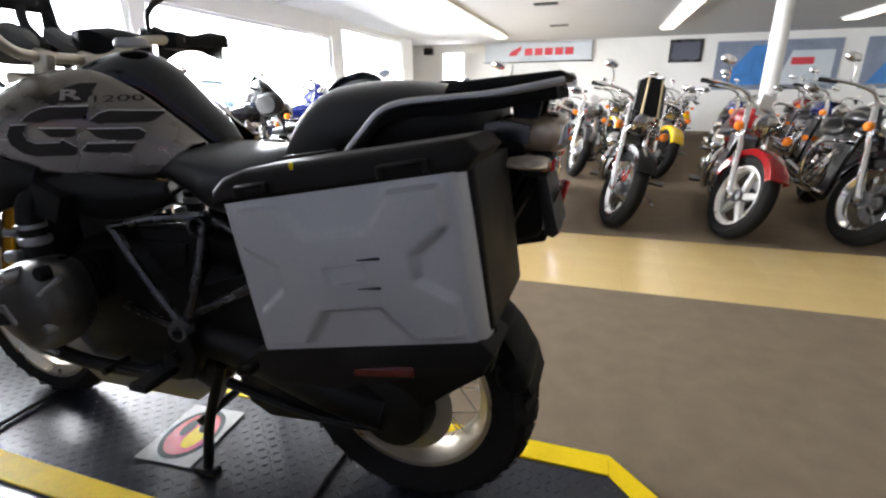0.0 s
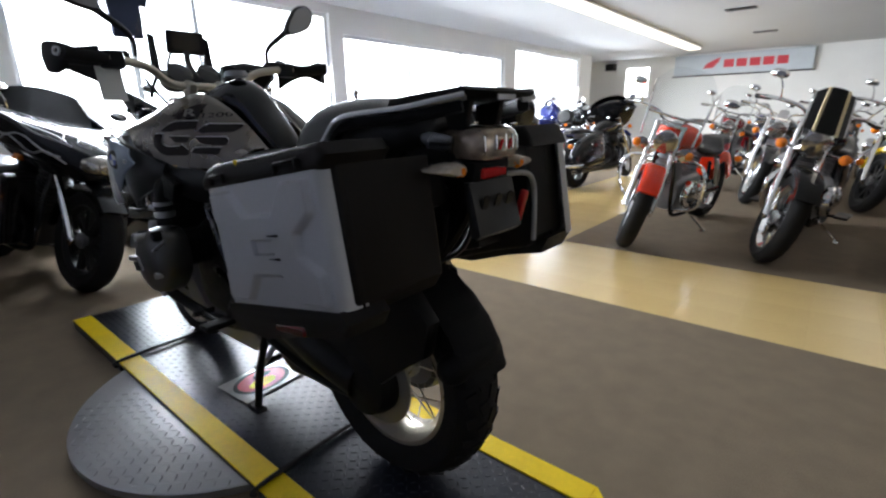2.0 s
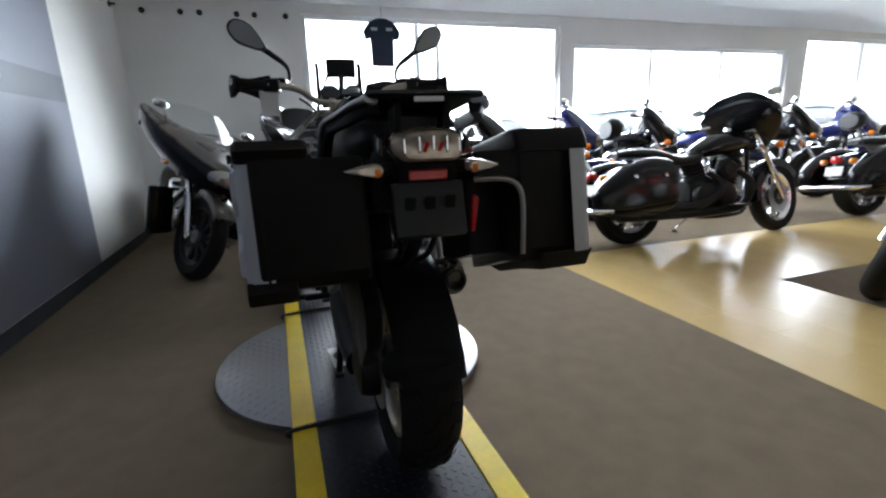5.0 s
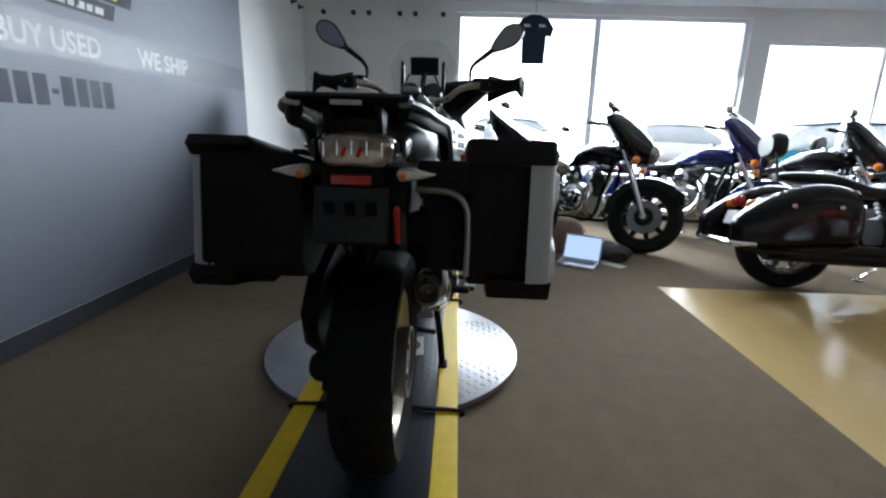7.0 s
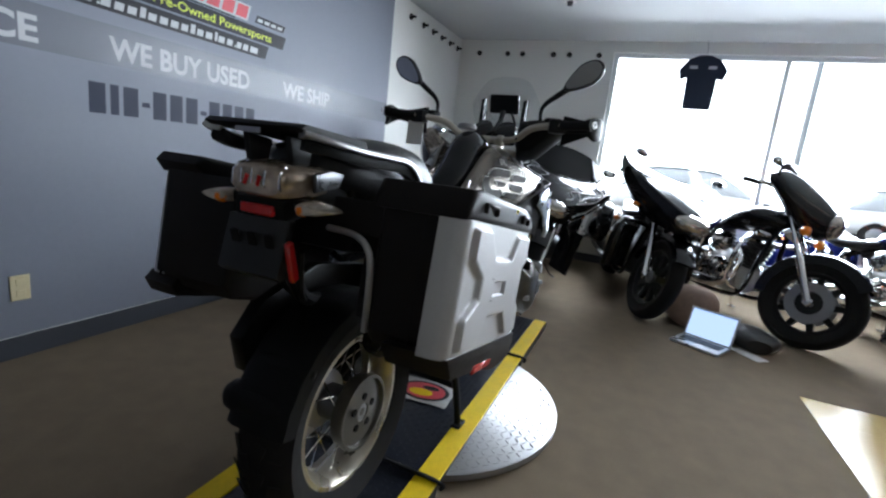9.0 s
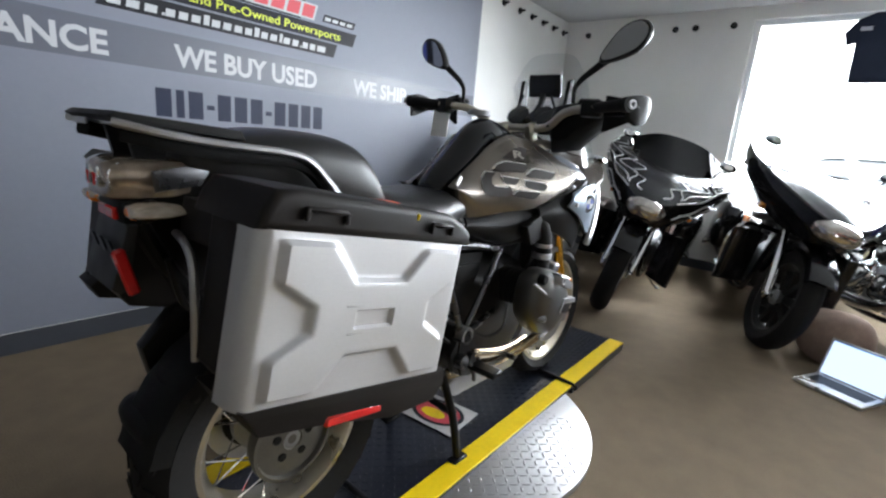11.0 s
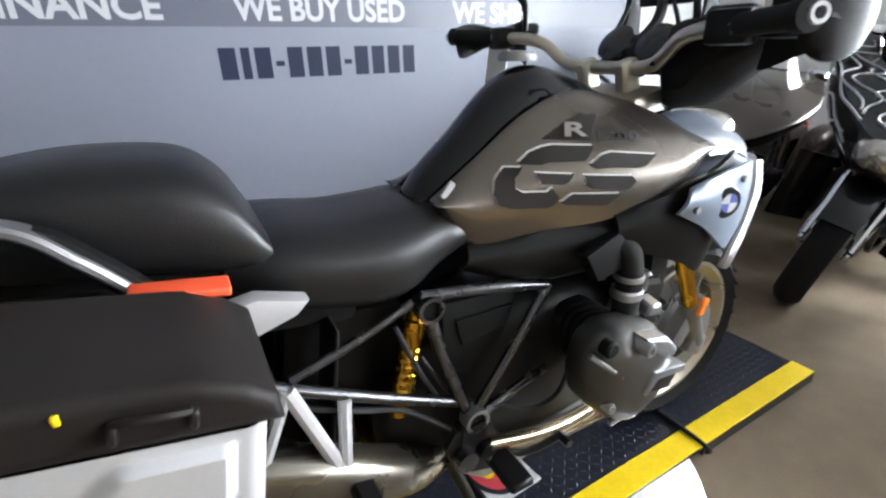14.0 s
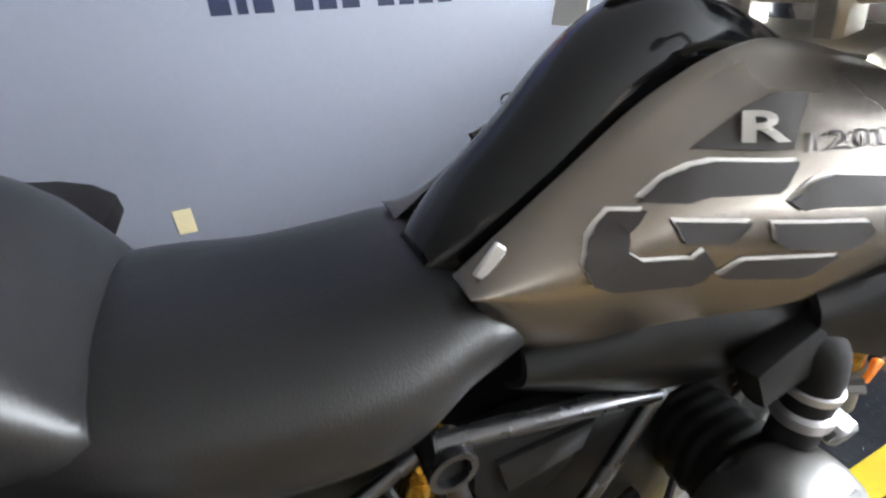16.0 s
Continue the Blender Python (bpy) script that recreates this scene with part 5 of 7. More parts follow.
    for body, x0, y0, w2, h2, material in (("R", 0.41, 1.12, 0.15, 0.21, M_MARK), ("1200", 0.63, 1.05, 0.30, 0.13, M_STENCIL)):
        me = text_mesh(body, 1.0, 1.0, 0.03 if body == "R" else 0.0, 0.0)
        bm = bmesh.new()
        bm.from_mesh(me)
        lx, hx = min(v.co.x for v in bm.verts), max(v.co.x for v in bm.verts)
        ly, hy = min(v.co.y for v in bm.verts), max(v.co.y for v in bm.verts)
        for v in bm.verts:
            u, z = place(x0 + w2 * (v.co.x - lx) / (hx - lx), y0 + h2 * (v.co.y - ly) / (hy - ly))
            near = sorted(((p.x - u) ** 2 + (p.z - z) ** 2, p.y) for row in grid for p in row)[:4]
            wsum = sum(1 / (d + 1e-6) for d, _ in near)
            v.co = (u, s * (sum(y / (d + 1e-6) for d, y in near) / wsum + (0.0052 if body == "R" else 0.0042)), z)
        part("stencil_mark", bm, material, panel, smooth=0)
    # small bright tab behind the panel
    if s < 0:
        part("tab", make(box, (0.578, -0.137, 0.930), (0.014, 0.006, 0.034), (0, 40, 0), 0.002), M_RAIL, hero)
    # lower dark cover
    bm = bmesh.new()
    patch(bm, [(0.60, 0.140, 0.775), (0.70, 0.165, 0.742), (0.78, 0.19, 0.735), (0.86, 0.225, 0.76), (0.95, 0.245, 0.79), (1.05, 0.25, 0.82)],
          [(0.612, 0.148, 0.822), (0.72, 0.178, 0.832), (0.80, 0.20, 0.846), (0.88, 0.225, 0.85), (0.97, 0.24, 0.872), (1.06, 0.25, 0.893)], 0.018, 26, 8, 0.01, s)
    part("lower_cover", bm, M_SATIN, hero, "black lower tank cover", smooth=60)
    bm = bmesh.new()
    prism(bm, [(0.80, 0.80), (0.90, 0.84), (0.955, 0.80), (0.93, 0.755), (0.84, 0.735)], s * 0.228, s * 0.262, 0.012)
    part("intake_cover", bm, M_BLACKP, hero)
    # radiator shroud and wing
    bm = bmesh.new()
    patch(bm, [(0.88, 0.245, 0.80), (0.97, 0.275, 0.77), (1.06, 0.290, 0.735), (1.13, 0.280, 0.70), (1.21, 0.25, 0.74)],
          [(0.88, 0.245, 0.862), (0.97, 0.280, 0.895), (1.07, 0.300, 0.93), (1.16, 0.285, 0.955), (1.26, 0.23, 0.955)], 0.014, 26, 10, 0.01, s)
    part("radiator_shroud", bm, M_SATIN, hero, "black radiator shroud", smooth=60)
    bm = bmesh.new()
    patch(bm, [(0.975, 0.312, 0.866), (1.05, 0.325, 0.828), (1.14, 0.322, 0.765), (1.19, 0.312, 0.775)],
          [(1.005, 0.312, 0.912), (1.07, 0.322, 0.932), (1.15, 0.318, 0.942), (1.25, 0.285, 0.935)], 0.008, 20, 8, 0.007, s)
    wing = part("side_wing", bm, M_WING, hero, "silver-blue shroud wing with a round badge", smooth=60)
    bm = bmesh.new()
    tube(bm, mirror_pts([(1.25, 0.288, 0.935), (1.24, 0.305, 0.87), (1.20, 0.318, 0.80), (1.155, 0.328, 0.752), (1.15, 0.322, 0.722)], s), 0.010, 8, flat=1.5)
    part("wing_edge", bm, M_RAIL, hero)
    bd = new("badge")
    bd.parent = hero
    bd.matrix_basis = Matrix.Translation((1.095, s * 0.331, 0.876)) @ Matrix.Rotation(radians(12 * s), 4, "Z")
    bm = bmesh.new()
    lathe(bm, [(0.0, 0.0), (0.030, 0.0), (0.033, s * 0.002), (0.030, s * 0.005), (0.0, s * 0.005)], axis=(0, 1, 0), n=28)
    bmesh.ops.recalc_face_normals(bm, faces=bm.faces)
    part("badge_rim", bm, M_SATIN, bd)
    for k in range(4):
        bm = bmesh.new()
        a0 = math.pi / 2 * k
        ring = [(0, 0)] + [(0.020 * math.cos(a0 + math.pi / 2 * i / 6), 0.020 * math.sin(a0 + math.pi / 2 * i / 6)) for i in range(7)]
        vs = [bm.verts.new((x, s * 0.0065, z)) for x, z in ring]
        bm.faces.new(vs)
        part("badge_quarter", bm, M_BWHITE if k % 2 else M_BBLUE, bd, smooth=0)
    for u, z, l in ((1.01, 0.872, 0.322), (1.15, 0.915, 0.322)):
        part("wing_bolt", make(cyl, (u, s * (l - 0.01), z), (u, s * (l + 0.008), z), 0.007, None, 10), M_STEEL, hero)
    # upper nose panel
    bm = bmesh.new()
    patch(bm, [(1.11, 0.268, 0.955), (1.22, 0.258, 0.95), (1.36, 0.21, 0.915), (1.46, 0.15, 0.90)], [(1.06, 0.175, 1.030), (1.20, 0.145, 1.03), (1.36, 0.11, 0.99), (1.48, 0.07, 0.955)], 0.02, 18, 8, 0.008, s)
    part("nose_panel", bm, M_WINGD, hero, smooth=60)


both(tank_side)
draw_forward([o for o in hero.children if o not in rear_parts])
bm = bmesh.new()
loft(bm, [(1.22, 0, 0.93, 0.10, 0.07), (1.40, 0, 0.91, 0.095, 0.07), (1.55, 0, 0.87, 0.075, 0.045), (1.70, 0, 0.835, 0.05, 0.018), (1.76, 0, 0.825, 0.03, 0.008)], p=2.8)
part("beak", bm, M_WINGD, hero, "short front beak")
bm = bmesh.new()
loft(bm, [(1.38, 0, 0.97, 0.08, 0.04), (1.47, 0, 0.96, 0.10, 0.055), (1.51, 0, 0.955, 0.085, 0.045)], p=3)
part("headlight", bm, M_CLEAR, hero, "clear headlight")
# screen with its brackets
bm = bmesh.new()
patch(bm, [(1.44, -0.16, 1.06), (1.49, -0.08, 1.05), (1.51, 0, 1.045), (1.49, 0.08, 1.05), (1.44, 0.16, 1.06)], [(1.30, -0.17, 1.30), (1.30, -0.10, 1.41), (1.30, 0.0, 1.43), (1.30, 0.10, 1.41), (1.30, 0.17, 1.30)], 0.0, 20, 10, 0.004, 1)
ws = part("windscreen", bm, M_WSCREEN, hero, "tall clear plastic windscreen", smooth=60)
ws.visible_shadow = False
for s in (1, -1):
    part("screen_bracket", make(prism, [(1.25, 1.17), (1.27, 1.32), (1.30, 1.33), (1.31, 1.18)], s * 0.102 - 0.008, s * 0.102 + 0.008, 0.003), M_BLACKP, hero)
    part("screen_arm", make(tube, [(1.22, s * 0.09, 1.12), (1.26, s * 0.10, 1.19), (1.36, s * 0.11, 1.10)], 0.008, 6), M_SATIN, hero)
bm = bmesh.new()
box(bm, (1.24, 0, 1.155), (0.10, 0.20, 0.07), (0, -20, 0), 0.02, 2)
part("instrument_panel", bm, M_SATIN, hero)
bm = bmesh.new()
for s in (1, -1):
    lathe(bm, [(0.0, 0.0), (0.042, 0.0), (0.046, 0.012), (0.040, 0.016), (0.0, 0.014)], c=(1.19, s * 0.055, 1.175), axis=(-0.8, 0, 0.6), n=22)
part("gauge", bm, M_SCREEN, hero)
nav = part("navigator", make(box, (1.255, -0.01, 1.300), (0.022, 0.140, 0.086), (0, -12, 0), 0.008, 2), M_SATIN, hero, "dark navigation unit on a mount")
part("nav_screen", make(box, (1.2425, -0.01, 1.3028), (0.002, 0.105, 0.06), (0, -12, 0), 0.0), M_SCREEN, nav)
bm = bmesh.new()
tube(bm, [(1.25, -0.01, 1.27), (1.24, -0.005, 1.22), (1.17, 0, 1.16)], 0.013, 8)
tube(bm, [(1.22, 0.06, 1.26), (1.21, 0.085, 1.20), (1.16, 0.07, 1.14), (1.10, 0.11, 1.13)], 0.005, 6)
tube(bm, [(1.22, -0.06, 1.26), (1.21, -0.09, 1.19), (1.14, -0.08, 1.13), (1.08, -0.14, 1.14)], 0.005, 6)
tube(bm, [(1.12, 0.20, 1.15), (1.20, 0.15, 1.12), (1.25, 0.08, 1.05), (1.22, 0.04, 0.95)], 0.006, 6)
tube(bm, [(1.12, -0.20, 1.15), (1.20, -0.15, 1.12), (1.25, -0.08, 1.05), (1.22, -0.04, 0.95)], 0.006, 6)
part("wiring", bm, M_CORD, hero)
# handlebar, yokes, controls
bm = bmesh.new()
tube(bm, [(0.972, 0.445, 1.206), (1.035, 0.30, 1.200), (1.075, 0.20, 1.185), (1.10, 0.12, 1.135), (1.105, 0.0, 1.128), (1.10, -0.12, 1.135), (1.075, -0.20, 1.185), (1.035, -0.30, 1.200), (0.972, -0.445, 1.206)], 0.0145, 12)
part("handlebar", bm, M_YOKE, hero, "satin tapered handlebar")
bm = bmesh.new()
for s in (1, -1):
    box(bm, (1.105, s * 0.058, 1.11), (0.05, 0.036, 0.075), (0, -15, 0), 0.008)
box(bm, (1.115, 0, 1.066), (0.105, 0.25, 0.036), (0, -12, 0), 0.014, 2)
part("top_yoke", bm, M_YOKE, hero, "cast silver yoke and bar clamps")
bm = bmesh.new()
cyl(bm, (1.12, 0, 1.06), (1.17, 0, 0.80), 0.032, n=14)
part("steering_stem", bm, M_CASTD, hero)


def controls(s):
    bm = bmesh.new()
    cyl(bm, (1.022, s * 0.335, 1.200), (0.972, s * 0.445, 1.206), 0.0185, n=14)
    cyl(bm, (0.974, s * 0.440, 1.206), (0.966, s * 0.460, 1.207), 0.023, n=14)
    part("grip", bm, M_TYRE, hero)
    bm = bmesh.new()
    box(bm, (1.035, s * 0.315, 1.198), (0.055, 0.07, 0.055), (0, 0, -12 * s), 0.012, 2)
    box(bm, (1.085, s * 0.285, 1.218), (0.06, 0.075, 0.03), (0, 0, -12 * s), 0.008)
    part("switch_housing", bm, M_SATIN, hero)
    bm = bmesh.new()
    tube(bm, mirror_pts([(1.075, 0.29, 1.195), (1.085, 0.36, 1.19), (1.045, 0.44, 1.19)], s), 0.0075, 8, flat=1.5)
    part("lever", bm, M_SATIN, hero)
    bm = bmesh.new()
    brow = [(0.970, 0.452, 1.228), (1.02, 0.470, 1.240), (1.07, 0.480, 1.238), (1.115, 0.468, 1.230), (1.142, 0.42, 1.236), (1.125, 0.33, 1.250)]
    patch(bm, [(0.978, 0.455, 1.168), (1.005, 0.478, 1.148), (1.05, 0.486, 1.160), (1.10, 0.470, 1.180), (1.138, 0.42, 1.172), (1.125, 0.33, 1.130)], brow, 0.004, 28, 8, 0.012, s)
    part("hand_guard", bm, M_BLACKP, hero, "black wrap-around hand guard", smooth=60)
    bm = bmesh.new()
    tube(bm, mirror_pts([(0.975, 0.455, 1.205), (1.02, 0.468, 1.200), (1.08, 0.462, 1.195)], s), 0.009, 8)
    part("guard_bar", bm, M_SATIN, hero)
    bm = bmesh.new()
    lathe(bm, [(0.008, 0.0), (0.0135, 0.0), (0.0135, 0.005), (0.008, 0.005)], c=(0.962, s * 0.468, 1.207), axis=(-0.5, s, 0.1), n=18, closed=True)
    bmesh.ops.recalc_face_normals(bm, faces=bm.faces)
    part("bar_end_ring", bm, M_RAIL, hero)
    mir = new("mirror")
    mir.parent = hero
    bm = bmesh.new()
    tube(bm, mirror_pts([(1.052, 0.238, 1.215), (1.050, 0.238, 1.262), (1.048, 0.258, 1.292), (1.047, 0.292, 1.318), (1.047, 0.335, 1.350)], s), (0.0065, 0.013), 8)
    part("mirror_stem", bm, M_SATIN, mir)
    bm = bmesh.new()
    loft(bm, [(-0.022, 0, 0, 0.082, 0.044), (-0.006, 0, 0, 0.088, 0.048), (0.016, 0, 0, 0.075, 0.040), (0.034, 0, 0, 0.030, 0.016)], n=26, p=2.3)
    for v in bm.verts:
        k = 0.5 - 0.5 * (v.co.y / 0.088)
        v.co.z *= 1.0 - 0.95 * max(0.0, k - 0.40)
    mh = Matrix.Translation((1.045, s * 0.388, 1.393)) @ Matrix.Rotation(radians(38 * s), 4, "X") @ Matrix.Rotation(radians(-6 * s), 4, "Z") @ Matrix.Diagonal((1, s, 1, 1))
    bmesh.ops.transform(bm, matrix=mh, verts=bm.verts)
    bmesh.ops.recalc_face_normals(bm, faces=bm.faces)
    part("mirror_head", bm, M_SATIN, mir)
    bm = bmesh.new()
    vs = []
    for i in range(26):
        a = 2 * math.pi * i / 26
        y, z = 0.076 * math.copysign(abs(math.cos(a)) ** 0.87, math.cos(a)), 0.040 * math.copysign(abs(math.sin(a)) ** 0.87, math.sin(a))
        k = 0.5 - 0.5 * (y / 0.088)
        vs.append(bm.verts.new((-0.0235, y, z * (1.0 - 0.95 * max(0.0, k - 0.40)))))
    bm.faces.new(vs)
    bmesh.ops.transform(bm, matrix=mh, verts=bm.verts)
    part("mirror_glass", bm, M_MIRROR, mir, "mirror glass", smooth=0)


both(controls)
# control block and cover beside the instruments on the throttle side
bm = bmesh.new()
rings = []
for u, k in ((1.10, 0.55), (1.13, 0.85), (1.18, 1.0), (1.235, 0.95), (1.26, 0.7)):
    ring = []
    for l, z in ((0.125, 1.045), (0.20, 1.058), (0.245, 1.10), (0.33, 1.175), (0.33, 1.222), (0.21, 1.235), (0.12, 1.22), (0.105, 1.13)):
        ring.append(bm.verts.new((u, -(0.195 + (l - 0.195) * k), 1.14 + (z - 1.14) * k)))
    rings.append(ring)
skin(bm, rings)
bmesh.ops.recalc_face_normals(bm, faces=bm.faces)
part("cockpit_cover", bm, M_DEEPBLACK, hero, "black cover beside the instruments", smooth=50)
bm = bmesh.new()
box(bm, (1.03, 0.33, 1.125), (0.004, 0.075, 0.105), (0, 8, 10), 0.0)
part("price_tag", bm, M_PAPER, hero, "white paper tag hanging from the bar")
# forks and front mudguard


def fork(s):
    bm = bmesh.new()
    cyl(bm, (1.16, s * 0.115, 1.03), (1.425, s * 0.118, 0.465), 0.023, n=20)
    part("fork_tube", bm, M_GOLD, hero, "gold fork tube")
    bm = bmesh.new()
    cyl(bm, (1.415, s * 0.116, 0.487), (1.50, s * 0.108, 0.325), 0.029, 0.027, n=16)
    box(bm, (1.49, s * 0.105, 0.32), (0.075, 0.045, 0.07), (0, 28, 0), 0.012, 2)
    box(bm, (1.42, s * 0.10, 0.395), (0.06, 0.045, 0.12), (0, 35, 0), 0.012, 2)
    part("fork_slider", bm, M_CASTING, hero)
    bm = bmesh.new()
    box(bm, (1.436, s * 0.146, 0.478), (0.030, 0.014, 0.058), (0, 25, 0), 0.005)
    part("fork_reflector", bm, M_AMBER, hero, "amber reflector")


both(fork)
bm = bmesh.new()
arc_guard(bm, FA, 0.348, 60, 150, 0.135, side=0.045)
part("front_mudguard", bm, M_SATIN, hero)
bm = bmesh.new()
loft(bm, [(1.10, 0, 0.70, 0.20, 0.14), (1.17, 0, 0.69, 0.19, 0.15)], p=5)
part("radiator", bm, M_CASTD, hero)
bm = bmesh.new()
prism(bm, [(1.02, 0.62), (1.30, 0.58), (1.40, 0.60), (1.38, 0.64), (1.10, 0.70)], -0.075, 0.075, 0.012)
part("telelever_arm", bm, M_CASTING, hero)

# ---- the other motorcycles on the floor ----
PAINT = {
    "black": M_GLOSSB,
    "red": mat("red_metallic_paint", (0.28, 0.010, 0.012), 0.18, 0.2, var=0.08, scale=4, coat=0.4),
    "orange": mat("orange_red_paint", (0.78, 0.038, 0.008), 0.2, 0.0, var=0.08, scale=4, coat=0.3),
    "yellow": mat("yellow_paint", (0.75, 0.48, 0.01), 0.16, 0.0, var=0.06, scale=4, coat=0.8),
    "blue": mat("deep_blue_paint", (0.008, 0.015, 0.11), 0.14, 0.2, var=0.08, scale=4, coat=0.8),
    "bronze": mat("bronze_paint", (0.060, 0.050, 0.042), 0.30, 0.4, var=0.08, scale=4, coat=0.08, spec=0.3),
    "green": mat("lime_green_paint", (0.10, 0.50, 0.02), 0.2, 0.0, var=0.06, scale=4, coat=0.6),
    "grey": mat("graphite_paint", (0.06, 0.06, 0.065), 0.2, 0.4, var=0.08, scale=4, coat=0.7),
    "white": M_WHITE,
}
WB = 1.62
M_STARW = mat("polished_white_alloy", (0.78, 0.77, 0.74), 0.32, 0.35, var=0.06, scale=10)
M_CREAM = mat("cream_trim", (0.62, 0.52, 0.30), 0.45, var=0.08, scale=12)


def bike(m, label, paint="black", style="cruiser", steer=24, lean=7, screen="", bags=False, crash=False, wheels="wire", tag=False, fender="", group="motorcycles on the sales floor", backrest=False, flames=False, light_mat=None, dark=False):
    """A road motorcycle. Its origin is where the front tyre stands; x runs forward."""
    b = tagged(empty("motorcycle", m @ Matrix.Rotation(radians(-lean), 4, "X")), label, "motorcycle", group)
    P = M_GLOSSB if dark else PAINT[paint]
    bright, cast = (M_CASTD, M_CASTD) if dark else (M_CHROME, M_CASTING)
    FP = PAINT[fender] if fender else P
    rf, rr = (0.33, 0.32) if style != "sport" else (0.30, 0.31)
    piv, ax = Vector((-0.33, 0, 0.84)), Vector((-0.42, 0, 0.9)).normalized()
    S = Matrix.Translation(piv) @ Matrix.Rotation(radians(steer), 4, ax) @ Matrix.Translation(-piv)

    def sp(name, bm, material, label="", par=b, smooth=40):
        bmesh.ops.transform(bm, matrix=S, verts=bm.verts)
        return part(name, bm, material, par, label, smooth)
    star = {"wire": 0, "star": 5, "cast": 9, "black": 9}[wheels]
    rm = M_CASTD if wheels == "black" else M_STARW if wheels == "star" else M_CHROME
    wheel(b, "front_wheel", (0, 0, rf), rf, 0.125, 0.235, 20, discs=1 if style != "bagger" else 2, star=star, rim_mat=rm, m=S @ Matrix.Translation((0, 0, rf)))
    wheel(b, "rear_wheel", (-WB, 0, rr), rr, 0.17, 0.215, 0, discs=0, star=star or 7, rim_mat=rm)
    for s in (1, -1):
        y = 0.098 * s
        sp("fork_tube", make(cyl, (-0.155, y, 0.60), (-0.37, y, 0.97), 0.021, None, 12), M_CHROME, "chrome fork tube")
        bm = bmesh.new()
        cyl(bm, (-0.165, y, 0.62), (0.0, y, 0.33), 0.030, 0.026, n=12)
        box(bm, (0.0, y, 0.33), (0.06, 0.035, 0.06), (0, 25, 0), 0.01)
        sp("fork_slider", bm, M_CHROME if style != "sport" else M_CASTD, "polished fork slider")
        sp("front_indicator", make(loft, [(-0.20, s * 0.20, 0.80, 0.020, 0.020), (-0.18, s * 0.20, 0.80, 0.034, 0.034), (-0.155, s * 0.20, 0.80, 0.034, 0.034), (-0.14, s * 0.20, 0.80, 0.018, 0.018)], 14, 2.0), M_AMBER, "amber turn signal")
        sp("indicator_stalk", make(cyl, (-0.26, s * 0.10, 0.79), (-0.18, s * 0.19, 0.80), 0.009, None, 8), M_CHROME)
    bm = bmesh.new()
    arc_guard(bm, (0, 0, rf), rf + 0.028, 35, 168 if style != "bagger" else 185, 0.15, side=0.07 if style == "bagger" else 0.05)
    sp("front_fender", bm, FP, "glossy front fender")
    bm = bmesh.new()
    box(bm, (-0.30, 0, 0.78), (0.06, 0.26, 0.045), (0, -25, 0), 0.01)
    box(bm, (-0.375, 0, 0.955), (0.06, 0.25, 0.035), (0, -25, 0), 0.01)
    sp("fork_yoke", bm, M_CHROME)
    bm = bmesh.new()
    w = 0.40 if style != "sport" else 0.32
    hb = 1.06 if style != "sport" else 0.95
    tube(bm, [(-0.62, w, hb - 0.02), (-0.50, w * 0.72, hb), (-0.42, 0.14, hb - 0.015), (-0.395, 0.06, 0.985), (-0.395, -0.06, 0.985), (-0.42, -0.14, hb - 0.015), (-0.50, -w * 0.72, hb), (-0.62, -w, hb - 0.02)], 0.0135, 10)
    sp("handlebar", bm, M_CHROME)
    for s in (1, -1):
        bm = bmesh.new()
        cyl(bm, (-0.545, s * w * 0.82, hb - 0.008), (-0.635, s * w * 1.03, hb - 0.022), 0.019, n=10)
        sp("grip", bm, M_SATIN)
        bm = bmesh.new()
        tube(bm, [(-0.49, s * w * 0.70, hb), (-0.44, s * w * 0.78, hb - 0.005), (-0.52, s * w * 1.02, hb - 0.01)], 0.007, 6)
        sp("lever", bm, M_CHROME)
        bm = bmesh.new()
        tube(bm, [(-0.48, s * w * 0.70, hb + 0.01), (-0.46, s * w * 0.78, hb + 0.09), (-0.47, s * w * 0.86, hb + 0.14)], 0.006, 6)
        loft(bm, [(-0.50, s * w * 0.90, hb + 0.165, 0.056, 0.030), (-0.47, s * w * 0.90, hb + 0.165, 0.058, 0.032), (-0.44, s * w * 0.90, hb + 0.165, 0.030, 0.016)], 16, 2.4)
        sp("mirror", bm, M_CHROME if style != "sport" else M_SATIN, "chrome teardrop mirror")
    # headlight
    hx = 0.0
    if style in ("cruiser", "sport"):
        bm = bmesh.new()
        lathe(bm, [(0.02, -0.12), (0.06, -0.10), (0.088, -0.03), (0.090, 0.0), (0.080, 0.004)], c=(-0.17, 0, 0.855), axis=(1, 0, -0.08), n=24)
        hl = sp("headlight", bm, M_CHROME if style == "cruiser" else P, "round headlight")
        bm = bmesh.new()
        lathe(bm, [(0.0, 0.018), (0.05, 0.012), (0.080, 0.0)], c=(-0.17, 0, 0.855), axis=(1, 0, -0.08), n=24)
        sp("lens", bm, light_mat or M_CLEAR, "clear lens", hl)
        if style == "cruiser":
            for s in (1, -1):
                bm = bmesh.new()
                lathe(bm, [(0.01, -0.07), (0.045, -0.04), (0.052, 0.0), (0.0, 0.012)], c=(-0.155, s * 0.165, 0.80) if screen == "clear" else (-0.45, 0, 1.0), axis=(1, 0, 0), n=16)
                if screen == "clear":
                    sp("spot_lamp", bm, M_CLEAR, "chrome spot lamp")
                else:
                    bm.free()
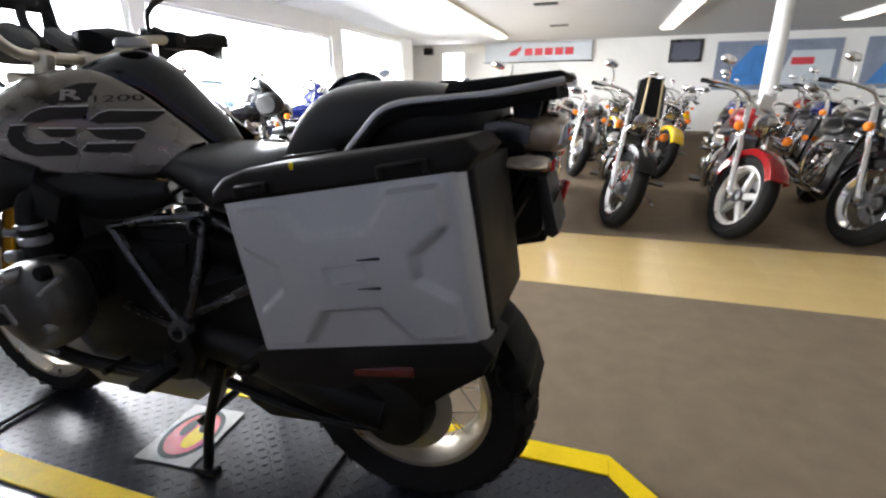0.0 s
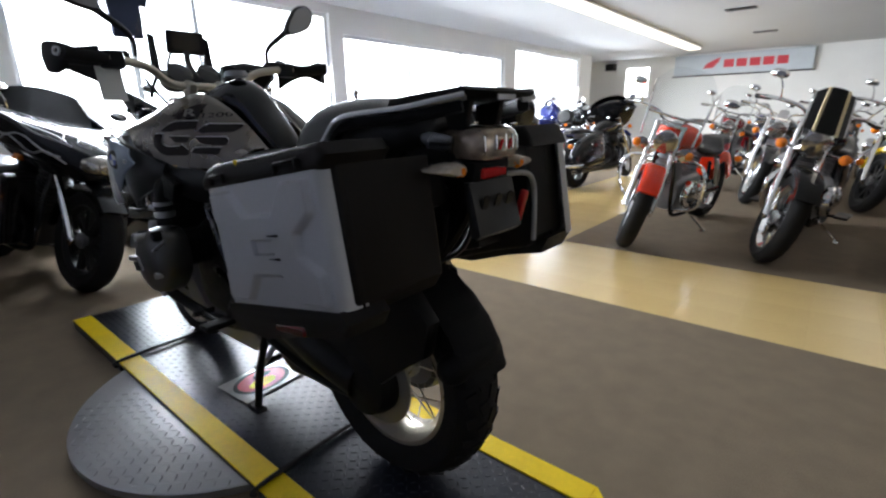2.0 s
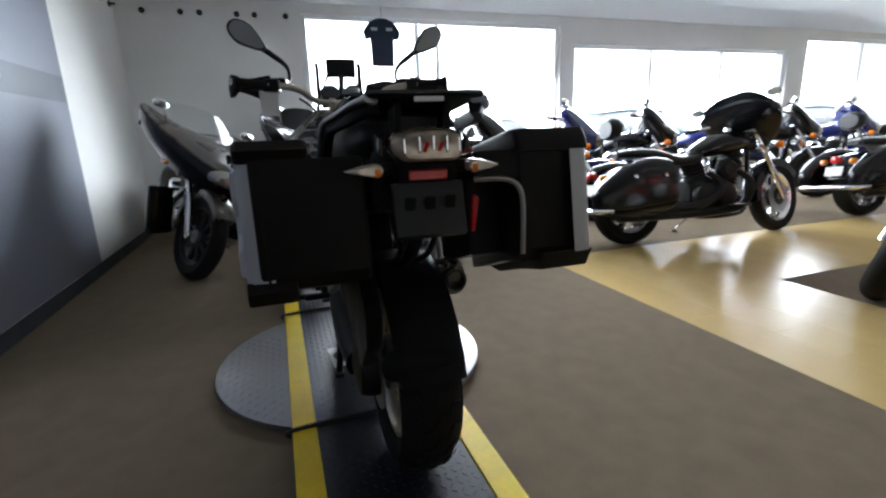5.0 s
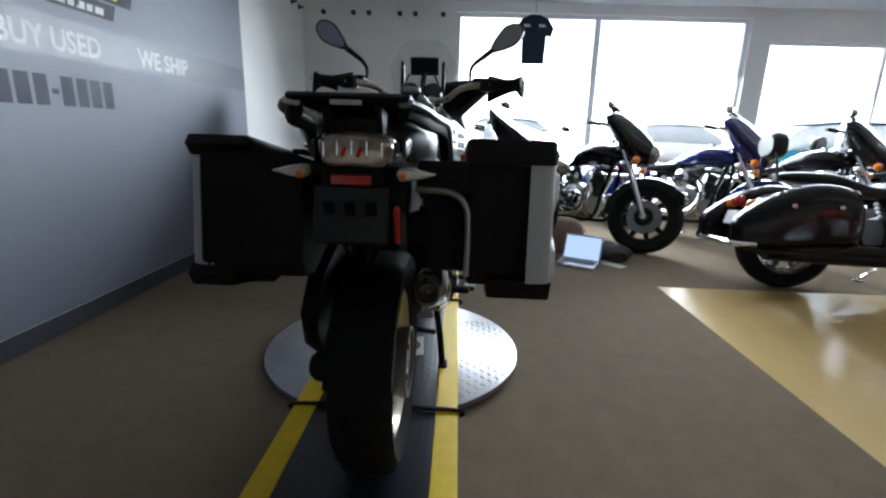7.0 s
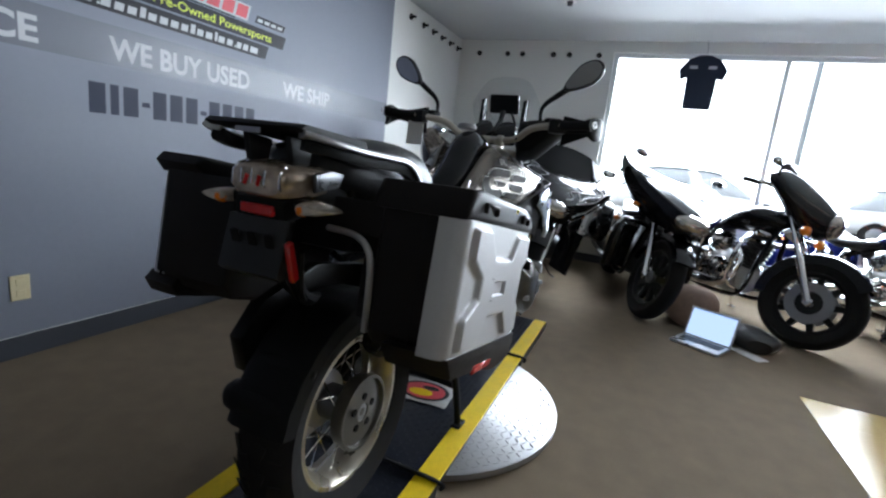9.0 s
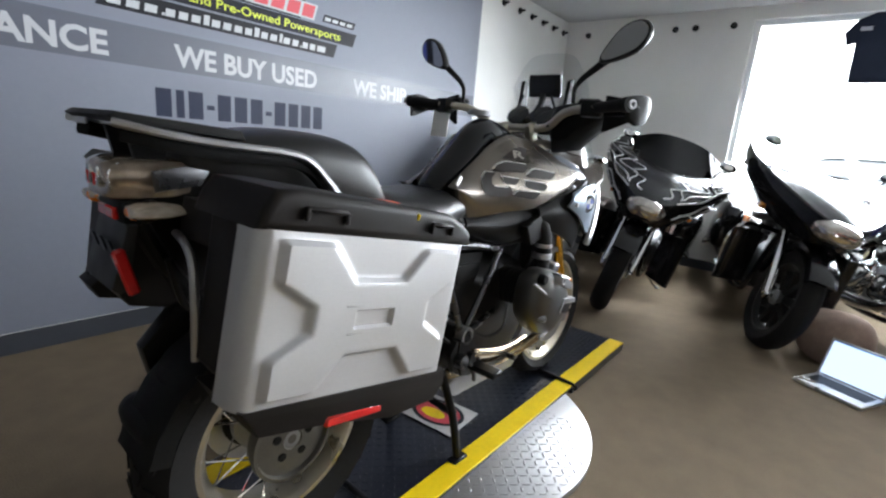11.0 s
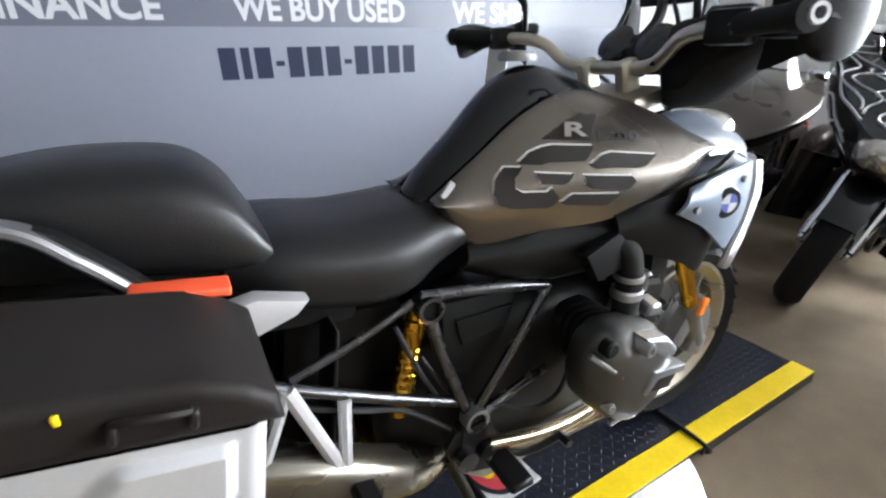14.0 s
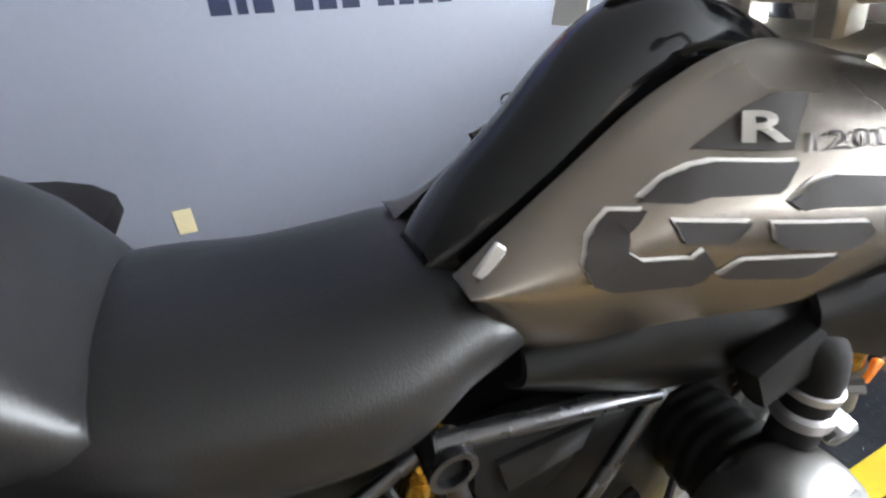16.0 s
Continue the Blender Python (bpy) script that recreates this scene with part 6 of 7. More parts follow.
    if style == "bagger":
        bm = bmesh.new()
        loft(bm, [(-0.50, 0, 1.11, 0.34, 0.09, -0.3), (-0.41, 0, 1.08, 0.37, 0.17, -0.3), (-0.29, 0, 1.02, 0.29, 0.21, -0.3), (-0.18, 0, 0.96, 0.18, 0.17, -0.2), (-0.11, 0, 0.925, 0.115, 0.12, -0.1), (-0.09, 0, 0.915, 0.10, 0.105)], 28, 2.0)
        fr = sp("fairing", bm, P, "bar-mounted fairing")
        bm = bmesh.new()
        lathe(bm, [(0.0, 0.045), (0.06, 0.035), (0.092, 0.010), (0.102, -0.005), (0.095, -0.03)], c=(-0.065, 0, 0.912), axis=(1, 0, -0.1), n=24)
        sp("headlight", bm, M_CLEAR, "round chrome-ringed headlight")
    if style == "tourer":
        stations = [(-0.74, 0.40, 1.11, 1.20, 1.02), (-0.62, 0.455, 1.12, 1.175, 0.95), (-0.44, 0.47, 1.10, 1.11, 0.87), (-0.24, 0.40, 1.05, 1.035, 0.80), (-0.06, 0.28, 0.985, 0.955, 0.75), (0.07, 0.165, 0.925, 0.895, 0.74), (0.14, 0.09, 0.885, 0.865, 0.755), (0.165, 0.04, 0.86, 0.845, 0.79)]

        def flank(x, f):
            """A point of the fairing's half at length x: f runs from the middle of the deck (0) over the edge (0.5) to the keel (1)."""
            k = max(0, min(len(stations) - 2, sum(1 for q in stations if q[0] <= x) - 1))
            a, c = stations[k], stations[k + 1]
            t = (x - a[0]) / (c[0] - a[0])
            hw, zt, ze, zb = (a[i] + (c[i] - a[i]) * t for i in (1, 2, 3, 4))
            line = [(0, 0.0, zt), (0.17, 0.40, zt * 0.8 + ze * 0.2), (0.36, 0.80, zt * 0.3 + ze * 0.7), (0.46, 0.97, ze + 0.006), (0.5, 1.0, ze - 0.006), (0.56, 0.99, ze - 0.06), (0.72, 0.90, ze * 0.45 + zb * 0.55 - 0.02), (0.87, 0.62, zb - 0.03), (1.0, 0.0, zb - 0.05)]
            for (f0, y0, z0), (f1, y1, z1) in zip(line, line[1:]):
                if f <= f1:
                    r = (f - f0) / (f1 - f0)
                    return Vector((x, hw * (y0 + (y1 - y0) * r), z0 + (z1 - z0) * r))
        steps = [0, 0.09, 0.17, 0.27, 0.36, 0.46, 0.5, 0.56, 0.64, 0.72, 0.80, 0.87, 1.0]
        xs = [-0.74, -0.68, -0.60, -0.50, -0.40, -0.30, -0.20, -0.10, 0.0, 0.07, 0.12, 0.15, 0.165]
        half = [[flank(x, f) for f in steps] for x in xs]

        def shell(f0, f1):
            bm = bmesh.new()
            cols = [i for i, f in enumerate(steps) if f0 <= f <= f1]
            for s in (1, -1):
                g = [[bm.verts.new((p.x, s * p.y, p.z)) for p in (row[i] for i in cols)] for row in half]
                for r0, r1 in zip(g, g[1:]):
                    for j in range(len(cols) - 1):
                        bm.faces.new((r0[j], r0[j + 1], r1[j + 1], r1[j])[::s])
                bm.faces.new(g[-1]), bm.faces.new(g[0])
            bmesh.ops.remove_doubles(bm, verts=bm.verts, dist=0.0005)
            bmesh.ops.recalc_face_normals(bm, faces=bm.faces)
            return bm
        sp("fairing_belly", shell(0.5, 1.0), M_GLOSSB, "black underside of the fairing", smooth=35)
        fr = sp("fairing", shell(0.0, 0.5), P, "wide wedge-shaped touring fairing", smooth=35)
        bm = bmesh.new()
        loft(bm, [(0.02, 0, 0.825, 0.145, 0.072), (0.13, 0, 0.815, 0.125, 0.068), (0.185, 0, 0.808, 0.095, 0.052), (0.20, 0, 0.805, 0.06, 0.03)], 20, 2.4)
        sp("headlight", bm, M_CLEAR, "large faceted headlight")
        for s in (1, -1):
            bm = bmesh.new()
            prism(bm, [(-0.36, 0.80), (-0.30, 0.84), (-0.22, 0.82), (-0.28, 0.79)], s * 0.26, s * 0.30, 0.006)
            sp("fairing_signal", bm, M_AMBER)
            bm = bmesh.new()
            patch(bm, [(-0.30, 0.20, 0.30), (-0.24, 0.34, 0.28), (-0.34, 0.36, 0.26)], [(-0.30, 0.20, 0.66), (-0.24, 0.34, 0.66), (-0.34, 0.36, 0.62)], 0.0, 10, 6, 0.02, s)
            part("lower_fairing", bm, M_GLOSSB, b)
        if flames:
            for s in (1, -1):
                for k, (f, amp, x0, x1) in enumerate(((0.20, 0.06, -0.30, 0.08), (0.30, 0.08, -0.52, 0.02), (0.40, 0.06, -0.62, 0.0), (0.47, 0.03, -0.70, 0.06), (0.60, 0.05, -0.56, 0.02), (0.68, 0.05, -0.40, 0.04))):
                    # licks of flame that run back over the deck and the flank
                    pts = []
                    for i in range(13):
                        x = x1 + (x0 - x1) * i / 12
                        p = flank(x, min(0.98, max(0.02, f + amp * math.sin(i * 1.25 + 1.7 * k))))
                        pts.append((p.x, s * (p.y + 0.003), p.z + 0.003))
                    sp("flame_line", make(tube, pts, (0.006, 0.003), 6, 3), M_RAIL, "silver flame pinstripe")
    # windscreen
    if screen:
        wm = {"smoke": M_SMOKE, "shield": M_SATIN}.get(screen, M_WSCREEN)
        bm = bmesh.new()
        if style == "tourer":
            lo = [(-0.60, -0.38, 1.135), (-0.42, -0.26, 1.09), (-0.32, 0, 1.065), (-0.42, 0.26, 1.09), (-0.60, 0.38, 1.135)]
            hi = [(-0.70, -0.33, 1.22), (-0.62, -0.18, 1.29), (-0.59, 0, 1.31), (-0.62, 0.18, 1.29), (-0.70, 0.33, 1.22)]
        elif style == "bagger":
            lo = [(-0.44, -0.33, 1.15), (-0.36, -0.18, 1.20), (-0.34, 0, 1.215), (-0.36, 0.18, 1.20), (-0.44, 0.33, 1.15)]
            hi = [(-0.52, -0.28, 1.22), (-0.48, -0.15, 1.29), (-0.46, 0, 1.31), (-0.48, 0.15, 1.29), (-0.52, 0.28, 1.22)]
        else:
            lo = [(-0.24, -0.20, 0.86), (-0.19, -0.12, 0.84), (-0.17, 0, 0.83), (-0.19, 0.12, 0.84), (-0.24, 0.20, 0.86)]
            hi = [(-0.50, -0.24, 1.26), (-0.48, -0.14, 1.38), (-0.47, 0, 1.40), (-0.48, 0.14, 1.38), (-0.50, 0.24, 1.26)]
            if screen == "shield":
                lo = [(-0.20, -0.13, 0.93), (-0.15, -0.07, 0.93), (-0.14, 0, 0.93), (-0.15, 0.07, 0.93), (-0.20, 0.13, 0.93)]
                hi = [(-0.36, -0.12, 1.16), (-0.34, -0.06, 1.21), (-0.33, 0, 1.22), (-0.34, 0.06, 1.21), (-0.36, 0.12, 1.16)]
        patch(bm, lo, hi, 0.0, 16, 8, 0.005, 1)
        o = sp("windscreen", bm, wm, {"smoke": "smoked windscreen", "shield": "black fly screen"}.get(screen, "clear windscreen"), smooth=60)
        o.visible_shadow = screen != "clear"
        if style == "cruiser" and screen:
            for k in (0, -1):
                sp("screen_stay", make(tube, [lo[k], hi[k]], 0.009, 6), M_CHROME)
            if screen == "shield":
                for k in (1, 3):
                    sp("screen_stripe", make(tube, [(p[0] + 0.006, p[1], p[2]) for p in (lo[k], hi[k])], 0.010, 6), M_CREAM, "cream stripe")
            if screen == "clear":
                sp("screen_frame", make(tube, [(-0.36, -0.225, 1.04), (-0.33, 0, 1.03), (-0.36, 0.225, 1.04)], 0.012, 6), M_CHROME, "chrome windscreen frame")
    # engine: crankcase and two finned barrels
    bm = bmesh.new()
    loft(bm, [(-1.06, 0, 0.40, 0.12, 0.13), (-0.92, 0, 0.40, 0.16, 0.17), (-0.70, 0, 0.38, 0.16, 0.17), (-0.56, 0, 0.37, 0.11, 0.13)], 20, 3.0)
    part("crankcase", bm, cast if style != "sport" else M_CASTD, b)
    for x, tl in ((-0.62, 22), (-0.86, -22)):
        bm = bmesh.new()
        t = radians(tl)
        finned(bm, (x + math.sin(t) * 0.03, 0, 0.47), (math.sin(t), 0, math.cos(t)), 0.26, 0.10, 0.088, 8, 0.82)
        part("cylinder", bm, M_CASTD if style != "cruiser" else cast, b, "finned cylinder")
        bm = bmesh.new()
        loft(bm, [(x + math.sin(radians(tl)) * 0.30 - 0.085, 0, 0.745, 0.07, 0.02), (x + math.sin(radians(tl)) * 0.30, 0, 0.75, 0.10, 0.045), (x + math.sin(radians(tl)) * 0.30 + 0.085, 0, 0.745, 0.07, 0.02)], 16, 3)
        part("rocker_cover", bm, bright, b)
    for s, x, r in ((1, -0.70, 0.12), (1, -0.95, 0.09), (-1, -0.72, 0.10), (-1, -0.94, 0.12)):
        bm = bmesh.new()
        lathe(bm, [(0.0, s * 0.215), (r * 0.6, s * 0.212), (r * 0.95, s * 0.195), (r, s * 0.17), (r, s * 0.14)], c=(x, 0, 0.39), axis=(0, 1, 0), n=24)
        bmesh.ops.recalc_face_normals(bm, faces=bm.faces)
        part("engine_cover", bm, bright if style != "sport" else M_CASTD, b, "" if dark else "chrome round engine cover")
    bm = bmesh.new()
    lathe(bm, [(0.0, -0.245), (0.06, -0.243), (0.085, -0.22), (0.088, -0.16), (0.0, -0.16)], c=(-0.74, 0, 0.62), axis=(0, 1, 0), n=22)
    bmesh.ops.recalc_face_normals(bm, faces=bm.faces)
    part("air_cleaner", bm, bright, b)
    for k, (x0, dz) in enumerate(((-0.58, 0.0), (-0.90, 0.055))):
        bm = bmesh.new()
        tube(bm, [(x0, -0.14, 0.60), (x0 + 0.09, -0.20, 0.50), (x0 + 0.03, -0.215, 0.33 + dz), (x0 - 0.15, -0.21, 0.26 + dz), (-1.25, -0.205, 0.25 + dz), (-1.85 - 0.05 * k, -0.215, 0.265 + dz)], (0.026, 0.046), 12)
        part("exhaust_pipe", bm, bright if style != "sport" else M_SATIN, b, "" if dark else "chrome exhaust pipe")
    bm = bmesh.new()
    for s in (1, -1):
        tube(bm, [(-0.36, s * 0.03, 0.88), (-0.42, s * 0.09, 0.60), (-0.46, s * 0.12, 0.28), (-0.62, s * 0.13, 0.20), (-1.05, s * 0.13, 0.22), (-1.22, s * 0.12, 0.40), (-1.25, s * 0.10, 0.62)], 0.018, 8)
    tube(bm, [(-0.36, 0, 0.86), (-0.75, 0, 0.80), (-1.2, 0, 0.62)], 0.028, 8)
    part("frame", bm, M_GLOSSB, b)
    bm = bmesh.new()
    loft(bm, [(-0.34, 0, 0.86, 0.05, 0.05), (-0.42, 0, 0.87, 0.12, 0.085), (-0.58, 0, 0.865, 0.165, 0.11), (-0.75, 0, 0.84, 0.15, 0.10), (-0.92, 0, 0.79, 0.09, 0.06), (-0.97, 0, 0.77, 0.05, 0.035)], 24, 2.2)
    part("tank", bm, P, b, "rounded glossy fuel tank")
    part("filler_cap", make(lathe, [(0.0, 0.02), (0.03, 0.018), (0.034, 0.0)], (-0.58, -0.04, 0.97), (0, 0, 1), 16), M_CHROME, b)
    bm = bmesh.new()
    loft(bm, [(-0.90, 0, 0.755, 0.09, 0.03), (-1.02, 0, 0.725, 0.16, 0.045), (-1.18, 0, 0.715, 0.18, 0.05), (-1.30, 0, 0.745, 0.17, 0.06), (-1.42, 0, 0.79, 0.13, 0.05), (-1.66, 0, 0.80, 0.11, 0.04), (-1.76, 0, 0.795, 0.06, 0.02)], 22, 2.8)
    part("seat", bm, M_SEAT, b, "stitched black seat")
    bm = bmesh.new()
    arc_guard(bm, (-WB, 0, rr), rr + 0.045, 25, 165, 0.22, side=0.10)
    part("rear_fender", bm, FP if not flames else P, b)
    part("tail_lamp", make(loft, [(-1.94, 0, 0.62, 0.05, 0.04), (-1.985, 0, 0.62, 0.05, 0.038), (-2.0, 0, 0.62, 0.03, 0.02)], 14, 2.6), M_REDL, b, "red tail lamp")
    part("number_plate_blank", make(box, (-2.0, 0, 0.50), (0.006, 0.18, 0.10), (0, 15, 0), 0.002), M_PAPER, b, "blank white plate")
    for s in (1, -1):
        part("rear_indicator", make(loft, [(-1.92, s * 0.15, 0.60, 0.03, 0.03), (-1.96, s * 0.15, 0.60, 0.03, 0.03), (-1.975, s * 0.15, 0.60, 0.015, 0.015)], 12, 2.0), M_AMBER, b)
        bm = bmesh.new()
        cyl(bm, (-1.42, s * 0.14, 0.40), (-1.30, s * 0.13, 0.66), 0.028, n=10)
        part("rear_shock", bm, M_CHROME, b)
        bm = bmesh.new()
        box(bm, (-0.72, s * 0.29, 0.30), (0.24, 0.09, 0.018), None, 0.006)
        cyl(bm, (-0.72, s * 0.13, 0.27), (-0.72, s * 0.29, 0.295), 0.012, n=8)
        part("footboard", bm, M_SATIN, b)
        bm = bmesh.new()
        tube(bm, [(-1.0, s * 0.12, 0.34), (-1.35, s * 0.13, 0.33), (-WB, s * 0.12, rr)], 0.022, 8)
        part("swingarm", bm, M_GLOSSB, b)
    if bags:
        for s in (1, -1):
            bag = part("saddlebag", make(loft, [(-1.33, s * 0.275, 0.50, 0.05, 0.12), (-1.40, s * 0.28, 0.52, 0.09, 0.20), (-1.62, s * 0.285, 0.525, 0.105, 0.225), (-1.86, s * 0.28, 0.48, 0.10, 0.20), (-2.06, s * 0.27, 0.42, 0.07, 0.12), (-2.11, s * 0.265, 0.405, 0.03, 0.06)], 22, 3.2), P, b, "hard painted saddlebag")
            bm = bmesh.new()
            for x in (-1.52, -1.80):
                lathe(bm, [(0.0, s * 0.008), (0.014, s * 0.006), (0.016, 0.0)], c=(x, s * 0.395, 0.60), axis=(0, 1, 0), n=12)
            part("bag_latch", bm, M_CHROME, bag)
            bm = bmesh.new()
            tube(bm, [(-1.38, s * 0.36, 0.36), (-1.62, s * 0.40, 0.30), (-2.02, s * 0.36, 0.30), (-2.12, s * 0.26, 0.36)], 0.014, 8)
            part("bag_guard", bm, M_CHROME if crash else M_GLOSSB, b, "bag guard rail")
    if dark:
        bm = bmesh.new()
        tube(bm, [(-1.98, 0.34, 0.33), (-2.10, 0.30, 0.33), (-2.13, 0, 0.335), (-2.10, -0.30, 0.33), (-1.98, -0.34, 0.33)], 0.022, 10)
        part("rear_bumper", bm, M_CHROME, b, "chrome rear bumper bar")
    if crash:
        bm = bmesh.new()
        tube(bm, [(-0.46, 0.06, 0.68), (-0.42, 0.28, 0.68), (-0.40, 0.36, 0.55), (-0.44, 0.32, 0.34), (-0.50, 0.12, 0.26)], 0.016, 8)
        tube(bm, [(-0.46, -0.06, 0.68), (-0.42, -0.28, 0.68), (-0.40, -0.36, 0.55), (-0.44, -0.32, 0.34), (-0.50, -0.12, 0.26)], 0.016, 8)
        part("crash_bar", bm, M_CHROME, b, "chrome engine guard")
    if backrest:
        bm = bmesh.new()
        loft(bm, [(-1.74, 0, 1.02, 0.12, 0.09), (-1.78, 0, 1.02, 0.125, 0.095), (-1.83, 0, 1.02, 0.10, 0.07)], 18, 2.4)
        tube(bm, [(-1.80, 0.09, 0.98), (-1.78, 0.12, 0.76)], 0.010, 6)
        tube(bm, [(-1.80, -0.09, 0.98), (-1.78, -0.12, 0.76)], 0.010, 6)
        part("backrest", bm, M_SEAT, b, "padded round backrest")
    bm = bmesh.new()
    tube(bm, [(-0.80, 0.13, 0.22), (-0.88, 0.24, 0.10), (-0.90, 0.285, 0.02 + 0.285 * math.tan(radians(lean)))], 0.011, 6)
    box(bm, (-0.90, 0.29, 0.008 + 0.29 * math.tan(radians(lean))), (0.07, 0.035, 0.012), (lean, 0, 0), 0.003)
    part("side_stand", bm, M_CHROME, b)
    if tag:
        bm = bmesh.new()
        box(bm, (-0.36, 0.02, 0.99), (0.004, 0.11, 0.16), (0, -12, 8), 0.0)
        sp("price_tag", bm, M_PAPER, "white paper price tag")
    return b


def at(x, y, heading):
    """A pose with the front tyre at (x, y), facing the heading in degrees."""
    return pose(x, y, 0.002, 0, 0, heading)


# front row along the tiled walk
bike(at(-0.80, 4.10, -97), "orange-red cruiser with clear windscreen and chrome guard", "orange", "cruiser", 26, screen="clear", crash=True, wheels="cast")
bike(at(0.13, 4.28, -98), "black cruiser with a striped black fly screen and cast wheels", "black", "cruiser", 26, screen="shield", wheels="cast")
bike(at(0.97, 4.18, -100), "dark red cruiser with white star-spoked front wheel", "red", "cruiser", 28, wheels="star", tag=True)
bike(at(1.80, 4.22, -100), "black cruiser with chrome guard and wire wheels", "black", "cruiser", 26, crash=True, wheels="wire", tag=True)
# second and third rows
A = bike(at(-0.32, 6.75, -97), "chrome-laden black cruiser with wire wheels and paper tag", "grey", "cruiser", 24, wheels="wire", tag=True)
Y = bike(at(0.70, 6.85, -99), "black cruiser with bright yellow front fender", "black", "cruiser", 26, wheels="black", fender="yellow")
B2 = bike(at(1.55, 6.9, -98), "deep blue cruiser with chrome headlight and wire wheels", "blue", "cruiser", 24, wheels="wire")
G = bike(at(4.25, 9.2, -110), "lime green sport motorcycle with black engine", "green", "sport", 10, wheels="black")
R2 = bike(at(-1.0, 8.0, -95), "red cruiser with clear windscreen standing in the rows", "red", "cruiser", 22, screen="clear", wheels="cast")
for src, x, y, h in ((B2, 2.5, 6.9, -99), (A, 3.4, 6.8, -101), (Y, 0.1, 9.4, -97), (A, 1.1, 9.5, -98), (B2, 2.1, 9.4, -99), (R2, 3.1, 9.5, -100), (A, 2.75, 4.25, -100), (G, 5.4, 9.4, -112), (B2, -0.9, 10.6, -96), (A, 0.3, 12.2, -97), (Y, 1.6, 12.2, -98), (B2, 2.9, 12.2, -99), (R2, 4.2, 12.3, -100)):
    copy_thing(src, at(x, y, h) @ Matrix.Rotation(radians(-7), 4, "X"))
# window row
bike(at(-3.12, 0.08, 6), "bronze touring motorcycle with wide fairing and clear screen", "bronze", "tourer", 27, lean=12, screen="clear", bags=True, wheels="black")
bike(at(-3.20, 0.96, 8), "black touring motorcycle with silver flame pinstripes", "black", "tourer", 4, lean=14, screen="smoke", bags=True, wheels="black", flames=True, dark=True)
bike(at(-3.37, 1.95, 12), "black touring motorcycle with clear screen and chrome guard", "black", "tourer", 12, lean=11, screen="clear", bags=True, crash=True, wheels="black", dark=True)
K = bike(at(-3.44, 3.02, 34), "black fairing bagger with chrome fork and hard bags", "black", "bagger", 26, screen="smoke", bags=True, wheels="black", crash=True)
KB = bike(at(-3.55, 4.15, 32), "deep blue fairing bagger with chrome fork and hard bags", "blue", "bagger", 24, screen="smoke", bags=True, wheels="cast", backrest=True, crash=True)
for src, x, y, h in ((K, -3.6, 5.3, 32), (KB, -3.6, 6.5, 28), (K, -3.6, 7.8, 25), (KB, -3.65, 9.1, 24), (K, -3.65, 10.5, 20), (KB, -3.7, 11.9, 20)):
    copy_thing(src, at(x, y, h) @ Matrix.Rotation(radians(-7), 4, "X"))
C = bike(at(-2.36, 5.35, 84), "black bagger with chrome-trimmed fairing seen tail-first", "black", "bagger", 14, screen="smoke", bags=True, wheels="cast", backrest=True, dark=True)
copy_thing(C, at(-2.30, 8.42, 84) @ Matrix.Rotation(radians(-7), 4, "X"))

# ---- outside the windows ----
M_ASPH = mat("street_asphalt", (0.30, 0.29, 0.28), 0.9, var=0.15, scale=0.8, bump=0.3, bump_scale=40)
# glowing sheet added to stand in for overexposed daylight over the street
M_GLARE = glow("bright_haze", (0.93, 0.97, 1.0), GLARE)
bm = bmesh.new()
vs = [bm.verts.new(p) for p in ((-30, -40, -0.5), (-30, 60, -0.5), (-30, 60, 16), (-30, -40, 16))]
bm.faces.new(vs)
tagged(part("backdrop", bm, M_GLARE, smooth=0), "glowing sheet standing in for the overexposed street beyond the windows", "backdrop", kind="structure")
struct(slab("street", -32, WX - 0.25, -40, 60, -0.25, -0.05, M_ASPH), "pale sunlit parking lot outside the windows", "ground")
# silver and grey paints are paled so the cars wash out in the glare
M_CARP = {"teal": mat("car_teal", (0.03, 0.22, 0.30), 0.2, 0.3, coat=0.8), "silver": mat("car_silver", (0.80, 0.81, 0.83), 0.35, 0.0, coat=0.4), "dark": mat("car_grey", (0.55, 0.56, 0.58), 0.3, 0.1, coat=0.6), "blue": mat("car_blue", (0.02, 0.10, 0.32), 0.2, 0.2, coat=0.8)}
# glass painted pale: bright sky reflection put into its colour
M_CARGLARE = mat("car_glass", (0.62, 0.65, 0.68), 0.12, 0.1, var=0.1, scale=2, coat=0.6)


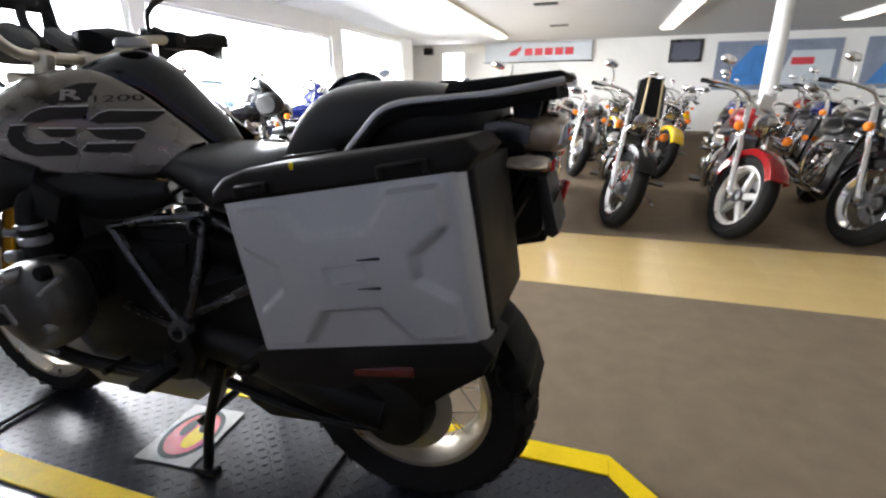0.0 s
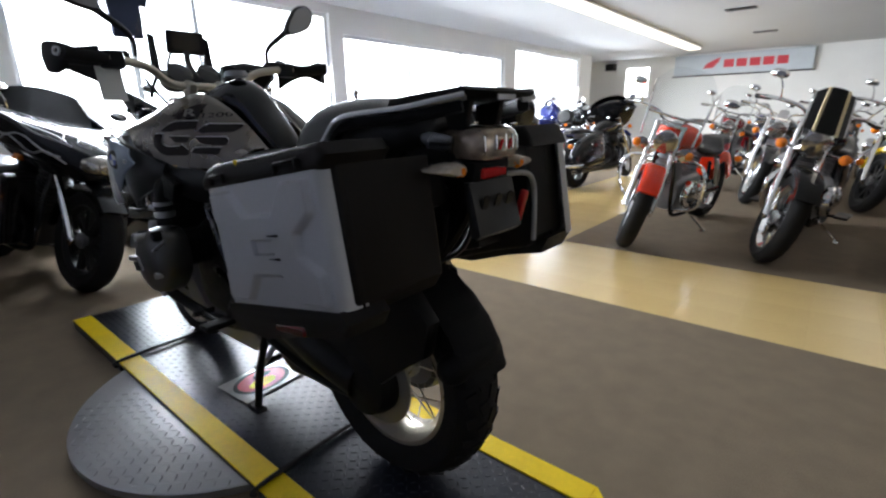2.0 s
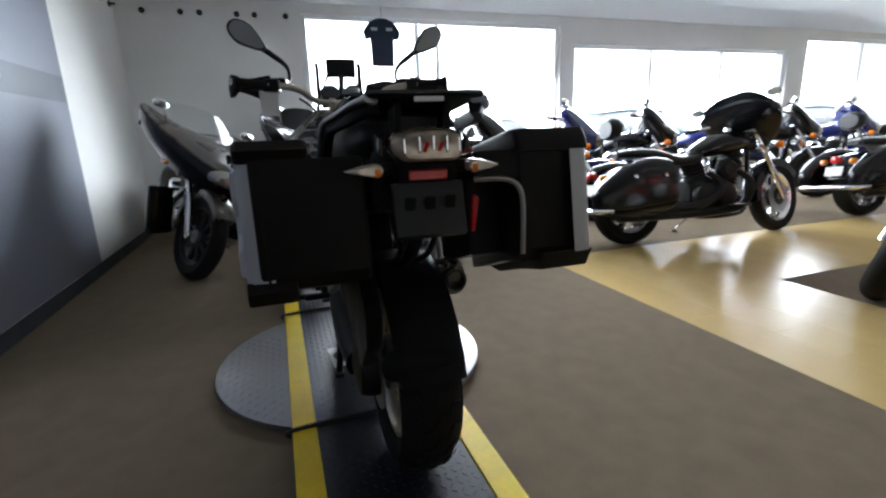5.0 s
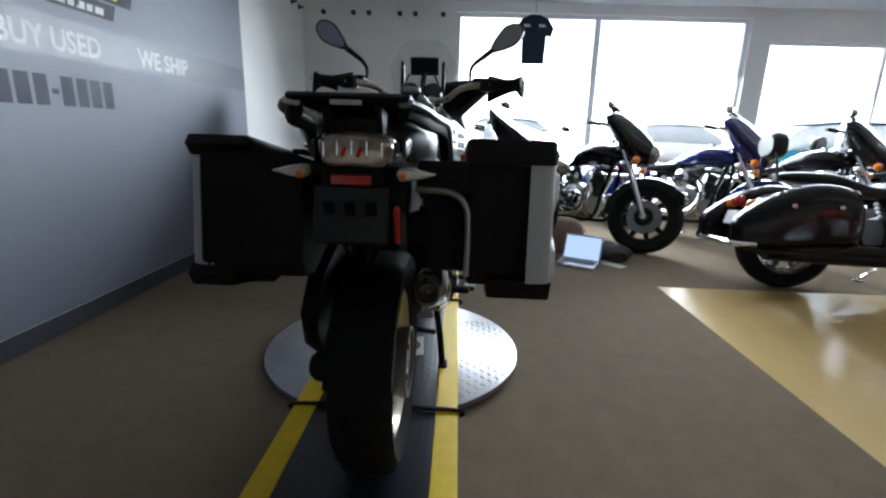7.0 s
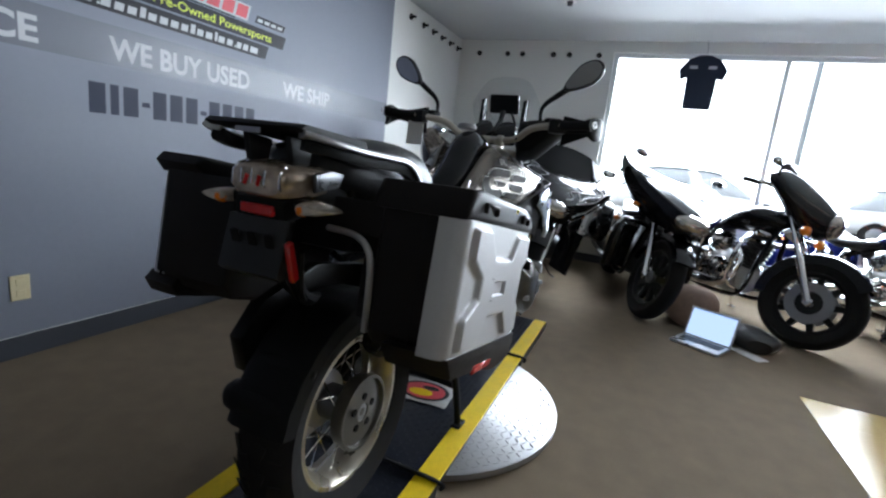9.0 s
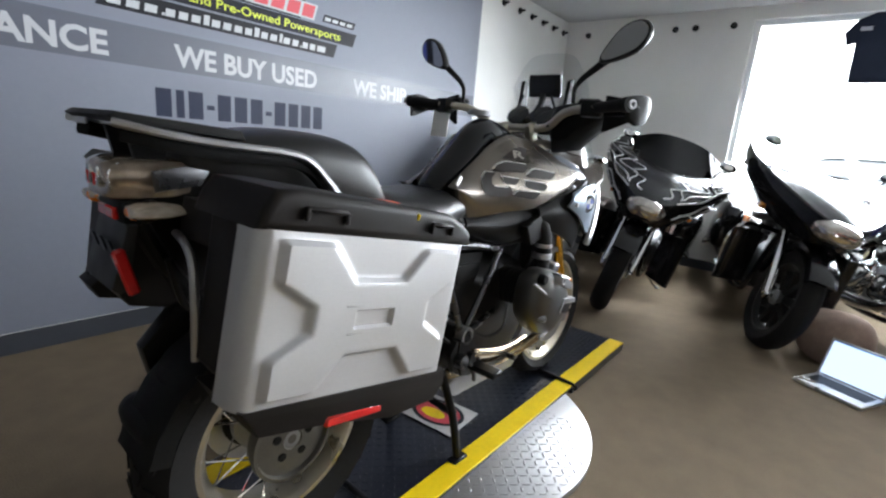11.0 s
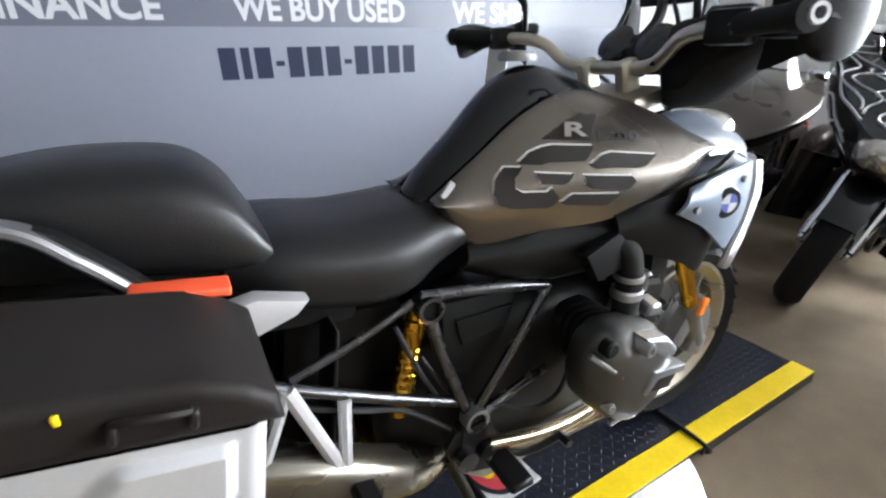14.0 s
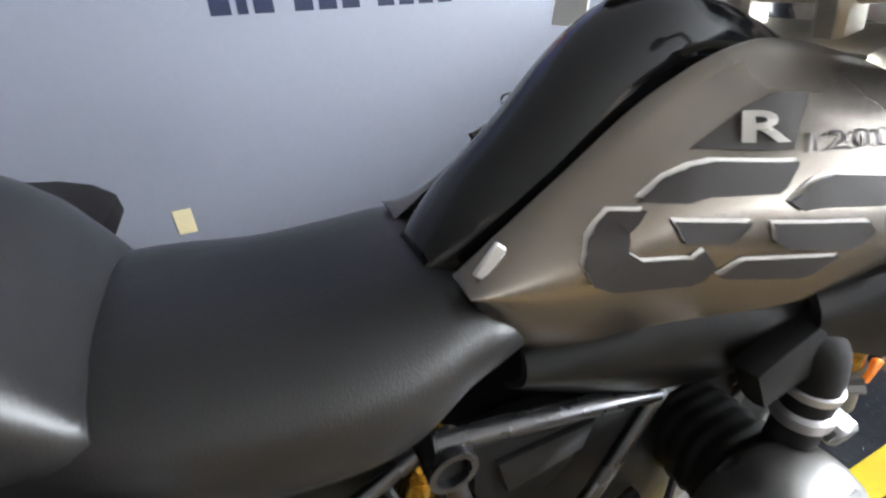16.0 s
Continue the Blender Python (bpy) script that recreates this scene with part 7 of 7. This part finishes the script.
def car(x, y, h, colour, label):
    c = tagged(empty("car", pose(x, y, -0.05, 0, 0, h)), label, "car", "cars parked outside")
    part("body", make(loft, [(-2.2, 0, 0.62, 0.70, 0.20), (-2.0, 0, 0.62, 0.84, 0.30), (-0.8, 0, 0.62, 0.88, 0.34), (0.9, 0, 0.60, 0.88, 0.32), (1.9, 0, 0.56, 0.84, 0.26), (2.2, 0, 0.54, 0.68, 0.16)], 24, 4.0), M_CARP[colour], c)
    part("cabin", make(loft, [(-1.9, 0, 0.92, 0.66, 0.06), (-1.3, 0, 1.14, 0.66, 0.28), (-0.3, 0, 1.18, 0.66, 0.30), (0.4, 0, 1.14, 0.66, 0.27), (1.1, 0, 0.92, 0.68, 0.06)], 24, 3.4), M_CARGLARE, c)
    part("roof", make(loft, [(-1.35, 0, 1.43, 0.52, 0.01), (-0.8, 0, 1.475, 0.58, 0.022), (0.1, 0, 1.465, 0.58, 0.022), (0.45, 0, 1.41, 0.54, 0.01)], 18, 3.0), M_CARP[colour], c)
    for sx in (-1.35, 1.35):
        for sy in (-0.80, 0.80):
            bm = bmesh.new()
            lathe(bm, [(0.0, -0.10), (0.20, -0.10), (0.31, -0.09), (0.33, -0.05), (0.33, 0.05), (0.31, 0.09), (0.20, 0.10), (0.0, 0.10)], c=(sx, sy, 0.33), n=28)
            w = part("wheel", bm, M_TYRE, c)
            bm = bmesh.new()
            lathe(bm, [(0.0, 0.0), (0.18, 0.0), (0.20, 0.012)], c=(sx, sy + (0.102 if sy > 0 else -0.102), 0.33), n=22)
            part("hubcap", bm, M_STEEL, w)
    return c


car(-9.2, 9.6, 86, "teal", "teal sedan parked outside the shop window")
car(-9.0, 15.5, 84, "blue", "blue sedan parked outside the shop window")
car(-13.5, 3.2, 88, "silver", "silver sedan far out on the lot")
car(-13.8, -2.6, 92, "dark", "grey sedan far out on the lot")
car(-15.0, 8.6, 90, "silver", "silver sedan far out on the lot")
pl = tagged(empty("utility_pole", pose(-14.5, 5.4, -0.05)), "grey utility pole standing out by the street", "pole")
part("pole", make(cyl, (0, 0, 0), (0, 0, 6), 0.09, 0.07, 12), M_STEEL, pl)
part("lamp_arm", make(tube, [(0, 0, 5.8), (0.5, 0, 6.1), (1.0, 0, 6.1)], 0.04, 8), M_STEEL, pl)

# ---- small things in the shop ----
M_LAPTOP = mat("laptop_silver", (0.62, 0.62, 0.63), 0.3, 0.7, var=0.04)
M_LCD = glow("laptop_screen", (0.55, 0.72, 1.0), 1.1)
M_LCD2 = glow("laptop_bar", (0.10, 0.30, 0.85), 1.0)
lap = tagged(empty("laptop", pose(-2.95, 2.36, 0.0, 0, 0, 62)), "open silver laptop with lit screen on the carpet", "laptop")
part("base", make(box, (0, 0, 0.010), (0.32, 0.22, 0.018), None, 0.004), M_LAPTOP, lap)
part("keyboard", make(box, (0, 0.025, 0.0195), (0.27, 0.11, 0.002), None, 0.0), M_SATIN, lap)
scr = part("screen_lid", make(box, (0, 0.145, 0.118), (0.32, 0.010, 0.215), (-18, 0, 0), 0.003), M_LAPTOP, lap)
part("display", make(box, (0, 0.1388, 0.117), (0.295, 0.002, 0.19), (-18, 0, 0), 0.0), M_LCD, scr, "glowing pale blue display")
part("display_bar", make(box, (0, 0.1675, 0.200), (0.295, 0.0024, 0.02), (-18, 0, 0), 0.0), M_LCD2, scr)
M_BAG = mat("canvas_bag", (0.28, 0.20, 0.16), 0.85, var=0.25, scale=14, bump=0.5, bump_scale=120)
tagged(part("bag", make(loft, [(-3.60, 2.30, 0.12, 0.10, 0.10), (-3.54, 2.31, 0.15, 0.17, 0.145), (-3.42, 2.32, 0.16, 0.19, 0.155), (-3.33, 2.33, 0.14, 0.16, 0.135), (-3.29, 2.33, 0.10, 0.08, 0.08)], 20, 2.6), M_BAG), "soft tan canvas bag on the carpet behind the laptop", "bag")
tagged(part("helmet_bag", make(loft, [(-3.30, 2.62, 0.06, 0.06, 0.05), (-3.24, 2.66, 0.075, 0.14, 0.072), (-3.12, 2.70, 0.07, 0.17, 0.066), (-3.03, 2.72, 0.05, 0.08, 0.045)], 18, 2.3), M_SEAT), "crumpled black cloth bag beside the laptop", "bag")
pp = make(box, (0, 0, 0.003), (0.22, 0.10, 0.002), None, 0.0)
bmesh.ops.transform(pp, matrix=pose(-2.98, 2.66, 0, 0, 0, 40), verts=pp.verts)
tagged(part("paper", pp, M_PAPER), "white paper slip lying on the carpet", "paper")

# brochure on the ramp
M_FOIL = mat("brochure_sleeve", (0.55, 0.55, 0.54), 0.2, var=0.2, scale=20, coat=0.6)
br = tagged(empty("brochure", pose(-1.20, 1.07, RZ - 0.001, 0, 0, 4)), "plastic-sleeved brochure with red and yellow emblem on the ramp", "brochure")
part("sleeve", make(box, (0, 0, 0.0025), (0.20, 0.26, 0.003), None, 0.001), M_FOIL, br)


def oval(name, rx, ry, z, material, cx=0.0, cy=0.0):
    bm = bmesh.new()
    bm.faces.new([bm.verts.new((cx + rx * math.cos(2 * math.pi * i / 28), cy + ry * math.sin(2 * math.pi * i / 28), z)) for i in range(28)])
    return part(name, bm, material, br, smooth=0)


oval("emblem_ground", 0.085, 0.115, 0.0046, M_BBLACK)
oval("emblem_oval", 0.070, 0.098, 0.0052, M_BRED)
oval("emblem_shape", 0.030, 0.055, 0.0058, M_YELLOW, 0.02, -0.01)
oval("emblem_shape", 0.018, 0.040, 0.0058, M_BBLACK, -0.03, 0.02)

# shirt hung in the window
M_SHIRT = mat("navy_cloth", (0.020, 0.026, 0.045), 0.9, var=0.2, scale=12, bump=0.5, bump_scale=300, spec=0.2)
sh = tagged(empty("shirt", pose(-5.22, 2.18, 1.86)), "dark navy short-sleeved shirt hung in the window", "shirt")
bm = bmesh.new()
prism(bm, [(-0.13, 0.0), (0.14, 0.0), (0.15, 0.32), (0.21, 0.30), (0.235, 0.40), (0.16, 0.50), (0.06, 0.545), (-0.05, 0.545), (-0.15, 0.50), (-0.225, 0.40), (-0.20, 0.30), (-0.14, 0.32)], -0.035, 0.035, 0.02, 3)
bmesh.ops.rotate(bm, cent=(0, 0, 0), matrix=Matrix.Rotation(radians(90), 3, "Z"), verts=bm.verts)
part("body", bm, M_SHIRT, sh)
for y in (0.09, -0.09):
    part("print", make(box, (0.040, y, 0.42), (0.004, 0.075, 0.03), None, 0.0), M_BWHITE, sh)
part("hanger", make(tube, [(0, 0, 0.54), (0, 0.015, 0.60), (0, 0.0, 0.70)], 0.004, 6), M_STEEL, sh)

# wall hooks near the ceiling
for y in (-0.38, -0.01, 0.18, 0.56, 0.75, 1.09):
    bm = bmesh.new()
    cyl(bm, (WX, y, 2.42), (WX + 0.012, y, 2.42), 0.030, n=14)
    cyl(bm, (WX + 0.012, y, 2.42), (WX + 0.06, y, 2.42), 0.012, n=10)
    tagged(part("wall_hook", bm, M_SATIN), "small round black wall hook near the ceiling", "hook", "wall hooks")
for x in (-3.95, -4.25, -4.5, -4.75, -5.0, -5.25):
    bm = bmesh.new()
    cyl(bm, (x, BY, 2.44), (x, BY + 0.012, 2.44), 0.030, n=14)
    cyl(bm, (x, BY + 0.012, 2.44), (x, BY + 0.06, 2.44), 0.012, n=10)
    tagged(part("wall_hook", bm, M_SATIN), "small round black wall hook near the ceiling", "hook", "wall hooks")
M_IVORY = mat("ivory_plastic", (0.66, 0.58, 0.36), 0.45, var=0.05)
o = tagged(empty("wall_outlet", pose(-0.535, BY + 0.004, 0.325)), "ivory plastic wall outlet plate on the banner wall", "outlet")
part("plate", make(box, (0, 0.003, 0), (0.075, 0.006, 0.115), None, 0.003), M_IVORY, o)
for z in (0.025, -0.025):
    part("socket", make(box, (0, 0.0068, z), (0.034, 0.003, 0.028), None, 0.001), M_IVORY, o)
sd = tagged(empty("smoke_detector", pose(-4.0, 0.93, ZC)), "small white smoke detector on the ceiling", "smoke detector")
part("base", make(lathe, [(0.0, -0.012), (0.055, -0.012), (0.055, 0.0)], (0, 0, 0), (0, 0, 1), 22), M_WALL, sd)
part("sensor", make(lathe, [(0.0, -0.05), (0.022, -0.046), (0.030, -0.012)], (0, 0, 0), (0, 0, 1), 18), M_TUBEG, sd)
for x, y in ((-1.1, 9.45), (-1.1, 12.4)):
    v = tagged(empty("ceiling_vent", pose(x, y, ZC)), "small slatted air vent in the ceiling", "vent", "ceiling vents")
    part("frame", make(box, (0, 0, -0.006), (0.42, 0.22, 0.012), None, 0.003), M_TUBEG, v)
    for k in range(4):
        part("slat", make(box, (0, -0.066 + 0.044 * k, -0.014), (0.36, 0.022, 0.004), (25, 0, 0), 0.0), M_CASTING, v)

# column, signs and posters at the back
M_COL = mat("column_white", (0.72, 0.71, 0.68), 0.6, var=0.06, scale=3)
struct(part("column", make(cyl, (COLX, COLY, 0), (COLX, COLY, ZC), 0.10, None, 28), M_COL), "round white painted steel column", "column")
M_SIGN = mat("sign_face", (0.58, 0.64, 0.68), 0.35, var=0.04)
sg = tagged(empty("sign", pose(-2.0, BACK, 2.27)), "pale dealer sign board with red emblem shapes", "sign")
part("board", make(box, (0, -0.05, 0), (3.2, 0.10, 0.52), None, 0.01), M_SIGN, sg)
part("sign_edge", make(box, (0, -0.03, -0.28), (3.3, 0.06, 0.03), None, 0.004), M_TUBEG, sg)


def shape(parent, name, pts, y, material):
    bm = bmesh.new()
    bm.faces.new([bm.verts.new((x, y, z)) for x, z in pts])
    return part(name, bm, material, parent, smooth=0)


shape(sg, "emblem_shape", [(-0.85, -0.10), (-0.62, -0.10), (-0.48, 0.05), (-0.45, 0.17), (-0.62, 0.10), (-0.78, 0.02)], -0.103, M_BRED)
for i in range(5):
    x = -0.36 + 0.30 * i
    shape(sg, "emblem_bar", [(x, -0.10), (x + 0.24, -0.10), (x + 0.24, 0.10), (x, 0.10)], -0.103, M_BRED)
fr = tagged(empty("picture", pose(2.12, BACK, 2.17)), "dark framed picture hung on the back wall", "picture")
part("frame", make(box, (0, -0.02, 0), (0.85, 0.04, 0.60), None, 0.006), M_TUBEG, fr)
part("print", make(box, (0, -0.042, 0), (0.70, 0.004, 0.45), None, 0.0), M_BAND, fr)
M_PBLUE = mat("poster_blue", (0.05, 0.22, 0.55), 0.4, var=0.25, scale=3)
M_PGREY = mat("poster_grey", (0.22, 0.26, 0.34), 0.4, var=0.25, scale=3)
for x, w, lab in ((4.35, 2.9, "large blue and white showroom poster on the wall"), (7.6, 2.6, "large blue and grey showroom poster on the wall")):
    po = tagged(empty("poster", pose(x, BACK, 1.75)), lab, "poster", "showroom posters")
    part("panel", make(box, (0, -0.01, 0), (w, 0.02, 1.25), None, 0.004), M_PGREY, po)
    shape(po, "shape", [(-w * 0.45, -0.5), (-w * 0.1, -0.5), (w * 0.05, 0.5), (-w * 0.2, 0.5)], -0.022, M_PBLUE)
    shape(po, "shape", [(w * 0.02, -0.5), (w * 0.45, -0.5), (w * 0.45, 0.35), (w * 0.12, 0.35)], -0.022, M_SIGN)
    shape(po, "shape", [(w * 0.12, 0.0), (w * 0.30, 0.0), (w * 0.30, 0.18), (w * 0.12, 0.18)], -0.024, M_BRED)
d = struct(empty("window_4", pose(-4.65, BACK, 1.9)), "small window in the back wall, its pane glowing for daylight", "window")
part("window_frame", make(box, (0, -0.01, 0), (0.80, 0.02, 0.95), None, 0.004), M_WALL, d)
# the pane itself glows in place of daylight behind it
part("pane", make(box, (0, -0.022, 0), (0.66, 0.006, 0.82), None, 0.0), M_GLARE, d)
sk = tagged(empty("speaker", pose(-5.45, BACK - 0.12, 2.38)), "small black loudspeaker high on the wall", "speaker")
part("cabinet", make(box, (0, 0, 0), (0.28, 0.2, 0.2), None, 0.01), M_SATIN, sk)
part("cone", make(lathe, [(0.0, 0.02), (0.05, 0.0), (0.07, 0.0)], (0, -0.10, 0), (0, -1, 0), 18), M_CASTD, sk)
